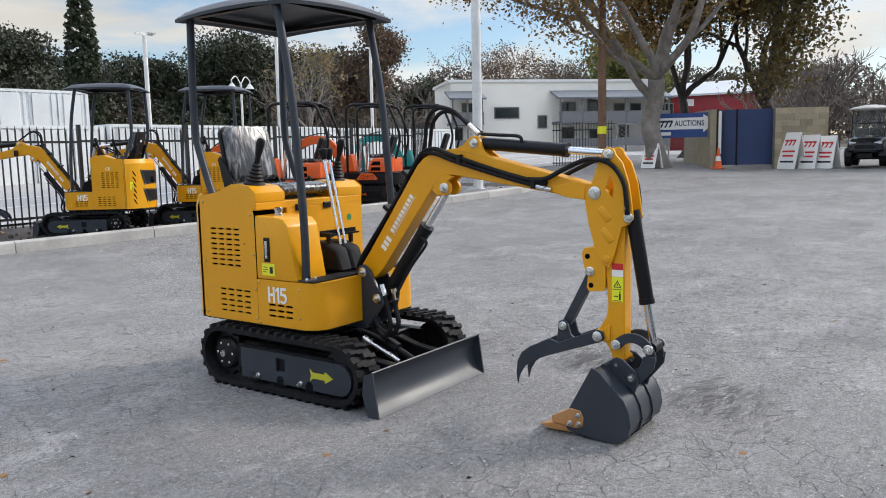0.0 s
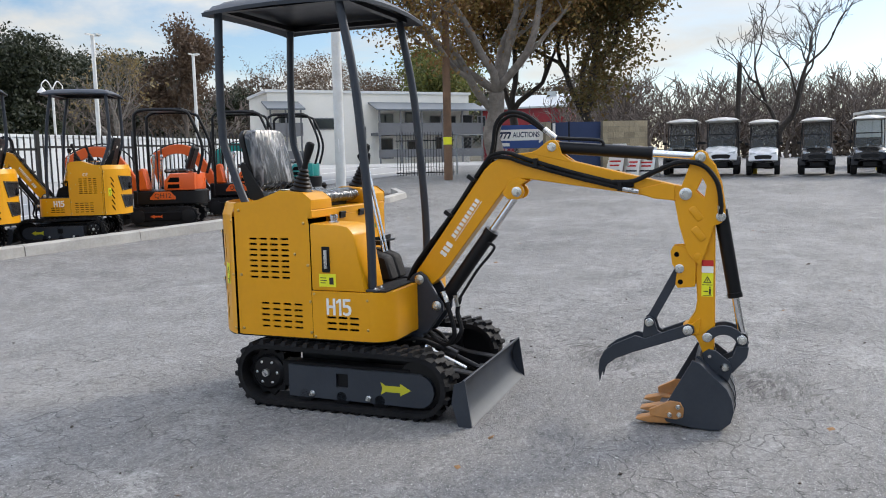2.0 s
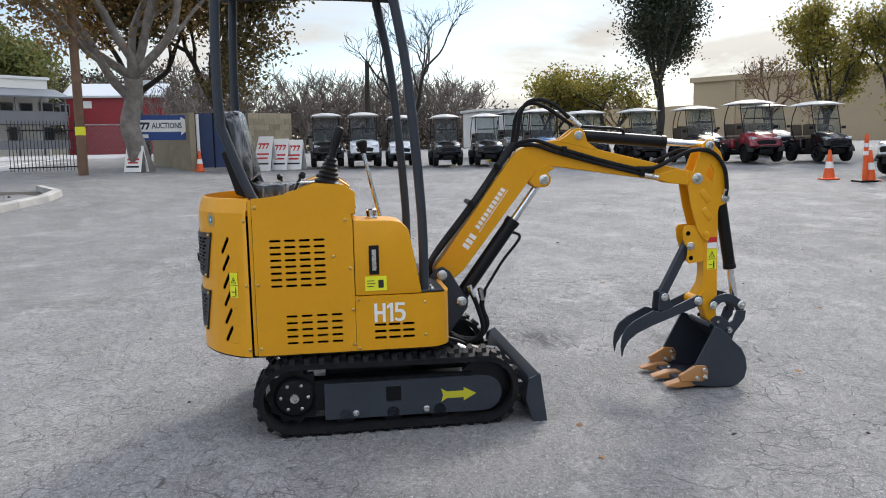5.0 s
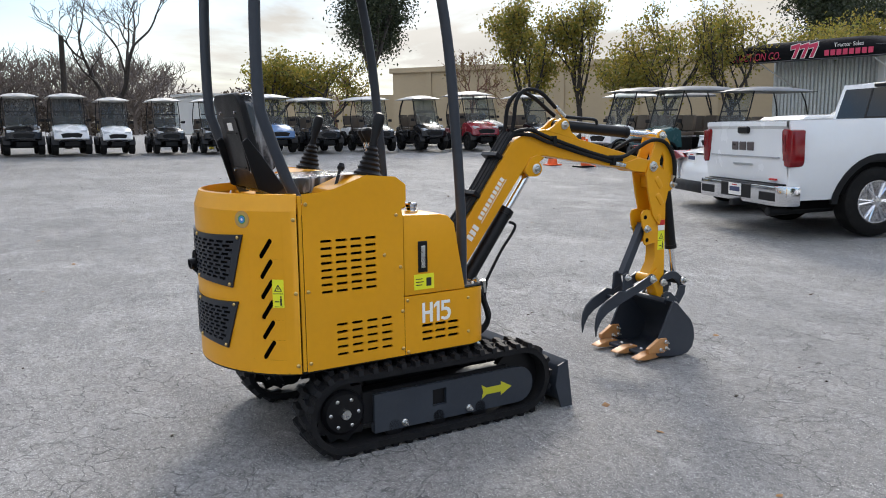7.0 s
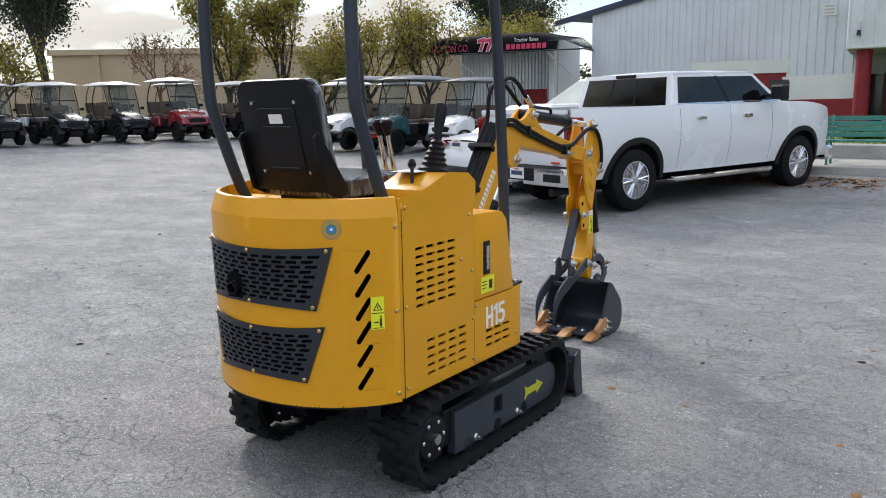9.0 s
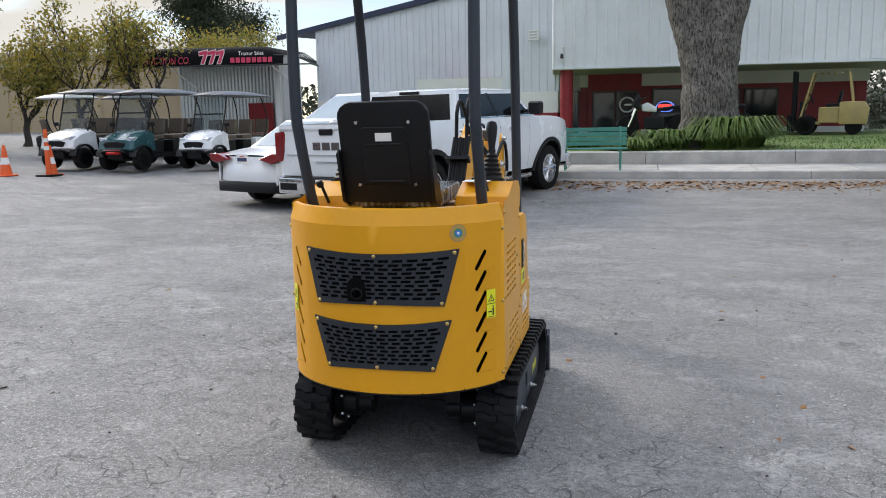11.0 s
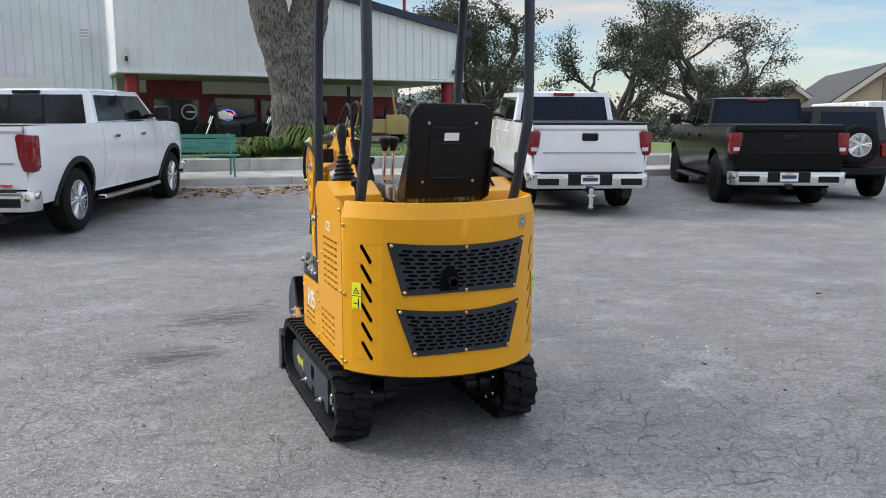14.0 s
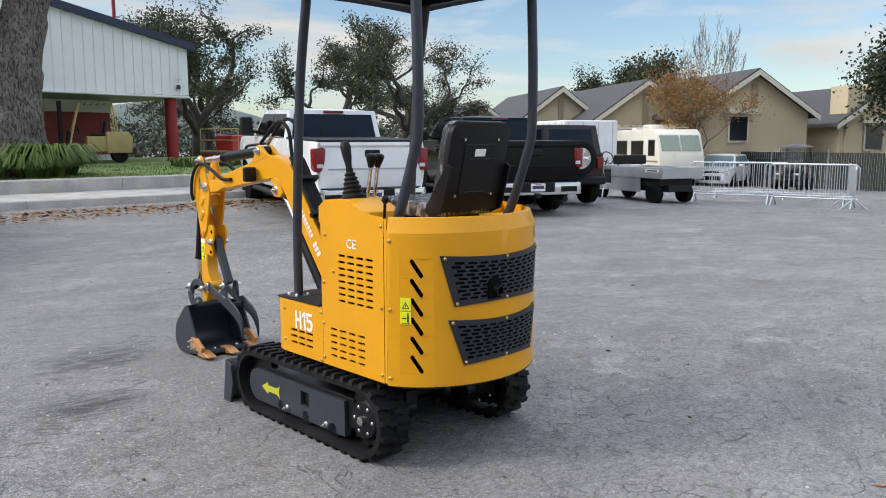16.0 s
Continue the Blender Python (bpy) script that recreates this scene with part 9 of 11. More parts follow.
saloon("sedan", "white sedan with red tail lights parked on asphalt", "car", WHITE_CAR, -5.42, 8.2, -23.5, 4.55, 0.89, 0.32, 0.30, 0.3, 0.98, 1.43, (0.75, 3.55), (1.45, 2.75), 0.80, (0.95, 3.65))
saloon("utility_vehicle", "white hatchback with large greenish windshield", "car", WHITE_CAR, -4.3, 15.9, 155, 4.4, 0.95, 0.36, 0.36, 0.0, 1.1, 1.72, (0.15, 3.6), (0.45, 2.6), 0.9, (0.85, 3.5), cargo=True)
saloon("crossover", "white crossover parked behind a metal barrier", "car", WHITE_CAR, 36.0, 16.3, 104, 4.6, 0.93, 0.36, 0.36, 0.0, 1.05, 1.62, (0.1, 3.6), (0.5, 2.7), 0.9, (0.85, 3.7), cargo=True)


def jeep(x, y, yaw):
    z0 = ground_z(x, y)
    ow = thing("off_road_vehicle", "dark maroon boxy off-road vehicle with rear spare wheel", "car", pose(x, y, z0, 0, 0, yaw))
    belt = lambda q: 1.22 - (0.08 if q > 2.9 else 0)
    for sd in (-1, 1):
        side, wide, foot = body_side(ow, MAROON_CAR, sd, 3.9, 0.80, 0.58, belt, (0.75, 3.2), 0.47, 0.42, 0.1, 0.03)
        for a in (0.75, 3.2):
            part("fender_flare", Shape().prism([(a - 0.6, 0.62), (a - 0.45, 0.94), (a + 0.45, 0.94), (a + 0.6, 0.62), (a + 0.5, 0.62), (a + 0.38, 0.86), (a - 0.38, 0.86), (a - 0.5, 0.62)], sd * 0.76, sd * 0.95), DARK_TRIM, ow, "black fender flare", bevel=0.015)
            wheel(ow, sd * 0.82, a, 0.42, 0.26, ALLOY, 5, 0.58)
        part("tail_light", Shape().box(*sorted((sd * 0.62, sd * 0.79)), -0.05, 0.03, 0.86, 1.12), TAIL_RED, ow, "red tail light", bevel=0.015)
    part("tail_panel", Shape().box(-0.79, 0.79, 0.0, 0.06, 0.6, 1.22), MAROON_CAR, ow, bevel=0.02)
    part("rear_bumper", Shape().box(-0.82, 0.82, -0.14, 0.04, 0.5, 0.68), DARK_TRIM, ow, "black rear bumper", bevel=0.03)
    greenhouse(ow, mat_once("black_hardtop", (0.02, 0.02, 0.021), 0.6, bump=0.2, bscale=120), (0.77, 0.03, 2.5), (0.68, 0.14, 2.2), 1.21, 1.84, TINT_GLASS, 2, 0.04, (0.12, 0.88, 0.1, 0.85))
    part("bonnet", Shape().box(-0.6, 0.6, 2.4, 3.85, 0.7, 1.2), MAROON_CAR, ow, bevel=0.05)
    # underbody coloured near-black for the shade beneath
    part("underbody", Shape().box(-0.7, 0.7, 0.1, 3.8, 0.42, 0.75), SHADE_BLACK, ow, "underbody painted near-black for shade")
    w = wheel(ow, 0.5, 0, 0.40, 0.25, ALLOY, 5, 0.58, "spare_wheel")
    w.name = "spare_wheel"
    w.matrix_basis = Matrix.Translation((0.08, -0.17, 1.1)) @ Matrix.Rotation(radians(-90), 4, "Z")


jeep(11.9, 8.0, -24)


def flatbed_cart(x, y, yaw):
    """Open utility cart with a long load bed."""
    z0 = ground_z(x, y)
    ow = thing("utility_cart", "silver flatbed utility cart with aluminium load bed", "utility cart", pose(x, y, z0, 0, 0, yaw))
    s = Shape().box(-0.66, 0.66, 0, 1.95, 0.66, 0.70)
    bed = part("load_bed", s, SILVER_BED, ow, "aluminium load bed", bevel=0.006)
    for a in ((-0.68, -0.64, 0, 1.95), (0.64, 0.68, 0, 1.95), (-0.68, 0.68, -0.02, 0.02), (-0.68, 0.68, 1.93, 1.97)):
        part("bed_side", Shape().box(*a, 0.64, 0.92), SILVER_BED, bed, bevel=0.008)
    for sd in (-1, 1):
        part("brand_bar", Shape().box(*sorted((sd * 0.68, sd * 0.684)), 0.12, 0.62, 0.80, 0.87), WHITE_INK, bed, "white name bar")
        part("brand_shape", Shape().box(*sorted((sd * 0.684, sd * 0.686)), 0.18, 0.55, 0.82, 0.85), BLACK_INK, bed, "black bar")
        for yy in (0.45, 2.6):
            wheel(ow, sd * 0.5, yy, 0.25, 0.2, WHITE_CAR, 0, 0.55)
    part("chassis", Shape().box(-0.4, 0.4, 0.05, 2.95, 0.3, 0.48).box(-0.55, 0.55, 0.2, 0.9, 0.44, 0.66), DARK_TRIM, ow, "dark chassis", bevel=0.02)
    part("front_body", Shape().prism([(2.0, 0.3), (2.9, 0.3), (2.95, 0.6), (2.75, 0.92), (2.6, 0.92), (2.55, 0.45), (2.0, 0.45)], -0.6, 0.6), SILVER_BED, ow, "silver front cowl", bevel=0.02)
    for sd in (-1, 1):
        part("side_skirt", Shape().box(*sorted((sd * 0.60, sd * 0.64)), 0.85, 2.0, 0.28, 0.64), SILVER_BED, ow, "silver side panel", bevel=0.006)
    part("seat_base", Shape().box(-0.58, 0.58, 1.98, 2.35, 0.45, 0.72), DARK_TRIM, ow, "dark seat base", bevel=0.02)
    part("seat", Shape().box(-0.58, 0.58, 1.98, 2.42, 0.72, 0.82), VINYL, ow, "black vinyl seat", bevel=0.03, seg=2)
    part("backrest", Shape().box(-0.55, 0.55, 1.97, 2.05, 0.95, 1.2).cyl((-0.4, 2.0, 0.7), (-0.4, 2.0, 1.0), 0.02).cyl((0.4, 2.0, 0.7), (0.4, 2.0, 1.0), 0.02), VINYL, ow, "black vinyl backrest", bevel=0.02)
    ring = [(-0.3 + 0.18 * math.cos(a), 2.58 + 0.08 * math.sin(a), 1.12 + 0.16 * math.sin(a)) for a in [2 * math.pi * i / 18 for i in range(19)]]
    part("steering_wheel", Shape().tube(ring, 0.016, 6).cyl((-0.3, 2.58, 1.12), (-0.3, 2.75, 0.8), 0.02), PLASTIC, ow, "black steering wheel")
    return ow


flatbed_cart(15.35, 7.2, -16)


def motorhome(x, y, yaw):
    z0 = ground_z(x, y)
    ow = thing("motorhome", "old cream motorhome with rounded front and roof unit", "motorhome", pose(x, y, z0, 0, 0, yaw) @ Matrix.Diagonal((0.94, 0.86, 0.94, 1)))
    prof = [(0, 0.5), (0, 2.7), (0.15, 2.85), (5.9, 2.85), (6.3, 2.62), (6.75, 1.75), (6.85, 1.3), (6.85, 0.55)]
    s = Shape().prism(prof, -1.15, 1.15)
    body = part("body", s, CREAM_CAR, ow, "cream panelled body", bevel=0.06, seg=2)
    front = [(1.1, 6.76, 1.78), (-1.1, 6.76, 1.78), (-1.1, 6.33, 2.6), (1.1, 6.33, 2.6)]
    for a, b in ((0.04, 0.48), (0.52, 0.96)):
        part("windshield", slab(front, a, b, 0.04, 0.94, 0.01), mat_once("green_window", (0.10, 0.16, 0.14), 0.08, spec=0.8), body, "greenish windshield pane")
    for sd in (-1, 1):
        for a, b, c, d in ((5.35, 6.2, 1.55, 2.35), (3.0, 4.7, 1.55, 2.3), (0.8, 2.4, 1.55, 2.3)):
            w = part("side_window", Shape().box(*sorted((sd * 1.14, sd * 1.165)), a, b, c, d), FRAME_DARK, body, "dark framed side window", bevel=0.008)
            part("window_pane", Shape().box(*sorted((sd * 1.165, sd * 1.17)), a + 0.05, b - 0.05, c + 0.05, d - 0.05), TINT_GLASS, w, "dark pane")
        part("stripe", Shape().box(*sorted((sd * 1.15, sd * 1.157)), 0.1, 6.6, 1.25, 1.33), mat_once("brown_stripe", (0.25, 0.16, 0.09)), body, "brown stripe")
        for a in (1.5, 5.6):
            wheel(ow, sd * 1.0, a, 0.38, 0.25, STEEL, 0, 0.6)
        part("headlight", Shape().cyl((sd * 0.8, 6.83, 0.95), (sd * 0.8, 6.89, 0.95), 0.11), LAMP_CLEAR, body, "round headlight")
    part("front_bumper", Shape().box(-1.12, 1.12, 6.8, 6.98, 0.45, 0.62), CHROME, ow, "chrome bumper", bevel=0.02)
    part("roof_unit", Shape().prism([(2.5, 2.84), (2.65, 3.12), (3.5, 3.12), (3.7, 2.84)], -0.4, 0.4), CREAM_CAR, ow, "cream roof unit", bevel=0.05)
    part("roof_rail", Shape().tube([(-1.0, 0.4, 2.95), (-1.0, 5.0, 2.95)], 0.02).tube([(1.0, 0.4, 2.95), (1.0, 5.0, 2.95)], 0.02), STEEL, ow, "roof rails")
    part("roof_hatch", Shape().box(-0.3, 0.3, 0.8, 1.4, 2.84, 2.98), WHITE_WALL, ow, "white roof hatch", bevel=0.02)
    return ow


motorhome(33.1, 20.5, 146)


# ---- golf carts ----
CART_ROOF = mat("beige_cart_roof", (0.50, 0.485, 0.455), 0.5, var=0.08, scale=3)
CART_ROOF_DARK = mat("charcoal_cart_roof", (0.06, 0.062, 0.066), 0.5, var=0.1, scale=3)
CART_SEAT = mat("brown_cart_seat", (0.10, 0.075, 0.055), 0.55, var=0.15, scale=6, bump=0.1, bscale=120)
CART_GLASS = glass("cart_windshield", (0.86, 0.90, 0.90), 0.03, 0.80)
CART_PAINT = {
    "white": mat("white_cart_paint", (0.74, 0.75, 0.76), 0.28, var=0.03, coat=0.5),
    "black": mat("black_cart_paint", (0.009, 0.009, 0.010), 0.25, var=0.1, coat=0.1, spec=0.3),
    "blue": mat("blue_cart_paint", (0.12, 0.22, 0.42), 0.25, var=0.05, coat=0.5),
    "red": mat("red_cart_paint", (0.22, 0.02, 0.03), 0.25, var=0.05, coat=0.5),
    "teal": mat("dark_teal_cart_paint", (0.03, 0.09, 0.10), 0.25, var=0.05, coat=0.5),
    "grey": mat("grey_cart_paint", (0.16, 0.17, 0.18), 0.3, var=0.05, coat=0.4),
}


def golf_cart(colour, rows=2, roof_mat=None, winch=False):
    """A lifted passenger cart, built at the origin, nose towards +y."""
    paint = CART_PAINT[colour]
    roof_mat = roof_mat or CART_ROOF
    kind = "long" if rows > 2 else "lifted"
    ow = thing("golf_cart", f"{kind} {colour} golf cart with canopy and clear windshield", "golf cart", group="parked golf carts")
    ln = 1.75 + 0.78 * (rows - 1)
    f = ln - 0.05
    cowl = [(f - 0.95, 0.48), (f - 0.9, 0.98), (f - 0.72, 1.04), (f - 0.3, 0.94), (f - 0.02, 0.78), (f + 0.03, 0.55), (f - 0.1, 0.46)]
    s = Shape()
    n = len(cowl)
    layers = [(-0.58, 0.86), (-0.5, 0.95), (-0.3, 1.0), (0.0, 1.03), (0.3, 1.0), (0.5, 0.95), (0.58, 0.86)]
    for x, k in layers:
        s.v += [(x, f - 0.5 + (y - f + 0.5) * k, 0.5 + (z - 0.5) * k) for y, z in cowl]
    for a in range(len(layers) - 1):
        s.f += [(a * n + i, a * n + (i + 1) % n, (a + 1) * n + (i + 1) % n, (a + 1) * n + i) for i in range(n)]
    s.f += [tuple(range(n)), tuple(range(len(layers) * n - 1, (len(layers) - 1) * n - 1, -1))]
    cw = part("cowl", s, paint, ow, f"{colour} front cowl", smooth=40)
    part("grille", Shape().prism([(-0.3, 0.58), (0.3, 0.58), (0.36, 0.70), (0.2, 0.74), (-0.2, 0.74), (-0.36, 0.70)], f - 0.06, f + 0.035, "y"), PLASTIC, cw, "black grille", bevel=0.01)
    for sd in (-1, 1):
        part("headlight", Shape().prism([(sd * 0.24, 0.72), (sd * 0.52, 0.75), (sd * 0.54, 0.85), (sd * 0.3, 0.82)], f - 0.22, f - 0.035, "y"), LAMP_CLEAR, cw, "headlight", bevel=0.012)
        for y in (0.42, f - 0.36):
            wheel(ow, sd * 0.56, y, 0.275, 0.22, DARK_TRIM, 5, 0.58)
            part("fender", Shape().prism([(y + 0.36 * math.cos(radians(d)), 0.29 + 0.36 * math.sin(radians(d))) for d in range(10, 171, 20)] + [(y + 0.32 * math.cos(radians(d)), 0.29 + 0.32 * math.sin(radians(d))) for d in range(170, 9, -20)], sd * 0.44, sd * 0.68), PLASTIC, ow, "black fender flare", smooth=50)
        top = 1.98
        s = Shape().tube(curve_points([(sd * 0.52, f - 0.62, 0.95), (sd * 0.55, f - 0.78, 1.4), (sd * 0.54, f - 0.95, top)], 4), 0.02, 6)
        part("front_post", s, PLASTIC, ow, "black canopy post")
        s = Shape().tube(curve_points([(sd * 0.56, 0.55, 0.78), (sd * 0.58, 0.38, 1.2), (sd * 0.56, 0.42, 1.6), (sd * 0.52, 0.6, top)], 4), 0.02, 6)
        part("rear_post", s, PLASTIC, ow, "black canopy post")
        part("mirror", Shape().box(*sorted((sd * 0.6, sd * 0.76)), f - 0.72, f - 0.68, 1.12, 1.22).cyl((sd * 0.53, f - 0.7, 1.15), (sd * 0.64, f - 0.7, 1.16), 0.012), PLASTIC, ow, "small black mirror", bevel=0.01)
    lo, hi = (f - 0.63, 1.0), (f - 0.93, 1.93)
    c = [(0.5, lo[0], lo[1]), (-0.5, lo[0], lo[1]), (-0.5, hi[0], hi[1]), (0.5, hi[0], hi[1])]
    ws = part("windshield", slab(c, 0, 1, 0, 1, 0, 0.008), CART_GLASS, ow, "clear folding windshield")
    ws.visible_shadow = False
    part("windshield_rail", slab(c, 0, 1, 0.48, 0.515, 0.006, 0.02), PLASTIC, ws, "black hinge rail")
    s = Shape().sheet(lambda u, v: (0.64 * u, 0.2 + (f - 0.75 - 0.2) * (v + 1) / 2 + 0.12 * v, 1.975 + 0.12 * (1 - u ** 4) * (1 - v ** 4) + 0.012 * (abs(u) < 0.3)), [-1, -0.96, -0.8, -0.5, -0.32, -0.28, 0, 0.28, 0.32, 0.5, 0.8, 0.96, 1], [-1, -0.95, -0.75, -0.4, 0, 0.4, 0.75, 0.95, 1])
    k = len(s.v)
    s.v += [(a, b, 1.955) for a, b, _ in s.v]
    s.f += [tuple(i + k for i in q[::-1]) for q in s.f]
    rim = [i for i in range(13)] + [13 * j + 12 for j in range(1, 9)] + [13 * 8 + i for i in range(11, -1, -1)] + [13 * j for j in range(7, 0, -1)]
    s.f += [(rim[i], k + rim[i], k + rim[(i + 1) % len(rim)], rim[(i + 1) % len(rim)]) for i in range(len(rim))]
    part("canopy_roof", s, roof_mat, ow, "moulded canopy roof", smooth=40)
    part("chassis", Shape().box(-0.5, 0.5, 0.05, f - 0.6, 0.3, 0.42).box(-0.25, 0.25, f - 0.7, f, 0.3, 0.45).cyl((-0.55, 0.42, 0.275), (0.55, 0.42, 0.275), 0.05).cyl((-0.55, f - 0.36, 0.275), (0.55, f - 0.36, 0.275), 0.04), PLASTIC, ow, "black chassis")
    part("front_bumper", Shape().tube(curve_points([(-0.42, f - 0.02, 0.42), (-0.3, f + 0.1, 0.5), (0.3, f + 0.1, 0.5), (0.42, f - 0.02, 0.42)], 4), 0.025, 6), PLASTIC, ow, "black brush guard")
    part("rear_body", Shape().prism([(0.02, 0.42), (0.0, 0.75), (0.12, 0.8), (0.95, 0.8), (1.0, 0.45)], -0.56, 0.56), paint, ow, f"{colour} rear body", bevel=0.04)
    for r in range(rows):
        y = 0.28 + 0.78 * r + (0.12 if r else 0)
        if r:
            part("seat_box", Shape().box(-0.52, 0.52, y, y + 0.42, 0.42, 0.74), PLASTIC, ow, bevel=0.02)
        part("seat", Shape().box(-0.54, 0.54, y - 0.02, y + 0.46, 0.78, 0.88), CART_SEAT, ow, "brown padded seat", bevel=0.03, seg=2)
        for sd in (-1, 1):
            part("backrest", Shape().prism([(y - 0.08, 0.9), (y - 0.14, 1.3), (y - 0.05, 1.32), (y + 0.03, 0.92)], sd * 0.04, sd * 0.5), CART_SEAT, ow, "brown padded backrest", bevel=0.03, seg=2)
    ring = [(-0.27 + 0.17 * math.cos(a), f - 0.98 + 0.08 * math.sin(a), 1.08 + 0.15 * math.sin(a)) for a in [2 * math.pi * i / 16 for i in range(17)]]
    part("steering_wheel", Shape().tube(ring, 0.016, 5).cyl((-0.27, f - 0.97, 1.08), (-0.27, f - 0.8, 0.85), 0.018), PLASTIC, ow, "black steering wheel")
    if winch:
        part("winch", Shape().box(-0.2, 0.2, f + 0.0, f + 0.12, 0.42, 0.54).cyl((-0.12, f + 0.14, 0.46), (0.12, f + 0.14, 0.46), 0.03), RED_INK, ow, "red front winch", bevel=0.01)
    return ow


def cart_pose(x, y, yaw):
    return pose(x, y, ground_z(x, y), 0, 0, yaw) @ Matrix.Diagonal((0.88, 0.95, 0.94, 1))


FIRST = {}


def park(colour, x, y, yaw, rows=2, roof_mat=None, winch=False):
    key = (colour, rows, roof_mat.name if roof_mat else "", winch)
    if key in FIRST:
        return copy_thing(FIRST[key], cart_pose(x, y, yaw))
    FIRST[key] = golf_cart(colour, rows, roof_mat, winch)
    FIRST[key].matrix_basis = cart_pose(x, y, yaw)


for colour, x, y, yaw in (("black", -27.1, -0.45, -89), ("white", -26.7, 0.93, -90), ("white", -26.3, 2.3, -91), ("black", -26.0, 3.9, -91), ("black", -25.7, 5.4, -92),
                          ("blue", -24.7, 7.2, -92), ("black", -23.8, 8.65, -93), ("black", -22.8, 10.2, -94), ("black", -22.1, 11.8, -94), ("red", -21.3, 13.3, -94), ("black", -20.1, 14.9, -92)):
    park(colour, x, y, yaw)
for colour, x, y, yaw in (("grey", -27.9, 6.9, -90), ("black", -27.0, 9.2, -90), ("white", -25.9, 11.2, -90), ("black", -25.0, 13.2, -88), ("grey", -23.9, 15.2, -84),
                          ("black", -15.9, 15.6, -60), ("grey", -14.4, 16.4, -50)):
    park(colour, x, y, yaw, roof_mat=CART_ROOF_DARK if colour == "grey" else None)
park("white", -12.6, 15.8, 174, 3, CART_ROOF_DARK)
park("teal", -11.0, 15.8, 175, 3, CART_ROOF_DARK, True)
park("white", -9.1, 15.9, 176, 3, CART_ROOF_DARK)
park("black", 32.6, 11.5, 100, 2, CART_ROOF_DARK)


def box_trailer(x, y, yaw):
    ow = thing("box_trailer", "white panelled box trailer parked behind an off-road vehicle", "trailer", pose(x, y, ground_z(x, y), 0, 0, yaw))
    body = part("body", Shape().box(-1.05, 1.05, 0, 4.2, 0.55, 2.35), WHITE_CAR, ow, "white box body", bevel=0.03)
    for k in range(9):
        for sd in (-1, 1):
            part("panel_rib", Shape().box(*sorted((sd * 1.05, sd * 1.062)), 0.2 + k * 0.47, 0.225 + k * 0.47, 0.6, 2.3), GREY_METAL, body, "panel joint")
    for k in range(4):
        part("panel_rib", Shape().box(-0.9 + k * 0.58, -0.88 + k * 0.58, -0.012, 0, 0.6, 2.3), GREY_METAL, body, "panel joint")
    for sd in (-1, 1):
        wheel(ow, sd * 0.95, 2.0, 0.34, 0.2, STEEL, 0, 0.6)
    part("chassis", Shape().box(-0.9, 0.9, 0.05, 4.9, 0.42, 0.56).cyl((-0.95, 2.0, 0.34), (0.95, 2.0, 0.34), 0.05), DARK_TRIM, ow, "dark chassis")
    part("jockey_wheel", Shape().cyl((0, 4.8, 0.0), (0, 4.8, 0.6), 0.05), DARK_TRIM, ow, "jockey stand")


box_trailer(20.2, 13.6, -24)

# ---- other machines on the soil bed ----
def bed_machine(x, y, yaw):
    return pose(x, y, ground_z(x, -6.7) + 0.02, 0, 0, yaw)


copy_thing(HERO, bed_machine(-3.45, -8.1, 218))["label"] = "yellow mini excavator with grey canopy standing on soil bed"
copy_thing(HERO, bed_machine(-5.15, -7.65, 210))["label"] = "yellow mini excavator with grey canopy standing on soil bed"
ORANGE_PAINT = mat("orange_machine_paint", (0.72, 0.11, 0.015), 0.35, var=0.05, scale=3, coat=0.3)
TEAL_PAINT = mat("teal_machine_paint", (0.01, 0.25, 0.23), 0.35, var=0.05, scale=3, coat=0.3)


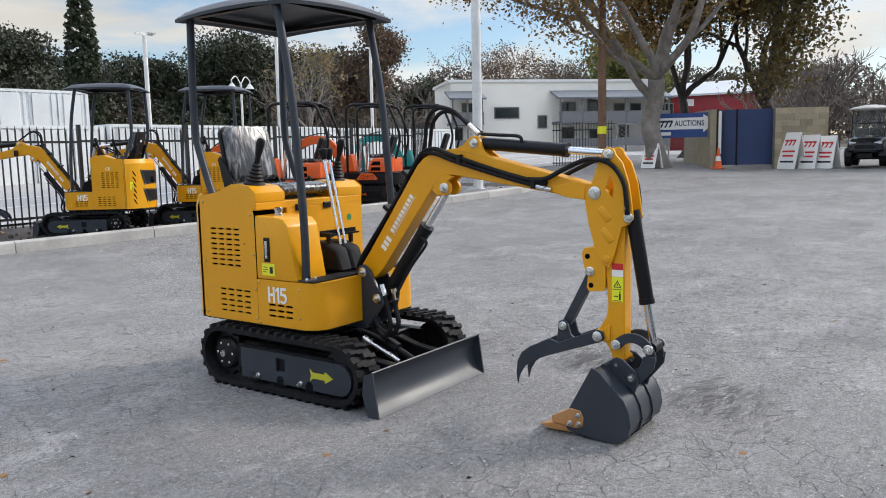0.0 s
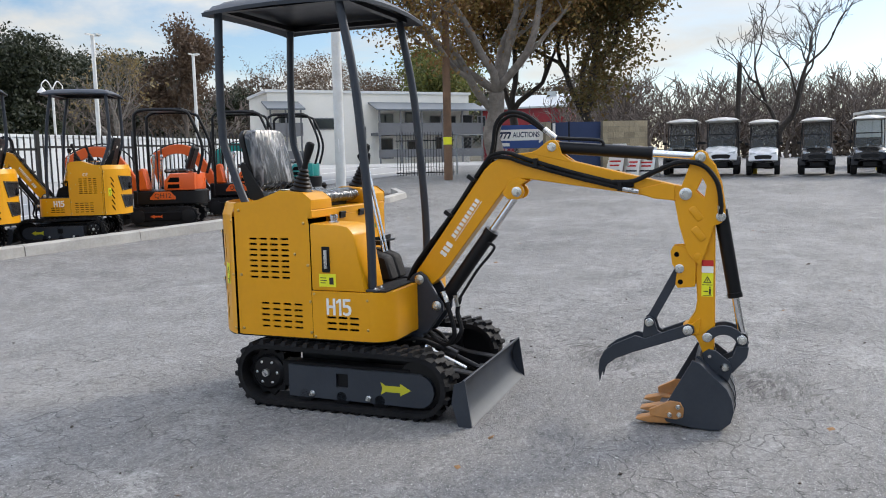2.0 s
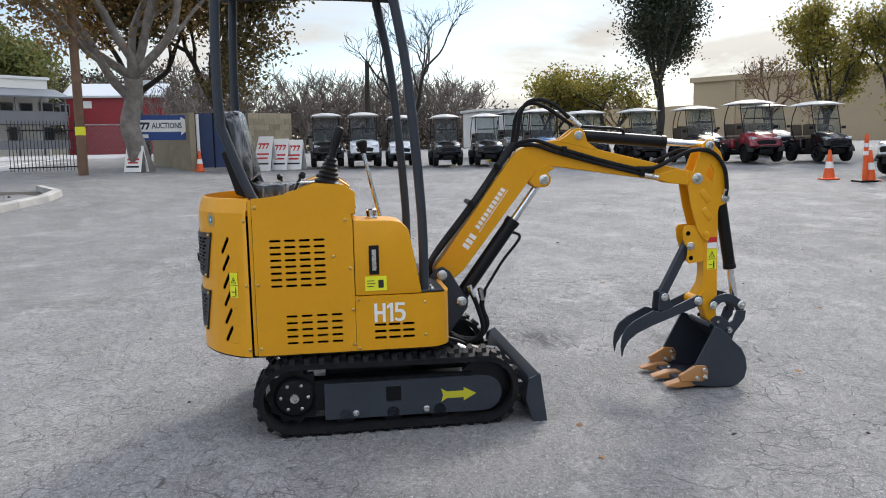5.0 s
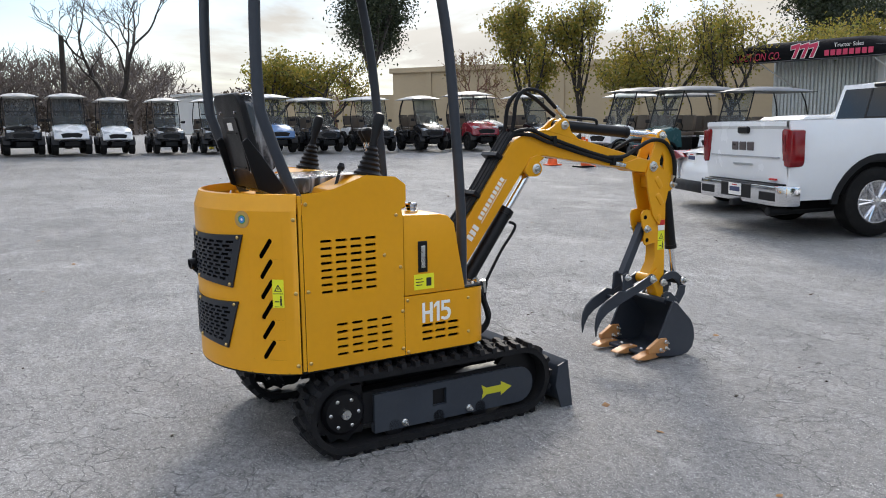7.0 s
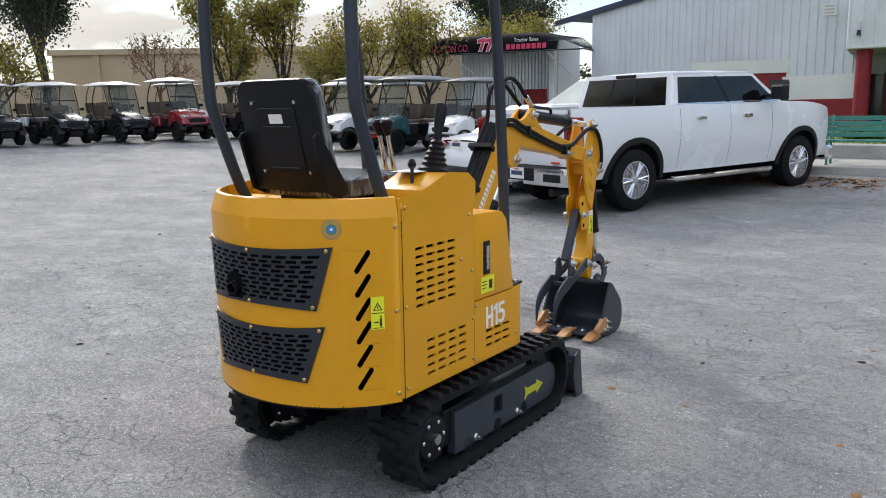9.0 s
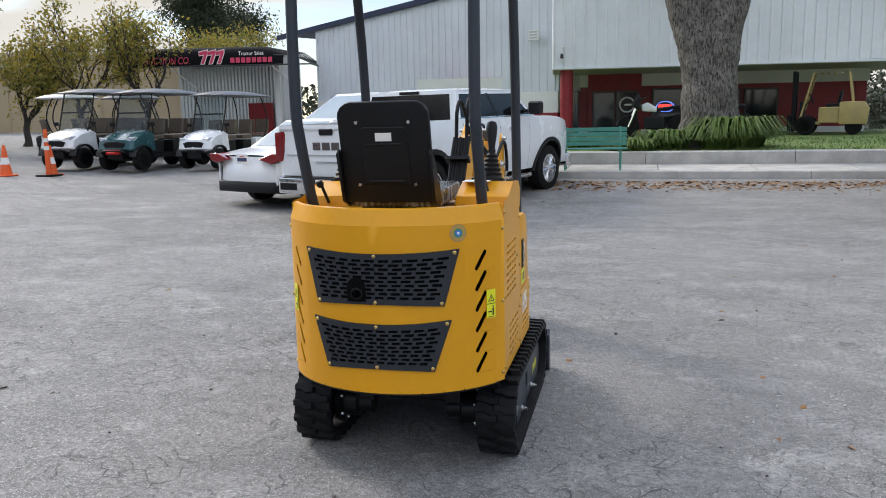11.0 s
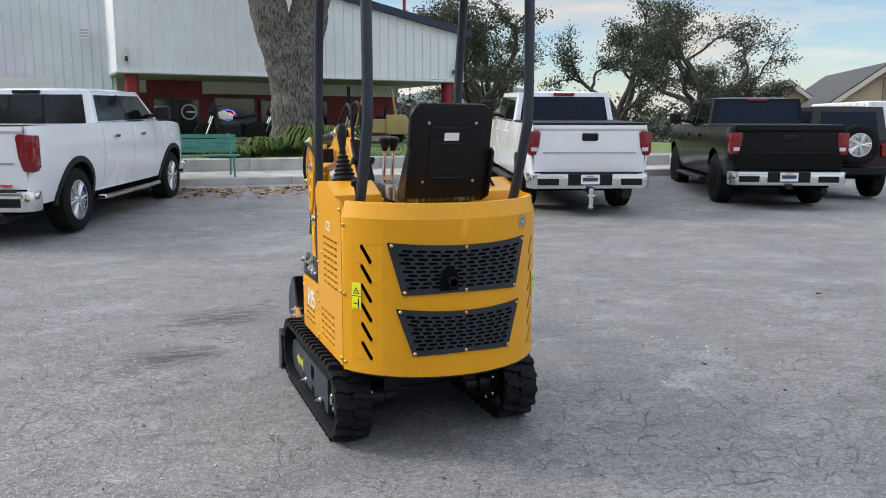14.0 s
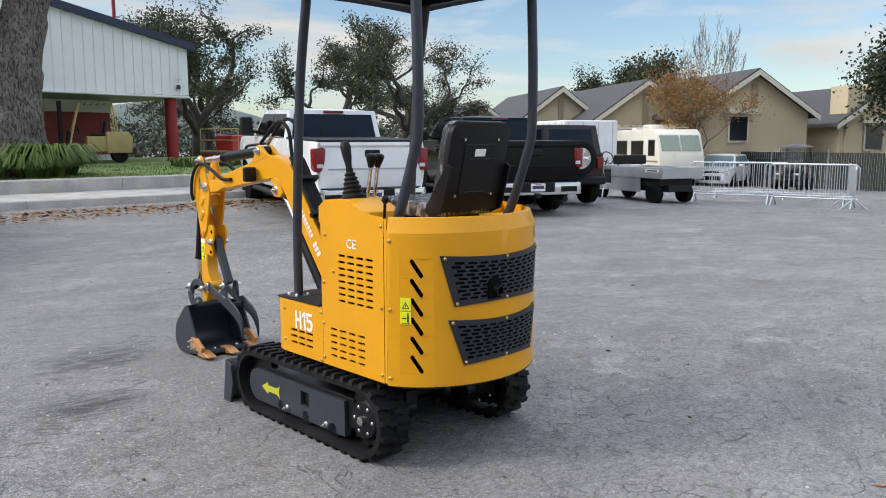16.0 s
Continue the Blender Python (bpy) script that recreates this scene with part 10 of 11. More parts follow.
def small_excavator(colour, paint, x, y, yaw):
    ow = thing("compact_excavator", f"{colour} and black compact excavator with roll bar frame", "excavator", bed_machine(x, y, yaw))
    for sd in (-1, 1):
        cx = sd * 0.36
        ring = arc(0.42, 0.17, 0.165, 90, -90, 6) + arc(-0.42, 0.17, 0.165, 270, 90, 6)
        s = Shape().prism(ring, cx - 0.09, cx + 0.09)
        tr = part("track", s, RUBBER, ow, "black rubber track", bevel=0.008)
        for k in range(30):
            u = k / 30
            per = 2 * 0.84 + 2 * math.pi * 0.165
            d = u * per
            if d < 0.84:
                m = Matrix.Translation((cx, 0.42 - d, 0.335))
            elif d < 0.84 + math.pi * 0.165:
                a = (d - 0.84) / 0.165
                m = Matrix.Translation((cx, -0.42, 0.17)) @ Matrix.Rotation(a, 4, "X") @ Matrix.Translation((0, 0, 0.165))
            elif d < 1.68 + math.pi * 0.165:
                m = Matrix.Translation((cx, -0.42 + d - 0.84 - math.pi * 0.165, 0.005))
            else:
                a = (d - 1.68 - math.pi * 0.165) / 0.165
                m = Matrix.Translation((cx, 0.42, 0.17)) @ Matrix.Rotation(math.pi + a, 4, "X") @ Matrix.Translation((0, 0, 0.165))
            part("lug", Shape().box(-0.09, 0.09, -0.014, 0.014, -0.004, 0.016), RUBBER, tr, m=m)
        fx = cx + sd * 0.092
        part("track_frame", Shape().box(*sorted((fx, fx + sd * 0.012)), -0.3, 0.34, 0.09, 0.24), BLACK, tr, "black track frame", bevel=0.01)
        s = Shape()
        for yy, r in ((-0.42, 0.12), (0.42, 0.11)):
            s.cut().lathe([(0.0, 0.0), (r, 0.0), (r, 0.02), (r * 0.5, 0.03), (0.0, 0.03)], (fx - sd * 0.01, yy, 0.17), (sd, 0, 0), 16)
        part("track_wheel", s, DARK_TRIM, tr, "dark track wheel")
        arrow = [(0.05, 0.15), (0.16, 0.15), (0.16, 0.13), (0.23, 0.165), (0.16, 0.2), (0.16, 0.18), (0.05, 0.18), (0.02, 0.2), (0.03, 0.165), (0.02, 0.13)]
        part("arrow_decal", Shape().prism(arrow, fx + sd * 0.012, fx + sd * 0.0135), paint if colour == "orange" else WHITE_INK, tr, "arrow decal")
        # plate with the model's name, low on the flank
        x0 = sd * 0.44
        pl = part("name_plate", Shape().prism([(-0.22, 0.46), (0.22, 0.46), (0.22, 0.50), (0.13, 0.60), (-0.13, 0.60), (-0.22, 0.50)], x0, x0 + sd * 0.008), paint, ow, f"{colour} name plate", bevel=0.003)
        words("model_number", "QH12", 0.115, WHITE_INK if colour == "teal" else BLACK_INK, pl, facing((x0 + sd * 0.009, 0, 0.525), (0, sd, 0), (0, 0, 1)), "printed model letters")
        part("side_cover", Shape().prism([(-0.56, 0.62), (-0.02, 0.62), (-0.04, 0.80), (-0.14, 0.92), (-0.56, 0.92)], sd * 0.30, sd * 0.45), paint, ow, f"{colour} rounded side cover", bevel=0.03, seg=2)
        # near-black plates paint the shade of two openings in the cover
        for z0, z1 in ((0.65, 0.73), (0.76, 0.85)):
            part("opening_shade_plate", Shape().prism([(-0.30, z0), (-0.08, z0), (-0.10 if z0 < 0.7 else -0.14, z1), (-0.30, z1)], sd * 0.44, sd * 0.452), SHADE_BLACK, ow, "near-black plate painted as an opening's shade", bevel=0.008)
    part("undercarriage", Shape().box(-0.3, 0.3, -0.35, 0.35, 0.12, 0.26).cyl((0, 0, 0.22), (0, 0, 0.38), 0.25, n=24), DARK_TRIM, ow, "black undercarriage")
    ring = arc(-0.25, 0.0, 0.0, 0, 1, 1)
    pts = [(-0.44, 0.45), (0.44, 0.45), (0.44, -0.35)] + [(0.44 * math.cos(radians(a)), -0.35 - 0.36 * math.sin(radians(a))) for a in range(20, 161, 20)] + [(-0.44, -0.35)]
    part("lower_body", Shape().prism(pts, 0.37, 0.62, "z"), BLACK, ow, "black curved counterweight body", bevel=0.02)
    part("rear_cover", Shape().prism([(0.43 * math.cos(radians(a)), -0.36 - 0.30 * math.sin(radians(a))) for a in range(0, 181, 20)], 0.62, 0.92, "z"), paint, ow, f"{colour} engine cover", bevel=0.03, seg=2)
    part("console", Shape().prism([(0.22, 0.62), (0.42, 0.62), (0.40, 1.0), (0.30, 1.02)], -0.44, -0.2), paint, ow, f"{colour} front console", bevel=0.03)
    part("blade_arm", Shape().box(-0.2, -0.14, 0.3, 0.75, 0.12, 0.2).box(0.14, 0.2, 0.3, 0.75, 0.12, 0.2), BLACK, ow, "black blade arms")
    part("blade", Shape().prism([(0.72, 0.02), (0.78, 0.02), (0.75, 0.15), (0.79, 0.28), (0.73, 0.28), (0.70, 0.15)], -0.46, 0.46), BLACK, ow, "black dozer blade", bevel=0.006)
    s = Shape().tube(curve_points([(-0.40, 0.36, 0.62), (-0.40, 0.36, 1.3), (-0.40, 0.30, 1.95), (-0.36, 0.20, 2.02)], 4), 0.025, 8)
    for sd in (-1, 1):
        rear = curve_points([(sd * 0.42, -0.62, 0.9), (sd * 0.42, -0.72, 1.35), (sd * 0.42, -0.56, 1.85), (sd * 0.42, -0.42, 2.0), (sd * 0.42, 0.1, 2.03), (sd * 0.42, 0.38, 1.98), (sd * 0.42, 0.42, 1.7), (sd * 0.42, 0.42, 0.62)], 5)
        part("roll_bar", Shape().tube(rear, 0.028, 8), BLACK, ow, "black bent roll bar")
    part("roof_plate", Shape().box(-0.42, 0.42, -0.40, 0.30, 2.03, 2.06), BLACK, ow, "black roof plate", bevel=0.012)
    part("seat", Shape().box(-0.2, 0.24, -0.42, 0.02, 0.92, 1.0), WRAP, ow, "plastic wrapped seat", bevel=0.03)
    part("seat_back", Shape().prism([(-0.42, 0.98), (-0.56, 1.38), (-0.48, 1.40), (-0.34, 1.0)], -0.2, 0.24), VINYL, ow, "black seat back in clear wrap", bevel=0.03)
    for xx in (-0.3, -0.22, 0.28, 0.34):
        part("lever", Shape().cyl((xx, 0.22, 0.6), (xx, 0.16, 1.2), 0.014).lathe([(0.012, -0.04), (0.024, 0.0), (0.018, 0.05), (0.005, 0.06)], (xx, 0.16, 1.2), (0, 0, 1), 8), CHROME, ow, "bright control lever")
    boom = curve_points([(0, 0.48, 0.5), (0, 0.72, 0.95), (0, 1.0, 1.28), (0, 1.35, 1.32), (0, 1.65, 1.18)], 5)
    s = Shape()
    for k, p in enumerate(boom):
        d = (boom[min(k + 1, len(boom) - 1)] - boom[max(k - 1, 0)]).normalized()
        q = Vector((0, -d.z, d.y)) * (0.10 - 0.03 * abs(k / len(boom) - 0.4))
        s.v += [p + q + Vector((-0.06, 0, 0)), p + q + Vector((0.06, 0, 0)), p - q + Vector((0.06, 0, 0)), p - q + Vector((-0.06, 0, 0))]
    for k in range(len(boom) - 1):
        s.f += [(k * 4 + i, k * 4 + (i + 1) % 4, k * 4 + 4 + (i + 1) % 4, k * 4 + 4 + i) for i in range(4)]
    s.f += [(3, 2, 1, 0), tuple(len(boom) * 4 - 4 + i for i in range(4))]
    bm_ = part("boom", s, paint, ow, f"{colour} curved boom", bevel=0.01)
    part("boom_ram", Shape().cyl((0, 0.62, 0.48), (0, 0.95, 0.92), 0.035).cyl((0, 0.95, 0.92), (0, 1.1, 1.1), 0.018), BLACK, bm_, "black hydraulic ram")
    part("arm", Shape().prism([(1.58, 1.30), (1.72, 1.26), (1.78, 1.1), (1.62, 0.5), (1.52, 0.5), (1.60, 1.1)], -0.05, 0.05), paint, bm_, f"{colour} dipper arm", bevel=0.01)
    part("bucket", Shape().prism(arc(1.5, 0.42, 0.17, 80, -150, 8) + [(1.42, 0.46)], -0.16, 0.16), BLACK, bm_, "black bucket", bevel=0.006)
    part("boom_hose", Shape().tube(curve_points([(-0.03, 0.5, 0.7), (-0.03, 0.6, 1.2), (-0.03, 1.0, 1.46), (-0.03, 1.5, 1.38), (-0.03, 1.78, 1.2)], 5), 0.012, 6), RUBBER, bm_, "black hydraulic hose")
    part("slew_post", Shape().prism([(0.4, 0.3), (0.6, 0.3), (0.6, 0.62), (0.4, 0.62)], -0.12, 0.12), BLACK, ow, "black boom post", bevel=0.02)
    return ow


small_excavator("orange", ORANGE_PAINT, -7.4, -7.8, 208)
small_excavator("orange", ORANGE_PAINT, -9.5, -7.75, 206)
small_excavator("teal", TEAL_PAINT, -11.8, -8.0, 204)

# ---- trees ----
def leaf_mat(name, a, b, rough=0.6, thin=0.3):
    """Leaves that differ one from the next, letting some light through."""
    m = bpy.data.materials.new(name)
    m.use_nodes = True
    nt = m.node_tree
    p = nt.nodes["Principled BSDF"]
    g = nt.nodes.new("ShaderNodeNewGeometry")
    mix = nt.nodes.new("ShaderNodeMix")
    mix.data_type = "RGBA"
    mix.inputs[6].default_value, mix.inputs[7].default_value = (*a, 1), (*b, 1)
    nt.links.new(g.outputs["Random Per Island"], mix.inputs[0])
    nt.links.new(mix.outputs[2], p.inputs["Base Color"])
    p.inputs["Roughness"].default_value = rough
    tr = nt.nodes.new("ShaderNodeBsdfTranslucent")
    nt.links.new(mix.outputs[2], tr.inputs[0])
    ms = nt.nodes.new("ShaderNodeMixShader")
    ms.inputs[0].default_value = thin
    nt.links.new(p.outputs[0], ms.inputs[1])
    nt.links.new(tr.outputs[0], ms.inputs[2])
    nt.links.new(ms.outputs[0], nt.nodes["Material Output"].inputs[0])
    return m


BARK = mat("grey_brown_bark", (0.13, 0.105, 0.085), 0.9, var=0.4, scale=3, bump=0.8, bscale=18)
PALE_BARK = mat("pale_mottled_bark", (0.21, 0.185, 0.16), 0.85, var=0.4, scale=4, bump=0.5, bscale=12, dust=(0.13, 0.10, 0.08), dust_amount=0.8)
DARK_BARK = mat("dark_bark", (0.045, 0.038, 0.033), 0.9, var=0.4, scale=4, bump=0.6, bscale=20)
SYCAMORE = leaf_mat("brown_sycamore_leaf", (0.21, 0.095, 0.030), (0.27, 0.19, 0.055))
BROWN_GREEN = leaf_mat("brown_green_leaf", (0.14, 0.085, 0.026), (0.095, 0.092, 0.028))
MID_GREEN = leaf_mat("mid_green_leaf", (0.08, 0.105, 0.025), (0.17, 0.16, 0.035))
YELLOW_GREEN = leaf_mat("yellow_green_leaf", (0.14, 0.16, 0.028), (0.34, 0.25, 0.04), thin=0.45)
DARK_GREEN = leaf_mat("dark_evergreen_leaf", (0.020, 0.032, 0.016), (0.050, 0.062, 0.026))
OAK_GREEN = leaf_mat("oak_leaf", (0.025, 0.036, 0.016), (0.060, 0.070, 0.028))
HILL_LEAF = leaf_mat("rust_brown_leaf", (0.085, 0.052, 0.032), (0.13, 0.085, 0.052))
AMBER_LEAF = leaf_mat("amber_leaf", (0.34, 0.17, 0.035), (0.20, 0.12, 0.04))
TAN_LEAF = leaf_mat("tan_autumn_leaf", (0.22, 0.15, 0.06), (0.16, 0.13, 0.06))
STRAP_GREEN = leaf_mat("strap_leaf", (0.07, 0.13, 0.025), (0.15, 0.21, 0.05))
TWIG = mat("grey_twig", (0.13, 0.105, 0.09), 0.9, var=0.3, scale=2)


def leaf_cloud(s, c, size, rng):
    """Small bent leaves at the points c."""
    n = len(c)
    a = rng.normal(size=(n, 3))
    a /= np.linalg.norm(a, axis=1, keepdims=True)
    b = np.cross(a, rng.normal(size=(n, 3)))
    b /= np.linalg.norm(b, axis=1, keepdims=True)
    k = size * rng.uniform(0.6, 1.3, (n, 1))
    v = np.stack([c - a * k, c + b * k * 0.55, c + a * k, c - b * k * 0.55 + np.cross(a, b) * k * 0.2], 1).reshape(-1, 3)
    q = len(s.v)
    s.v += [tuple(p) for p in v.tolist()]
    s.f += [(q + 4 * i, q + 4 * i + 1, q + 4 * i + 2, q + 4 * i + 3) for i in range(n)]


def leaf_quads(s, rng, anchors, n, size, spread):
    g = np.random.default_rng(rng.randrange(10 ** 6))
    an = np.array(anchors)
    c = an[g.integers(0, len(an), n)] + g.normal(size=(n, 3)) * np.array((spread, spread, spread * 0.7))
    leaf_cloud(s, c, size, g)


def branches(rng, fork, limbs, levels, wander, rise, lean=(0, 0), open_=0.75):
    """Unit-sized skeleton: a list of (points, level) from the foot upwards."""
    out = []

    def grow(p, d, ln, lev):
        pts = [p]
        n = 5 if lev < 2 else 4
        for _ in range(n):
            d = (d + Vector((rng.gauss(0, wander), rng.gauss(0, wander), rng.gauss(0, wander * 0.6) + rise))).normalized()
            p = p + d * (ln / n)
            pts.append(p)
        out.append((pts, lev))
        if lev < levels:
            kids = 3 if lev < levels - 1 else 4
            for k in range(kids):
                at = pts[-1] if k < 2 else pts[rng.randrange(2, n)]
                side = Vector((rng.gauss(0, 1), rng.gauss(0, 1), rng.gauss(0, 0.5))).normalized()
                grow(at, (d + side * open_).normalized(), ln * rng.uniform(0.55, 0.8), lev + 1)
    trunk = [Vector((lean[0] * t * fork + rng.gauss(0, 0.01), lean[1] * t * fork + rng.gauss(0, 0.01), fork * t)) for t in (0, 0.25, 0.5, 0.75, 1.0)]
    out.append((trunk, 0))
    for i in range(limbs):
        a = 2 * math.pi * (i + rng.uniform(-0.25, 0.25)) / limbs
        at = trunk[-1] if i < limbs - 1 else trunk[-2]
        grow(at, Vector((math.cos(a) * 0.75 + lean[0], math.sin(a) * 0.75 + lean[1], rng.uniform(0.5, 1.3))).normalized(), 0.30, 1)
    return out


def tree(name, label, x, y, h, spread, trunk_r, fork=0.3, limbs=4, levels=4, leaf=None, n=6000, size=0.12, clump=0.3, seed=1, bark=None, wander=0.22, rise=0.06, lean=(0, 0), twigs=True, z=None, open_=0.75, group="", leafy=1, slim=1.0):
    rng = random.Random(seed)
    br = branches(rng, fork, limbs, levels, wander, rise, lean, open_)
    tips = [p for pts, lev in br for p in pts]
    top = max(p.z for p in tips)
    reach = sorted(math.hypot(p.x, p.y) for p in tips)[int(len(tips) * 0.97)]
    kz, kx = h / top, spread / 2 / max(0.01, reach)
    fk = fork * kz
    z0 = ground_z(x, y) if z is None else z
    ow = thing(name, label, "tree", pose(x, y, z0 - 0.03, 0, 0, 0), group)

    def place(p):
        w = min(1.0, max(0.0, (p.z * kz) / max(fk, 0.01)))
        return Vector((p.x * (kx * w + kz * (1 - w)), p.y * (kx * w + kz * (1 - w)), p.z * kz))
    s, ends = Shape(), []
    for pts, lev in br:
        q = [place(p) for p in pts]
        k = slim if lev else 1.0
        r0 = k * trunk_r * (1.0, 0.62, 0.34, 0.17, 0.09, 0.05)[lev]
        r1 = k * trunk_r * (0.8, 0.40, 0.20, 0.10, 0.05, 0.03)[lev]
        if lev == 0:
            q = [q[0] + Vector((0, 0, -0.1)), q[0] + Vector((0, 0, 0.02))] + q[1:]
            v = Shape().tube(curve_points(q, 3), trunk_r * 1.0, 14, r2=r1)
            for i, p in enumerate(v.v[:14 * 6]):
                f = 1 + 0.5 * max(0.0, 1 - p[2] / (trunk_r * 2.2)) * (0.7 + 0.3 * math.sin(i * 1.7))
                v.v[i] = (p[0] * f, p[1] * f, p[2])
            s.add(v.v, v.f)
        elif lev < 4 or twigs:
            s.tube(curve_points(q, 2) if lev < 3 else q, max(r0, 0.012), (14, 9, 7, 5, 4, 3)[lev], r2=max(r1, 0.006))
        if lev >= levels - leafy:
            ends += q[1:]
    part("trunk", s, bark or BARK, ow, "trunk and bare limbs", smooth=60)
    if leaf:
        s = Shape()
        leaf_quads(s, rng, [tuple(p) for p in ends], n, size, clump)
        part("crown", s, leaf, ow, "leafy crown", smooth=0)
    return ow


tree("sycamore_tree", "large sycamore with sparse brown autumn leaves and pale trunk", -22.6, -6.4, 11.5, 14.5, 0.34, 0.27, 6, 4, SYCAMORE, 50000, 0.075, 0.5, 17, PALE_BARK, wander=0.17, rise=0.09, leafy=2, slim=0.72)
tree("broadleaf_tree", "dense brown and green tree behind a block wall", -31.0, -4.9, 11.5, 8.0, 0.26, 0.18, 5, 4, BROWN_GREEN, 40000, 0.09, 0.5, 12, DARK_BARK)
tree("broadleaf_tree", "dense brown and green tree behind a block wall", -30.6, -8.2, 10.5, 6.5, 0.22, 0.2, 4, 4, SYCAMORE, 24000, 0.09, 0.5, 32, DARK_BARK)
tree("broadleaf_tree", "leafy yellow green tree beside a white building", -84.8, -32.8, 13.5, 14.0, 0.4, 0.25, 4, 4, MID_GREEN, 22000, 0.22, 1.0, 13, DARK_BARK)
tree("bare_tree", "leaning bare tree with reddish ivy on its trunk", -29.7, 2.4, 7.6, 6.5, 0.14, 0.3, 3, 5, None, 0, 0, 0, 14, DARK_BARK, lean=(0.1, 0.35), rise=0.1)
s = Shape().tube([(0, 0, -0.1), (0.02, 0, 1.8), (-0.03, 0.04, 4.2)], 0.13, 10, r2=0.09)
solid("dead_trunk", s, DARK_BARK, "dark dead tree trunk broken off at the top", "tree trunk", m=Matrix.Translation((-29.9, 1.3, ground_z(-29.9, 1.3))))
for x, y, h, w, sd, mt, n in ((-28.4, 8.9, 3.9, 3.8, 21, YELLOW_GREEN, 9000), (-27.6, 11.0, 3.7, 4.8, 22, YELLOW_GREEN, 10000), (-23.2, 17.9, 5.8, 4.2, 23, YELLOW_GREEN, 17000), (-22.0, 19.6, 5.9, 2.6, 24, YELLOW_GREEN, 9000), (-20.9, 20.8, 4.2, 3.4, 29, YELLOW_GREEN, 9000),
                              (-19.7, 22.1, 5.5, 5.0, 25, YELLOW_GREEN, 8500), (-17.9, 23.8, 5.6, 4.0, 30, YELLOW_GREEN, 6000), (-18.0, 31.0, 5.5, 6.0, 26, YELLOW_GREEN, 12000)):
    tree("fruit_tree", "small tree with thinning yellow green leaves", x, y, h, w, 0.13, 0.2, 5, 4, mt, int(n * 0.5), 0.07, 0.24, sd, DARK_BARK, group="yellow green trees behind the carts", leafy=3, rise=0.1, slim=0.8)
for x, y, h, w, sd in ((-33.0, 13.5, 3.4, 3.4, 27), (-31.5, 20.5, 4.4, 4.4, 28)):
    tree("bare_tree", "small bare reddish tree against a tan wall", x, y, h, w, 0.09, 0.3, 4, 5, TAN_LEAF, 500, 0.08, 0.2, sd, mat_once("reddish_twig", (0.16, 0.075, 0.05), 0.9), group="small bare trees")
tree("evergreen_tree", "tall dark evergreen with narrow crown behind golf carts", -31.9, 15.2, 10.2, 6.2, 0.2, 0.28, 5, 4, DARK_GREEN, 36000, 0.08, 0.45, 15, DARK_BARK, leafy=2)
tree("evergreen_tree", "dark evergreen beyond the awning", -23.6, 37.6, 9.6, 7.0, 0.22, 0.3, 4, 4, DARK_GREEN, 24000, 0.085, 0.45, 16, DARK_BARK)
for x, y, h, w, sd in ((12.5, 27.7, 7.4, 6.5, 41), (19.5, 27.7, 7.6, 7.5, 42), (25.2, 29.5, 8.4, 9.5, 43), (28.6, 31.5, 6.0, 7.0, 44), (15.5, 33.0, 6.5, 6.0, 47)):
    tree("oak_tree", "wide evergreen oak with twisting limbs and dark leaves", x, y, h, w, 0.24, 0.28, 4, 4, OAK_GREEN, 13000, 0.06, 0.21, sd, DARK_BARK, wander=0.34, group="oaks beyond the lawn", z=ground_z(x, y) - 0.3)
tree("autumn_tree", "thin tree with sparse tan leaves before a house", 34.0, 17.6, 6.3, 6.8, 0.1, 0.05, 7, 5, AMBER_LEAF, 9500, 0.06, 0.28, 45, BARK, leafy=3, slim=0.8)
tree("evergreen_tree", "dark dense evergreen beside the fence", 36.3, 6.1, 9.6, 7.2, 0.22, 0.12, 7, 4, DARK_GREEN, 62000, 0.10, 0.55, 46, DARK_BARK, leafy=3)
tree("oak_tree", "dark round oak behind the roofs", 50.0, 29.6, 9.0, 7.5, 0.24, 0.2, 6, 4, OAK_GREEN, 22000, 0.12, 0.5, 56, DARK_BARK, leafy=3)
tree("bare_tree", "bare pale birch rising behind the houses", 44.5, 22.2, 10.6, 4.6, 0.11, 0.3, 4, 5, None, 0, 0, 0, 48, PALE_BARK, rise=0.14, slim=0.8)
tree("bare_tree", "bare grey tree between the houses", 47.0, 33.0, 6.0, 6.0, 0.16, 0.3, 4, 5, TAN_LEAF, 500, 0.12, 0.3, 49, BARK)
tree("conifer", "small dark conifer behind the roofs", 57.6, 41.5, 9.5, 3.6, 0.18, 0.2, 5, 4, DARK_GREEN, 12000, 0.11, 0.4, 50, DARK_BARK)
tree("broadleaf_tree", "tall brown leaved tree on the hillside", -55.5, -47.0, 13.2, 7.0, 0.25, 0.3, 5, 4, HILL_LEAF, 16000, 0.16, 0.6, 52, BARK, leafy=2)
for x, y, h, w, sd in ((-74.0, -45.0, 13.0, 13.0, 53), (-78.0, -39.0, 12.2, 11.0, 54)):
    tree("bare_oak", "gnarled leafless brown oak behind the white building", x, y, h, w, 0.3, 0.25, 5, 5, HILL_LEAF, 3500, 0.12, 0.4, sd, BARK, wander=0.34, group="bare oaks on the hill")
tree("bare_tree", "tall bare tree in front of the wooded hill", -46, -46, 10.0, 8.0, 0.2, 0.3, 4, 5, TAN_LEAF, 900, 0.15, 0.3, 51, PALE_BARK)

# the great oak in the lawn
ox, oy = 2.40, 15.7
oak = thing("great_oak", "massive old oak trunk forking above the lawn", "tree", Matrix.Translation((ox, oy, lawn_z(ox, oy) - 0.03)))
rng = random.Random(77)


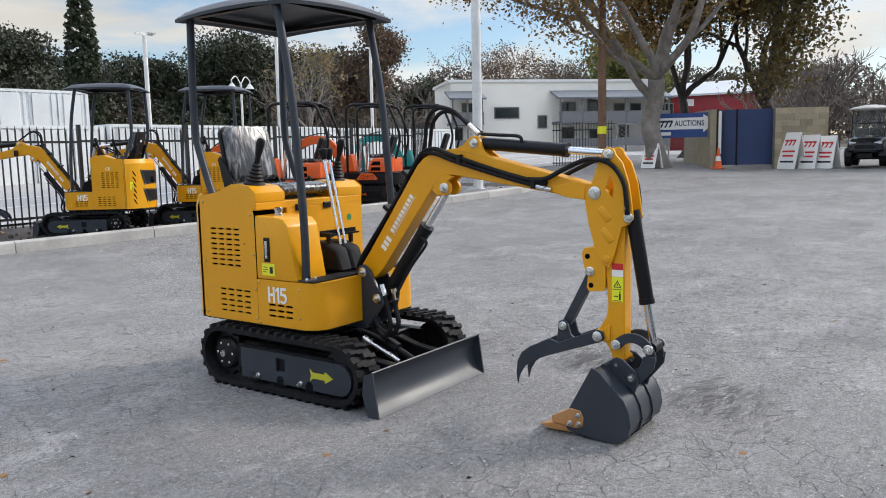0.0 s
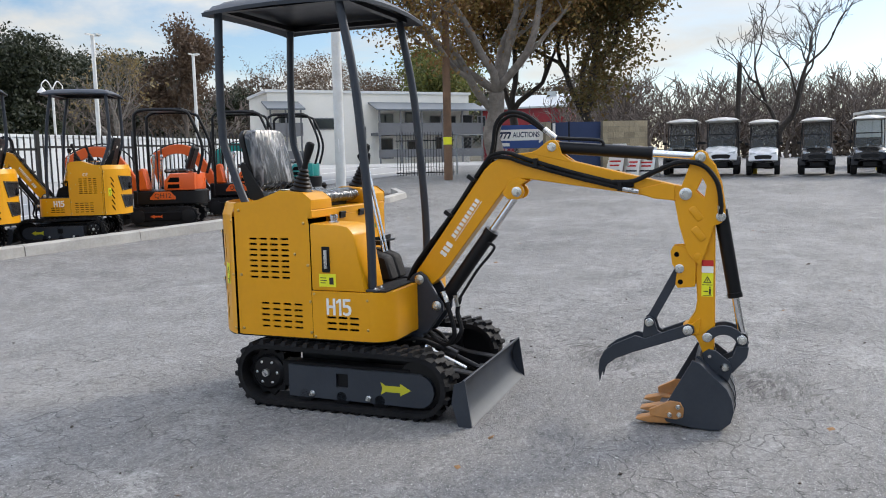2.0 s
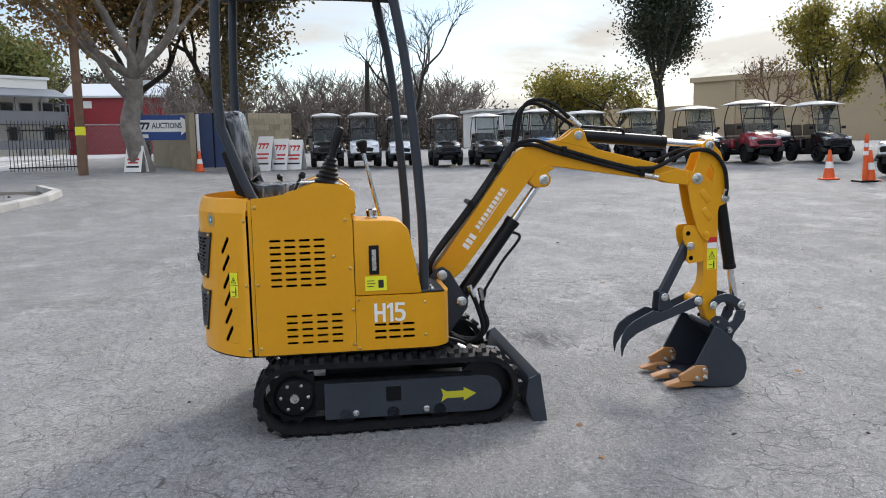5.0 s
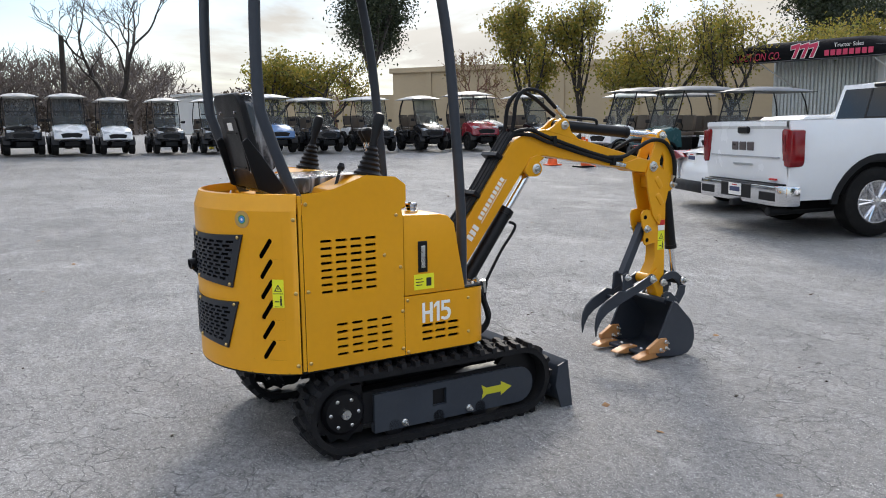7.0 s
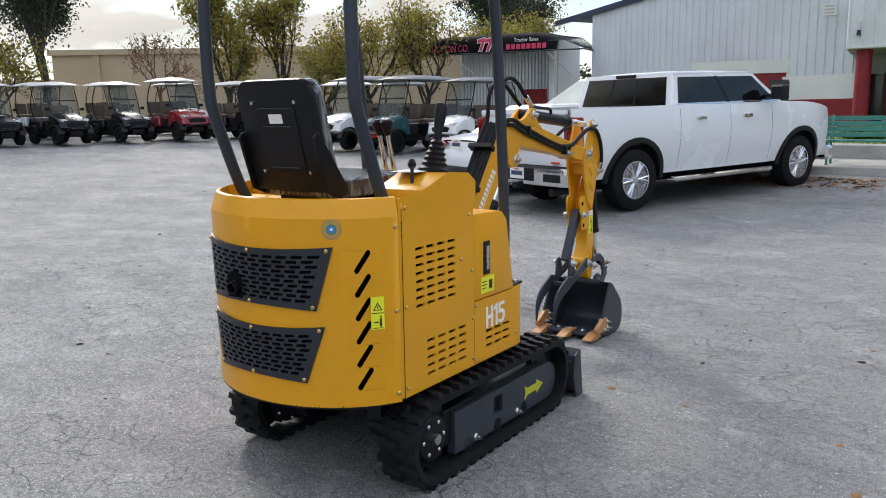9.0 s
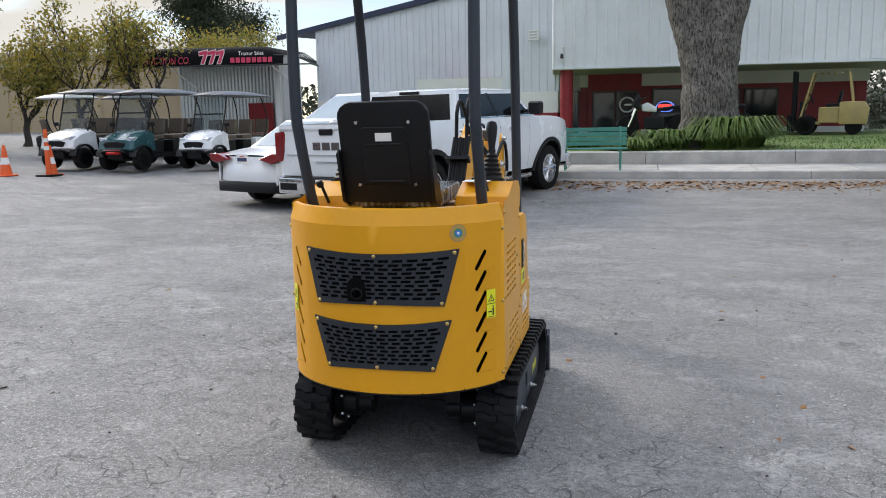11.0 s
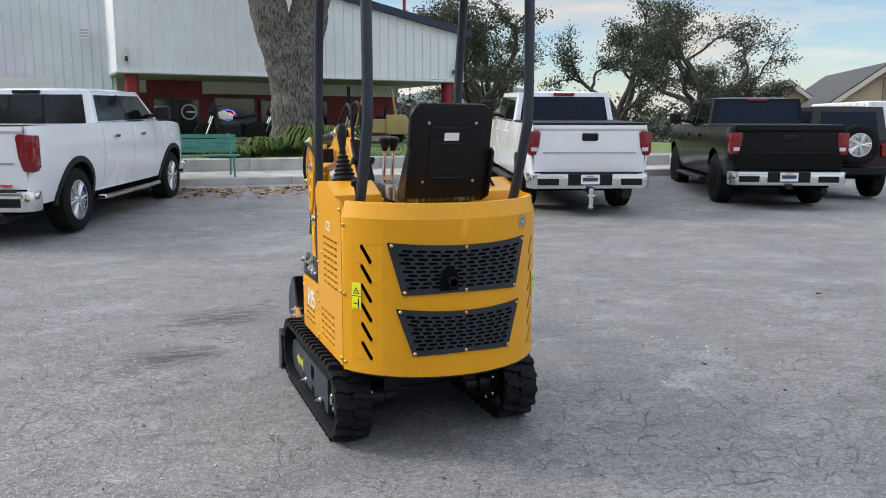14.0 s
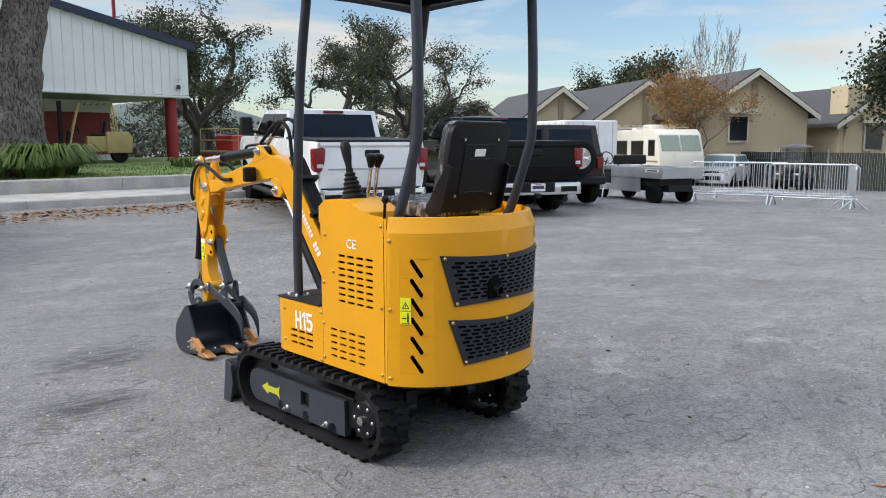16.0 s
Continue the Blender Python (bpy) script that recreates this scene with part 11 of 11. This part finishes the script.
def limb(s, path, r0, r1, n=40):
    pts = curve_points(path, 14)
    t = Shape().tube(pts, r0, n, r2=r1)
    for i, p in enumerate(t.v):
        k = i // n
        c = pts[min(k, len(pts) - 1)]
        f = 1 + 0.10 * noise.noise(Vector(p) * 2.2) + 0.09 * noise.noise(Vector((p[0] * 9, p[1] * 9, p[2] * 3))) + 0.05 * noise.noise(Vector((p[0] * 20, p[1] * 20, p[2] * 7))) + 0.32 * max(0.0, 1 - p[2] / 0.7) ** 2
        t.v[i] = tuple(c + (Vector(p) - c) * f)
    s.add(t.v, t.f)


def oak_bark():
    """Rugged bark: dark upright furrows between pale plates."""
    m = mat("rugged_oak_bark", (0.20, 0.185, 0.165), 0.95, var=0.3, scale=4, spec=0.1)
    nt = m.node_tree
    p = nt.nodes["Principled BSDF"]
    old = p.inputs["Base Color"].links[0].from_socket
    co, mp = nt.nodes.new("ShaderNodeTexCoord"), nt.nodes.new("ShaderNodeMapping")
    mp.inputs["Scale"].default_value = (24, 24, 8.0)
    nt.links.new(co.outputs["Object"], mp.inputs[0])
    n = nt.nodes.new("ShaderNodeTexNoise")
    n.inputs["Scale"].default_value, n.inputs["Detail"].default_value, n.inputs["Roughness"].default_value, n.inputs["Distortion"].default_value = 1.0, 7, 0.68, 0.6
    nt.links.new(mp.outputs[0], n.inputs["Vector"])
    r = nt.nodes.new("ShaderNodeMapRange")
    r.inputs[1].default_value, r.inputs[2].default_value = 0.40, 0.54
    nt.links.new(n.outputs[0], r.inputs[0])
    mix = nt.nodes.new("ShaderNodeMix")
    mix.data_type = "RGBA"
    mix.inputs[6].default_value = (0.045, 0.040, 0.036, 1)
    nt.links.new(r.outputs[0], mix.inputs[0])
    nt.links.new(old, mix.inputs[7])
    r2 = nt.nodes.new("ShaderNodeMapRange")
    r2.inputs[1].default_value, r2.inputs[2].default_value, r2.inputs[4].default_value = 0.60, 0.68, 0.8
    nt.links.new(n.outputs[0], r2.inputs[0])
    pale = nt.nodes.new("ShaderNodeMix")
    pale.data_type = "RGBA"
    pale.inputs[7].default_value = (0.33, 0.315, 0.28, 1)
    nt.links.new(r2.outputs[0], pale.inputs[0])
    nt.links.new(mix.outputs[2], pale.inputs[6])
    nt.links.new(pale.outputs[2], p.inputs["Base Color"])
    b = nt.nodes.new("ShaderNodeBump")
    b.inputs["Strength"].default_value, b.inputs["Distance"].default_value = 1.0, 0.06
    nt.links.new(n.outputs[0], b.inputs["Height"])
    nt.links.new(b.outputs[0], p.inputs["Normal"])
    return m


OAK_BARK = oak_bark()
s = Shape()
limb(s, [(0, 0, -0.15), (0.0, 0, 0.8), (0.0, 0, 1.8), (0.18, 0, 2.7), (0.45, 0.05, 3.8), (0.68, 0.15, 5.2), (1.2, 0.5, 7.6)], 0.68, 0.32)
limb(s, [(0.0, 0, 1.2), (-0.28, 0, 2.3), (-0.58, 0.02, 3.3), (-0.86, -0.1, 4.6), (-1.2, -0.4, 6.6)], 0.56, 0.30)
limb(s, [(0.8, 0.2, 5.6), (2.2, 1.0, 7.0), (3.6, 1.4, 8.0)], 0.18, 0.08)
limb(s, [(-0.8, -0.2, 5.6), (-2.2, -1.0, 7.0), (-3.4, -1.2, 8.2)], 0.18, 0.08)
part("trunk", s, OAK_BARK, oak, "deeply furrowed grey bark", smooth=70)
s = Shape()
anch = [(rng.gauss(0, 2.6), rng.gauss(0, 2.6), rng.uniform(7.4, 10.5)) for _ in range(160)]
leaf_quads(s, rng, anch, 5000, 0.12, 0.35)
part("crown", s, OAK_GREEN, oak, "dark evergreen crown", smooth=0)


def strap_clump(label, x, y, n, length, wide, seed, width=0.03, z=None):
    rng = random.Random(seed)
    s = Shape()
    for _ in range(n):
        a, r = rng.uniform(0, 2 * math.pi), math.sqrt(rng.random()) * wide
        px, py = r * math.cos(a), r * math.sin(a) * 0.7
        d = rng.uniform(0, 2 * math.pi) if rng.random() < 0.4 else a + rng.gauss(0, 0.6)
        ln = length * rng.uniform(0.6, 1.15)
        dx, dy = math.cos(d), math.sin(d)
        q = len(s.v)
        for t in (0, 0.35, 0.7, 1.0):
            o, zz = ln * 0.72 * t ** 1.2, ln * (1.9 * t - 1.65 * t * t)
            w = width * (1 - t ** 3) * 0.9 + 0.002
            s.v += [(px + dx * o - dy * w, py + dy * o + dx * w, zz), (px + dx * o + dy * w, py + dy * o - dx * w, zz)]
        s.f += [(q + 2 * k, q + 2 * k + 1, q + 2 * k + 3, q + 2 * k + 2) for k in range(3)]
    return solid("strap_leaf_plant", s, STRAP_GREEN, label, "plant", group="strap leaved plants", m=Matrix.Translation((x, y, lawn_z(x, y) if z is None else z)), smooth=60)


strap_clump("dense clump of green strap leaves at the oak's foot", 2.9, 15.15, 620, 1.2, 0.38, 61)
strap_clump("dense clump of green strap leaves at the oak's foot", 3.2, 15.5, 420, 0.95, 0.35, 66)
strap_clump("dense clump of green strap leaves at the oak's foot", 2.5, 14.95, 380, 0.9, 0.35, 67)
strap_clump("low clump of green strap leaves on the lawn", 1.5, 15.0, 260, 0.75, 0.4, 68)
strap_clump("low clump of green strap leaves on the lawn", 0.7, 14.6, 300, 0.5, 0.5, 62)
strap_clump("low clump of green strap leaves on the lawn", -0.2, 15.6, 300, 0.5, 0.7, 63)
strap_clump("low clump of green strap leaves on the lawn", 7.4, 17.0, 260, 0.42, 0.9, 64)
strap_clump("low clump of green strap leaves on the lawn", 9.0, 17.4, 220, 0.42, 0.8, 65)

# cypress and palm, far off
s = Shape()
rng = random.Random(5)
anch = []
for _ in range(900):
    t = rng.random()
    a = rng.uniform(0, 6.3)
    r = 1.7 * math.sin(math.pi * (0.08 + 0.9 * t) ** 0.8) * rng.uniform(0.7, 1)
    anch.append((r * math.cos(a), r * math.sin(a), 0.4 + 20 * t))
cy = thing("cypress", "tall narrow dark cypress on the skyline", "tree", Matrix.Translation((-41.8, -74, ground_z(-41.8, -74))))
leaf_quads(s, rng, anch, 14000, 0.22, 0.15)
part("crown", s, DARK_GREEN, cy, "narrow dark crown", smooth=0)
part("trunk", Shape().cyl((0, 0, -0.2), (0, 0, 16), 0.25, 0.08, 8), DARK_BARK, cy, "trunk")
pm = thing("palm", "tall thin palm above the white building", "tree", Matrix.Translation((-94.6, -46, ground_z(-94.6, -46))))
part("trunk", Shape().tube([(0, 0, -0.2), (0.1, 0, 5), (0, 0.1, 10.2)], 0.3, 8, r2=0.2), BARK, pm, "slim palm trunk")
s = Shape()
for i in range(34):
    a, up_ = rng.uniform(0, 6.3), rng.uniform(-0.9, 1.0)
    d = Vector((math.cos(a), math.sin(a), 0))
    q = len(s.v)
    for t in (0, 0.5, 1.0):
        p = Vector((0, 0.1, 10.3)) + d * 2.0 * t + Vector((0, 0, up_ * 1.5 * t - 0.9 * t * t))
        w = Vector((-d.y, d.x, 0)) * 0.32 * (1 - t * 0.7)
        s.v += [tuple(p - w), tuple(p + w)]
    s.f += [(q, q + 1, q + 3, q + 2), (q + 2, q + 3, q + 5, q + 4)]
part("crown", s, DARK_GREEN, pm, "spiky fan crown", smooth=0)


# ---- woods and hills in the distance ----
def woods(label, line, depth, rise, count, radius, leaf, per, size, seed, squash=0.8, name="woods"):
    """A belt of crowns along a line, climbing away from the yard."""
    rng = random.Random(seed)
    g = np.random.default_rng(seed)
    pts = [Vector((*p, 0)) for p in line]
    s = Shape()
    for _ in range(count):
        u = rng.random() * (len(pts) - 1)
        k = min(int(u), len(pts) - 2)
        p = pts[k].lerp(pts[k + 1], u - k)
        out = Vector((p.x, p.y, 0)).normalized()
        d = rng.random()
        p = p + out * depth * d
        r = radius * rng.uniform(0.6, 1.25)
        hz = ground_z(p.x, p.y) + rise[0] + (rise[1] - rise[0]) * d + 3.0 * noise.noise(Vector((p.x, p.y, 0)) * 0.045)
        n = g.normal(size=(per, 3))
        n /= np.linalg.norm(n, axis=1, keepdims=True)
        lump = 1 + 0.22 * np.sin(n[:, :1] * 5 + r * 7) * np.sin(n[:, 1:2] * 5 + r * 3) + 0.12 * np.sin(n[:, 2:] * 9 + r * 11)
        w = np.array((p.x, p.y, hz + r * 0.5)) + n * np.array((r, r, r * squash)) * lump * g.uniform(0.8, 1.02, (per, 1))
        leaf_cloud(s, w[w[:, 2] > hz - r * 0.6], size, g)
    return solid(name, s, leaf, label, "woods", kind="stuff", smooth=0)


def bare_woods(label, line, depth, h, count, seed, material):
    """Leafless trees, joined."""
    rng = random.Random(seed)
    pts = [Vector((*p, 0)) for p in line]
    s = Shape()
    kinds = []
    for k in range(4):
        br = branches(random.Random(seed + k), 0.22, 4, 4, 0.25, 0.1)
        top = max(p.z for q, _ in br for p in q)
        t = Shape()
        for q, lev in br:
            t.tube([p / top for p in (q if lev < 3 else (q[0], q[2], q[-1]))], (0.025, 0.014, 0.008, 0.005, 0.004)[lev], 3, r2=(0.018, 0.008, 0.005, 0.003, 0.002)[lev])
        kinds.append(t)
    for _ in range(count):
        u = rng.random() * (len(pts) - 1)
        k = min(int(u), len(pts) - 2)
        p = pts[k].lerp(pts[k + 1], u - k)
        p = p + Vector((p.x, p.y, 0)).normalized() * depth * rng.random()
        hh = h * rng.uniform(0.6, 1.15)
        t = kinds[rng.randrange(4)]
        m = Matrix.Translation((p.x, p.y, ground_z(p.x, p.y))) @ Matrix.Rotation(rng.uniform(0, 6.3), 4, "Z") @ Matrix.Diagonal((hh * 1.15, hh * 1.15, hh, 1))
        s.add(t.v, t.f, m)
    return solid("bare_woods", s, material, label, "woods", kind="stuff", smooth=0)


HILL_DARK = leaf_mat("far_oak_leaf", (0.022, 0.028, 0.012), (0.036, 0.043, 0.019), thin=0.1)
HILL_OLIVE = leaf_mat("far_olive_leaf", (0.034, 0.042, 0.016), (0.058, 0.066, 0.028), thin=0.1)
HILL_BROWN = leaf_mat("far_brown_leaf", (0.062, 0.045, 0.033), (0.105, 0.076, 0.054), thin=0.2)
HILL_SOIL = mat("hillside_soil", (0.07, 0.062, 0.04), 0.95, var=0.3, scale=0.2)
sh = Shape()
ridge = [(-8, -150), (-60, -140), (-95, -125), (-120, -98), (-140, -70), (-150, -40), (-155, 0), (-150, 40)]
tops = [13, 16, 22, 18, 12, 9, 4.5, 3.0]
sh.sheet(lambda i, t: (ridge[i][0] * (0.62 + 0.6 * t), ridge[i][1] * (0.62 + 0.6 * t), ground_z(ridge[i][0], ridge[i][1]) - 0.5 + (tops[i] - 4.0) * math.sin(min(1, t * 1.2) * math.pi / 2)), list(range(8)), [0, 0.2, 0.4, 0.6, 0.8, 1.0], True)
solid("hillside", sh, HILL_SOIL, "low wooded hill beyond the street", "hill", kind="structure", smooth=60)
woods("dark green oak woods covering the hill", [(-8, -105), (-42, -98), (-66, -88), (-84, -74)], 40, (3.5, 13.0), 280, 4.6, HILL_DARK, 650, 0.30, 91)
for label, line, depth, rise, count, radius, leaf, seed in (
        ("tall domed dark oaks on the hill", [(-69, -89), (-75, -85)], 8, (11.0, 14.5), 18, 3.8, HILL_DARK, 101),
        ("dark oaks standing over the hill woods", [(-60, -96), (-65, -92)], 6, (10.5, 12.5), 9, 3.0, HILL_DARK, 102),
        ("dark oaks standing over the hill woods", [(-44, -104), (-51, -101)], 10, (11.0, 13.5), 16, 3.4, HILL_DARK, 103),
        ("olive green oaks on the lower hill", [(-40, -92), (-62, -84), (-74, -76)], 14, (0.0, 5.0), 60, 3.2, HILL_OLIVE, 104),
        ("brown leafless trees among the hill oaks", [(-50, -96), (-60, -90)], 8, (2.0, 8.0), 16, 3.0, HILL_BROWN, 105),
        ("dark oak on the brown hillside", [(-89, -69), (-92, -66)], 5, (7.0, 9.0), 7, 2.6, HILL_DARK, 106)):
    woods(label, line, depth, rise, count, radius, leaf, 900, 0.24, seed, 0.85)
woods("brown leafless and green woods on the hill", [(-84, -80), (-100, -60), (-110, -40), (-112, -14)], 45, (1.0, 11.5), 190, 4.2, HILL_BROWN, 420, 0.30, 92)
woods("scattered dark oaks on the hill", [(-84, -76), (-104, -54), (-112, -30)], 50, (4.0, 11.5), 60, 3.6, HILL_DARK, 350, 0.34, 95)
bare_woods("grey leafless trees below the hill", [(-70, -76), (-82, -66), (-96, -50)], 12, 10.5, 22, 93, TWIG)
bare_woods("grey brown leafless woods behind the golf carts", [(-66, -14), (-70, 0), (-72, 14)], 24, 8.0, 60, 94, TWIG)
woods("brown undergrowth behind the golf carts", [(-76, -10), (-80, 2), (-80, 18), (-74, 30)], 25, (0.0, 3.6), 110, 2.6, HILL_BROWN, 260, 0.22, 96)
woods("dark green thicket beyond the oaks", [(6, 58), (30, 60), (52, 58)], 20, (-1.5, 1.6), 60, 3.2, HILL_DARK, 350, 0.22, 97)
woods("distant dark woods on the skyline", [(-80, 50), (-30, 90), (20, 130), (90, 120), (140, 60), (160, 0)], 40, (-4, 1.5), 150, 5.5, HILL_DARK, 220, 0.5, 98)
# a far blue-green hill
s = Shape().sheet(lambda a, t: (94 + 130 * a, 190 - 40 * abs(a) + 40 * t, -8 + (21 * math.exp(-(a * 2.0) ** 2) + 2.5 * noise.noise(Vector((a * 3, 0, 0)))) * math.sin(min(1, t) * math.pi / 2)), [-1 + i / 12 for i in range(25)], [0, 0.3, 0.6, 1.0])
solid("far_hill", s, mat("far_hill_green", (0.10, 0.125, 0.11), 0.95, var=0.25, scale=0.06), "low green hill on the horizon", "hill", kind="structure", smooth=60)
# brown timber utility pole with crossarm and wires
up = thing("utility_pole", "brown timber utility pole with a crossarm", "utility pole", Matrix.Translation((-21.1, -7.7, ground_z(-21.1, -7.7))))
part("pole", Shape().cyl((0, 0, -0.1), (0, 0, 10.5), 0.15, 0.10, 12), mat("brown_pole_timber", (0.17, 0.10, 0.06), 0.85, var=0.3, scale=3, bump=0.4, bscale=30), up, "round timber pole")
part("crossarm", Shape().box(-1.1, 1.1, -0.06, 0.06, 9.6, 9.72), DARK_BARK, up, "timber crossarm")
for dx in (-0.9, -0.3, 0.9):
    part("wire", Shape().tube([(dx, 0, 9.8), (dx + 14, -4, 9.0), (dx + 30, -9, 9.6)], 0.018, 4), RUBBER, up, "sagging black wire")
part("marker_band", Shape().cyl((0, 0, 1.2), (0, 0, 1.45), 0.152, n=12), YELLOW_INK, up, "yellow marker band")

# ---- under the overhang and by the shop ----
LIFT_YELLOW = mat("pale_forklift_paint", (0.42, 0.32, 0.12), 0.5, var=0.12, scale=3, dust=(0.3, 0.25, 0.16), dust_amount=0.4)


def forklift(x, y, yaw, z):
    ow = thing("forklift", "old pale yellow forklift with overhead guard under the overhang", "forklift", pose(x, y, z, 0, 0, yaw) @ Matrix.Scale(0.82, 4))
    part("counterweight", Shape().prism([(-1.15, 0.35), (-1.2, 0.9), (-1.05, 1.12), (-0.3, 1.12), (-0.3, 0.35)], -0.55, 0.55), LIFT_YELLOW, ow, "pale yellow counterweight", bevel=0.05, seg=2)
    part("engine_cover", Shape().box(-0.45, 0.45, -0.35, 0.35, 0.4, 0.95), LIFT_YELLOW, ow, bevel=0.03)
    part("floor_plate", Shape().box(-0.5, 0.5, 0.3, 0.95, 0.35, 0.45), LIFT_YELLOW, ow, bevel=0.02)
    part("dash", Shape().prism([(0.8, 0.45), (1.0, 0.45), (0.95, 1.15), (0.85, 1.15)], -0.4, 0.4), DARK_TRIM, ow, "dark dashboard", bevel=0.02)
    for sd in (-1, 1):
        part("guard_post", Shape().tube([(sd * 0.45, 0.95, 0.45), (sd * 0.45, 0.55, 2.1)], 0.035, 6), LIFT_YELLOW, ow, "guard post")
        part("guard_post", Shape().tube([(sd * 0.45, -0.7, 1.1), (sd * 0.45, -0.55, 2.1)], 0.035, 6), LIFT_YELLOW, ow, "guard post")
        part("mast_rail", Shape().box(*sorted((sd * 0.25, sd * 0.37)), 1.1, 1.22, 0.1, 2.2), BLACK, ow, "black mast rail", bevel=0.01)
        part("fork", Shape().prism([(1.3, 0.08), (2.3, 0.06), (2.3, 0.09), (1.36, 0.13), (1.36, 0.7), (1.3, 0.7)], sd * 0.18, sd * 0.3), BLACK, ow, "black fork")
        wheel(ow, sd * 0.45, 0.75, 0.33, 0.24, LIFT_YELLOW, 0, 0.55)
        wheel(ow, sd * 0.42, -0.75, 0.26, 0.2, LIFT_YELLOW, 0, 0.55)
    for k in range(6):
        part("guard_bar", Shape().box(-0.48, 0.48, -0.55 + k * 0.21, -0.50 + k * 0.21, 2.09, 2.13), LIFT_YELLOW, ow, "roof guard bar")
    part("carriage", Shape().box(-0.5, 0.5, 1.24, 1.3, 0.25, 0.32).box(-0.5, 0.5, 1.24, 1.3, 0.6, 0.67).box(-0.03, 0.03, 1.24, 1.29, 0.3, 0.62), BLACK, ow, "black fork carriage")
    part("seat", Shape().box(-0.25, 0.25, -0.3, 0.15, 0.95, 1.07), VINYL, ow, "black seat", bevel=0.03)
    part("backrest", Shape().prism([(-0.3, 1.05), (-0.38, 1.5), (-0.3, 1.52), (-0.2, 1.07)], -0.24, 0.24), VINYL, ow, "black backrest", bevel=0.03)
    ring = [(0.2 * math.cos(a), 0.62 + 0.07 * math.sin(a), 1.25 + 0.18 * math.sin(a)) for a in [2 * math.pi * i / 16 for i in range(17)]]
    part("steering_wheel", Shape().tube(ring, 0.016, 6).cyl((0, 0.62, 1.25), (0, 0.85, 0.95), 0.02), PLASTIC, ow, "black steering wheel")


forklift(6.1, 21.3, 75, lawn_z(6.1, 21.3))


def motorbike(x, y, yaw, z):
    ow = thing("motorbike", "black motorbike with white tank parked before the shop", "motorbike", pose(x, y, z, 0, 0, yaw))
    for yy, nm in ((-0.7, "rear_wheel"), (0.72, "front_wheel")):
        s = Shape().lathe([(0.23, -0.05), (0.31, -0.04), (0.33, 0), (0.31, 0.04), (0.23, 0.05)], (0, yy, 0.33), (1, 0, 0), 22)
        w = part(nm, s, TYRE, ow, "black tyre")
        part("rim", Shape().lathe([(0.05, -0.03), (0.22, -0.02), (0.22, 0.02), (0.05, 0.03)], (0, yy, 0.33), (1, 0, 0), 18), ALLOY, w, "alloy rim")
    part("engine", Shape().box(-0.18, 0.18, -0.25, 0.25, 0.25, 0.6), DARK_TRIM, ow, "dark engine", bevel=0.04)
    part("tank", Shape().prism([(-0.05, 0.72), (0.35, 0.75), (0.38, 0.92), (0.2, 1.0), (-0.05, 0.85)], -0.14, 0.14), WHITE_CAR, ow, "white tank", bevel=0.05, seg=2)
    part("seat", Shape().prism([(-0.75, 0.82), (-0.05, 0.74), (0.0, 0.82), (-0.7, 0.92)], -0.12, 0.12), VINYL, ow, "black seat", bevel=0.03)
    part("fork", Shape().tube([(0.1, 0.72, 0.33), (0.1, 0.42, 1.05)], 0.025, 6).tube([(-0.1, 0.72, 0.33), (-0.1, 0.42, 1.05)], 0.025, 6), CHROME, ow, "chrome fork")
    part("handlebar", Shape().tube(curve_points([(-0.38, 0.3, 1.12), (-0.15, 0.42, 1.08), (0.15, 0.42, 1.08), (0.38, 0.3, 1.12)], 4), 0.016, 6), PLASTIC, ow, "black handlebar")
    part("fairing", Shape().prism([(0.42, 0.75), (0.62, 0.9), (0.45, 1.25), (0.38, 1.0)], -0.18, 0.18), DARK_TRIM, ow, "dark fairing", bevel=0.04)


motorbike(1.2, 19.4, 100, lawn_z(1.2, 19.4))
motorbike(2.9, 19.9, 95, lawn_z(2.9, 19.9))


def red_lift(x, y, yaw, z):
    ow = thing("work_platform", "red and yellow wheeled work platform beyond the lawn", "work platform", pose(x, y, z, 0, 0, yaw) @ Matrix.Scale(0.85, 4))
    part("base", Shape().box(-0.6, 0.6, -1.0, 1.0, 0.3, 0.75), mat_once("faded_red_paint", (0.38, 0.03, 0.025), 0.45), ow, "red base", bevel=0.03)
    for sd in (-1, 1):
        for yy in (-0.75, 0.75):
            wheel(ow, sd * 0.55, yy, 0.3, 0.18, DARK_TRIM, 0, 0.5)
        part("guard_rail", Shape().tube([(sd * 0.6, -1.0, 0.75), (sd * 0.6, -1.0, 1.75), (sd * 0.6, 1.0, 1.75), (sd * 0.6, 1.0, 0.75)], 0.025, 6).tube([(sd * 0.6, -1.0, 1.3), (sd * 0.6, 1.0, 1.3)], 0.02, 6), LIFT_YELLOW, ow, "yellow guard rail")
    part("deck", Shape().box(-0.62, 0.62, -1.05, 1.05, 0.8, 0.88), LIFT_YELLOW, ow, "yellow deck", bevel=0.01)
    part("cabinet", Shape().box(-0.4, 0.4, -0.5, 0.4, 0.88, 1.5), mat_once("faded_red_paint", (0.38, 0.03, 0.025), 0.45), ow, "red cabinet", bevel=0.04)


red_lift(11.0, 22.3, 20, ground_z(11.0, 22.3))
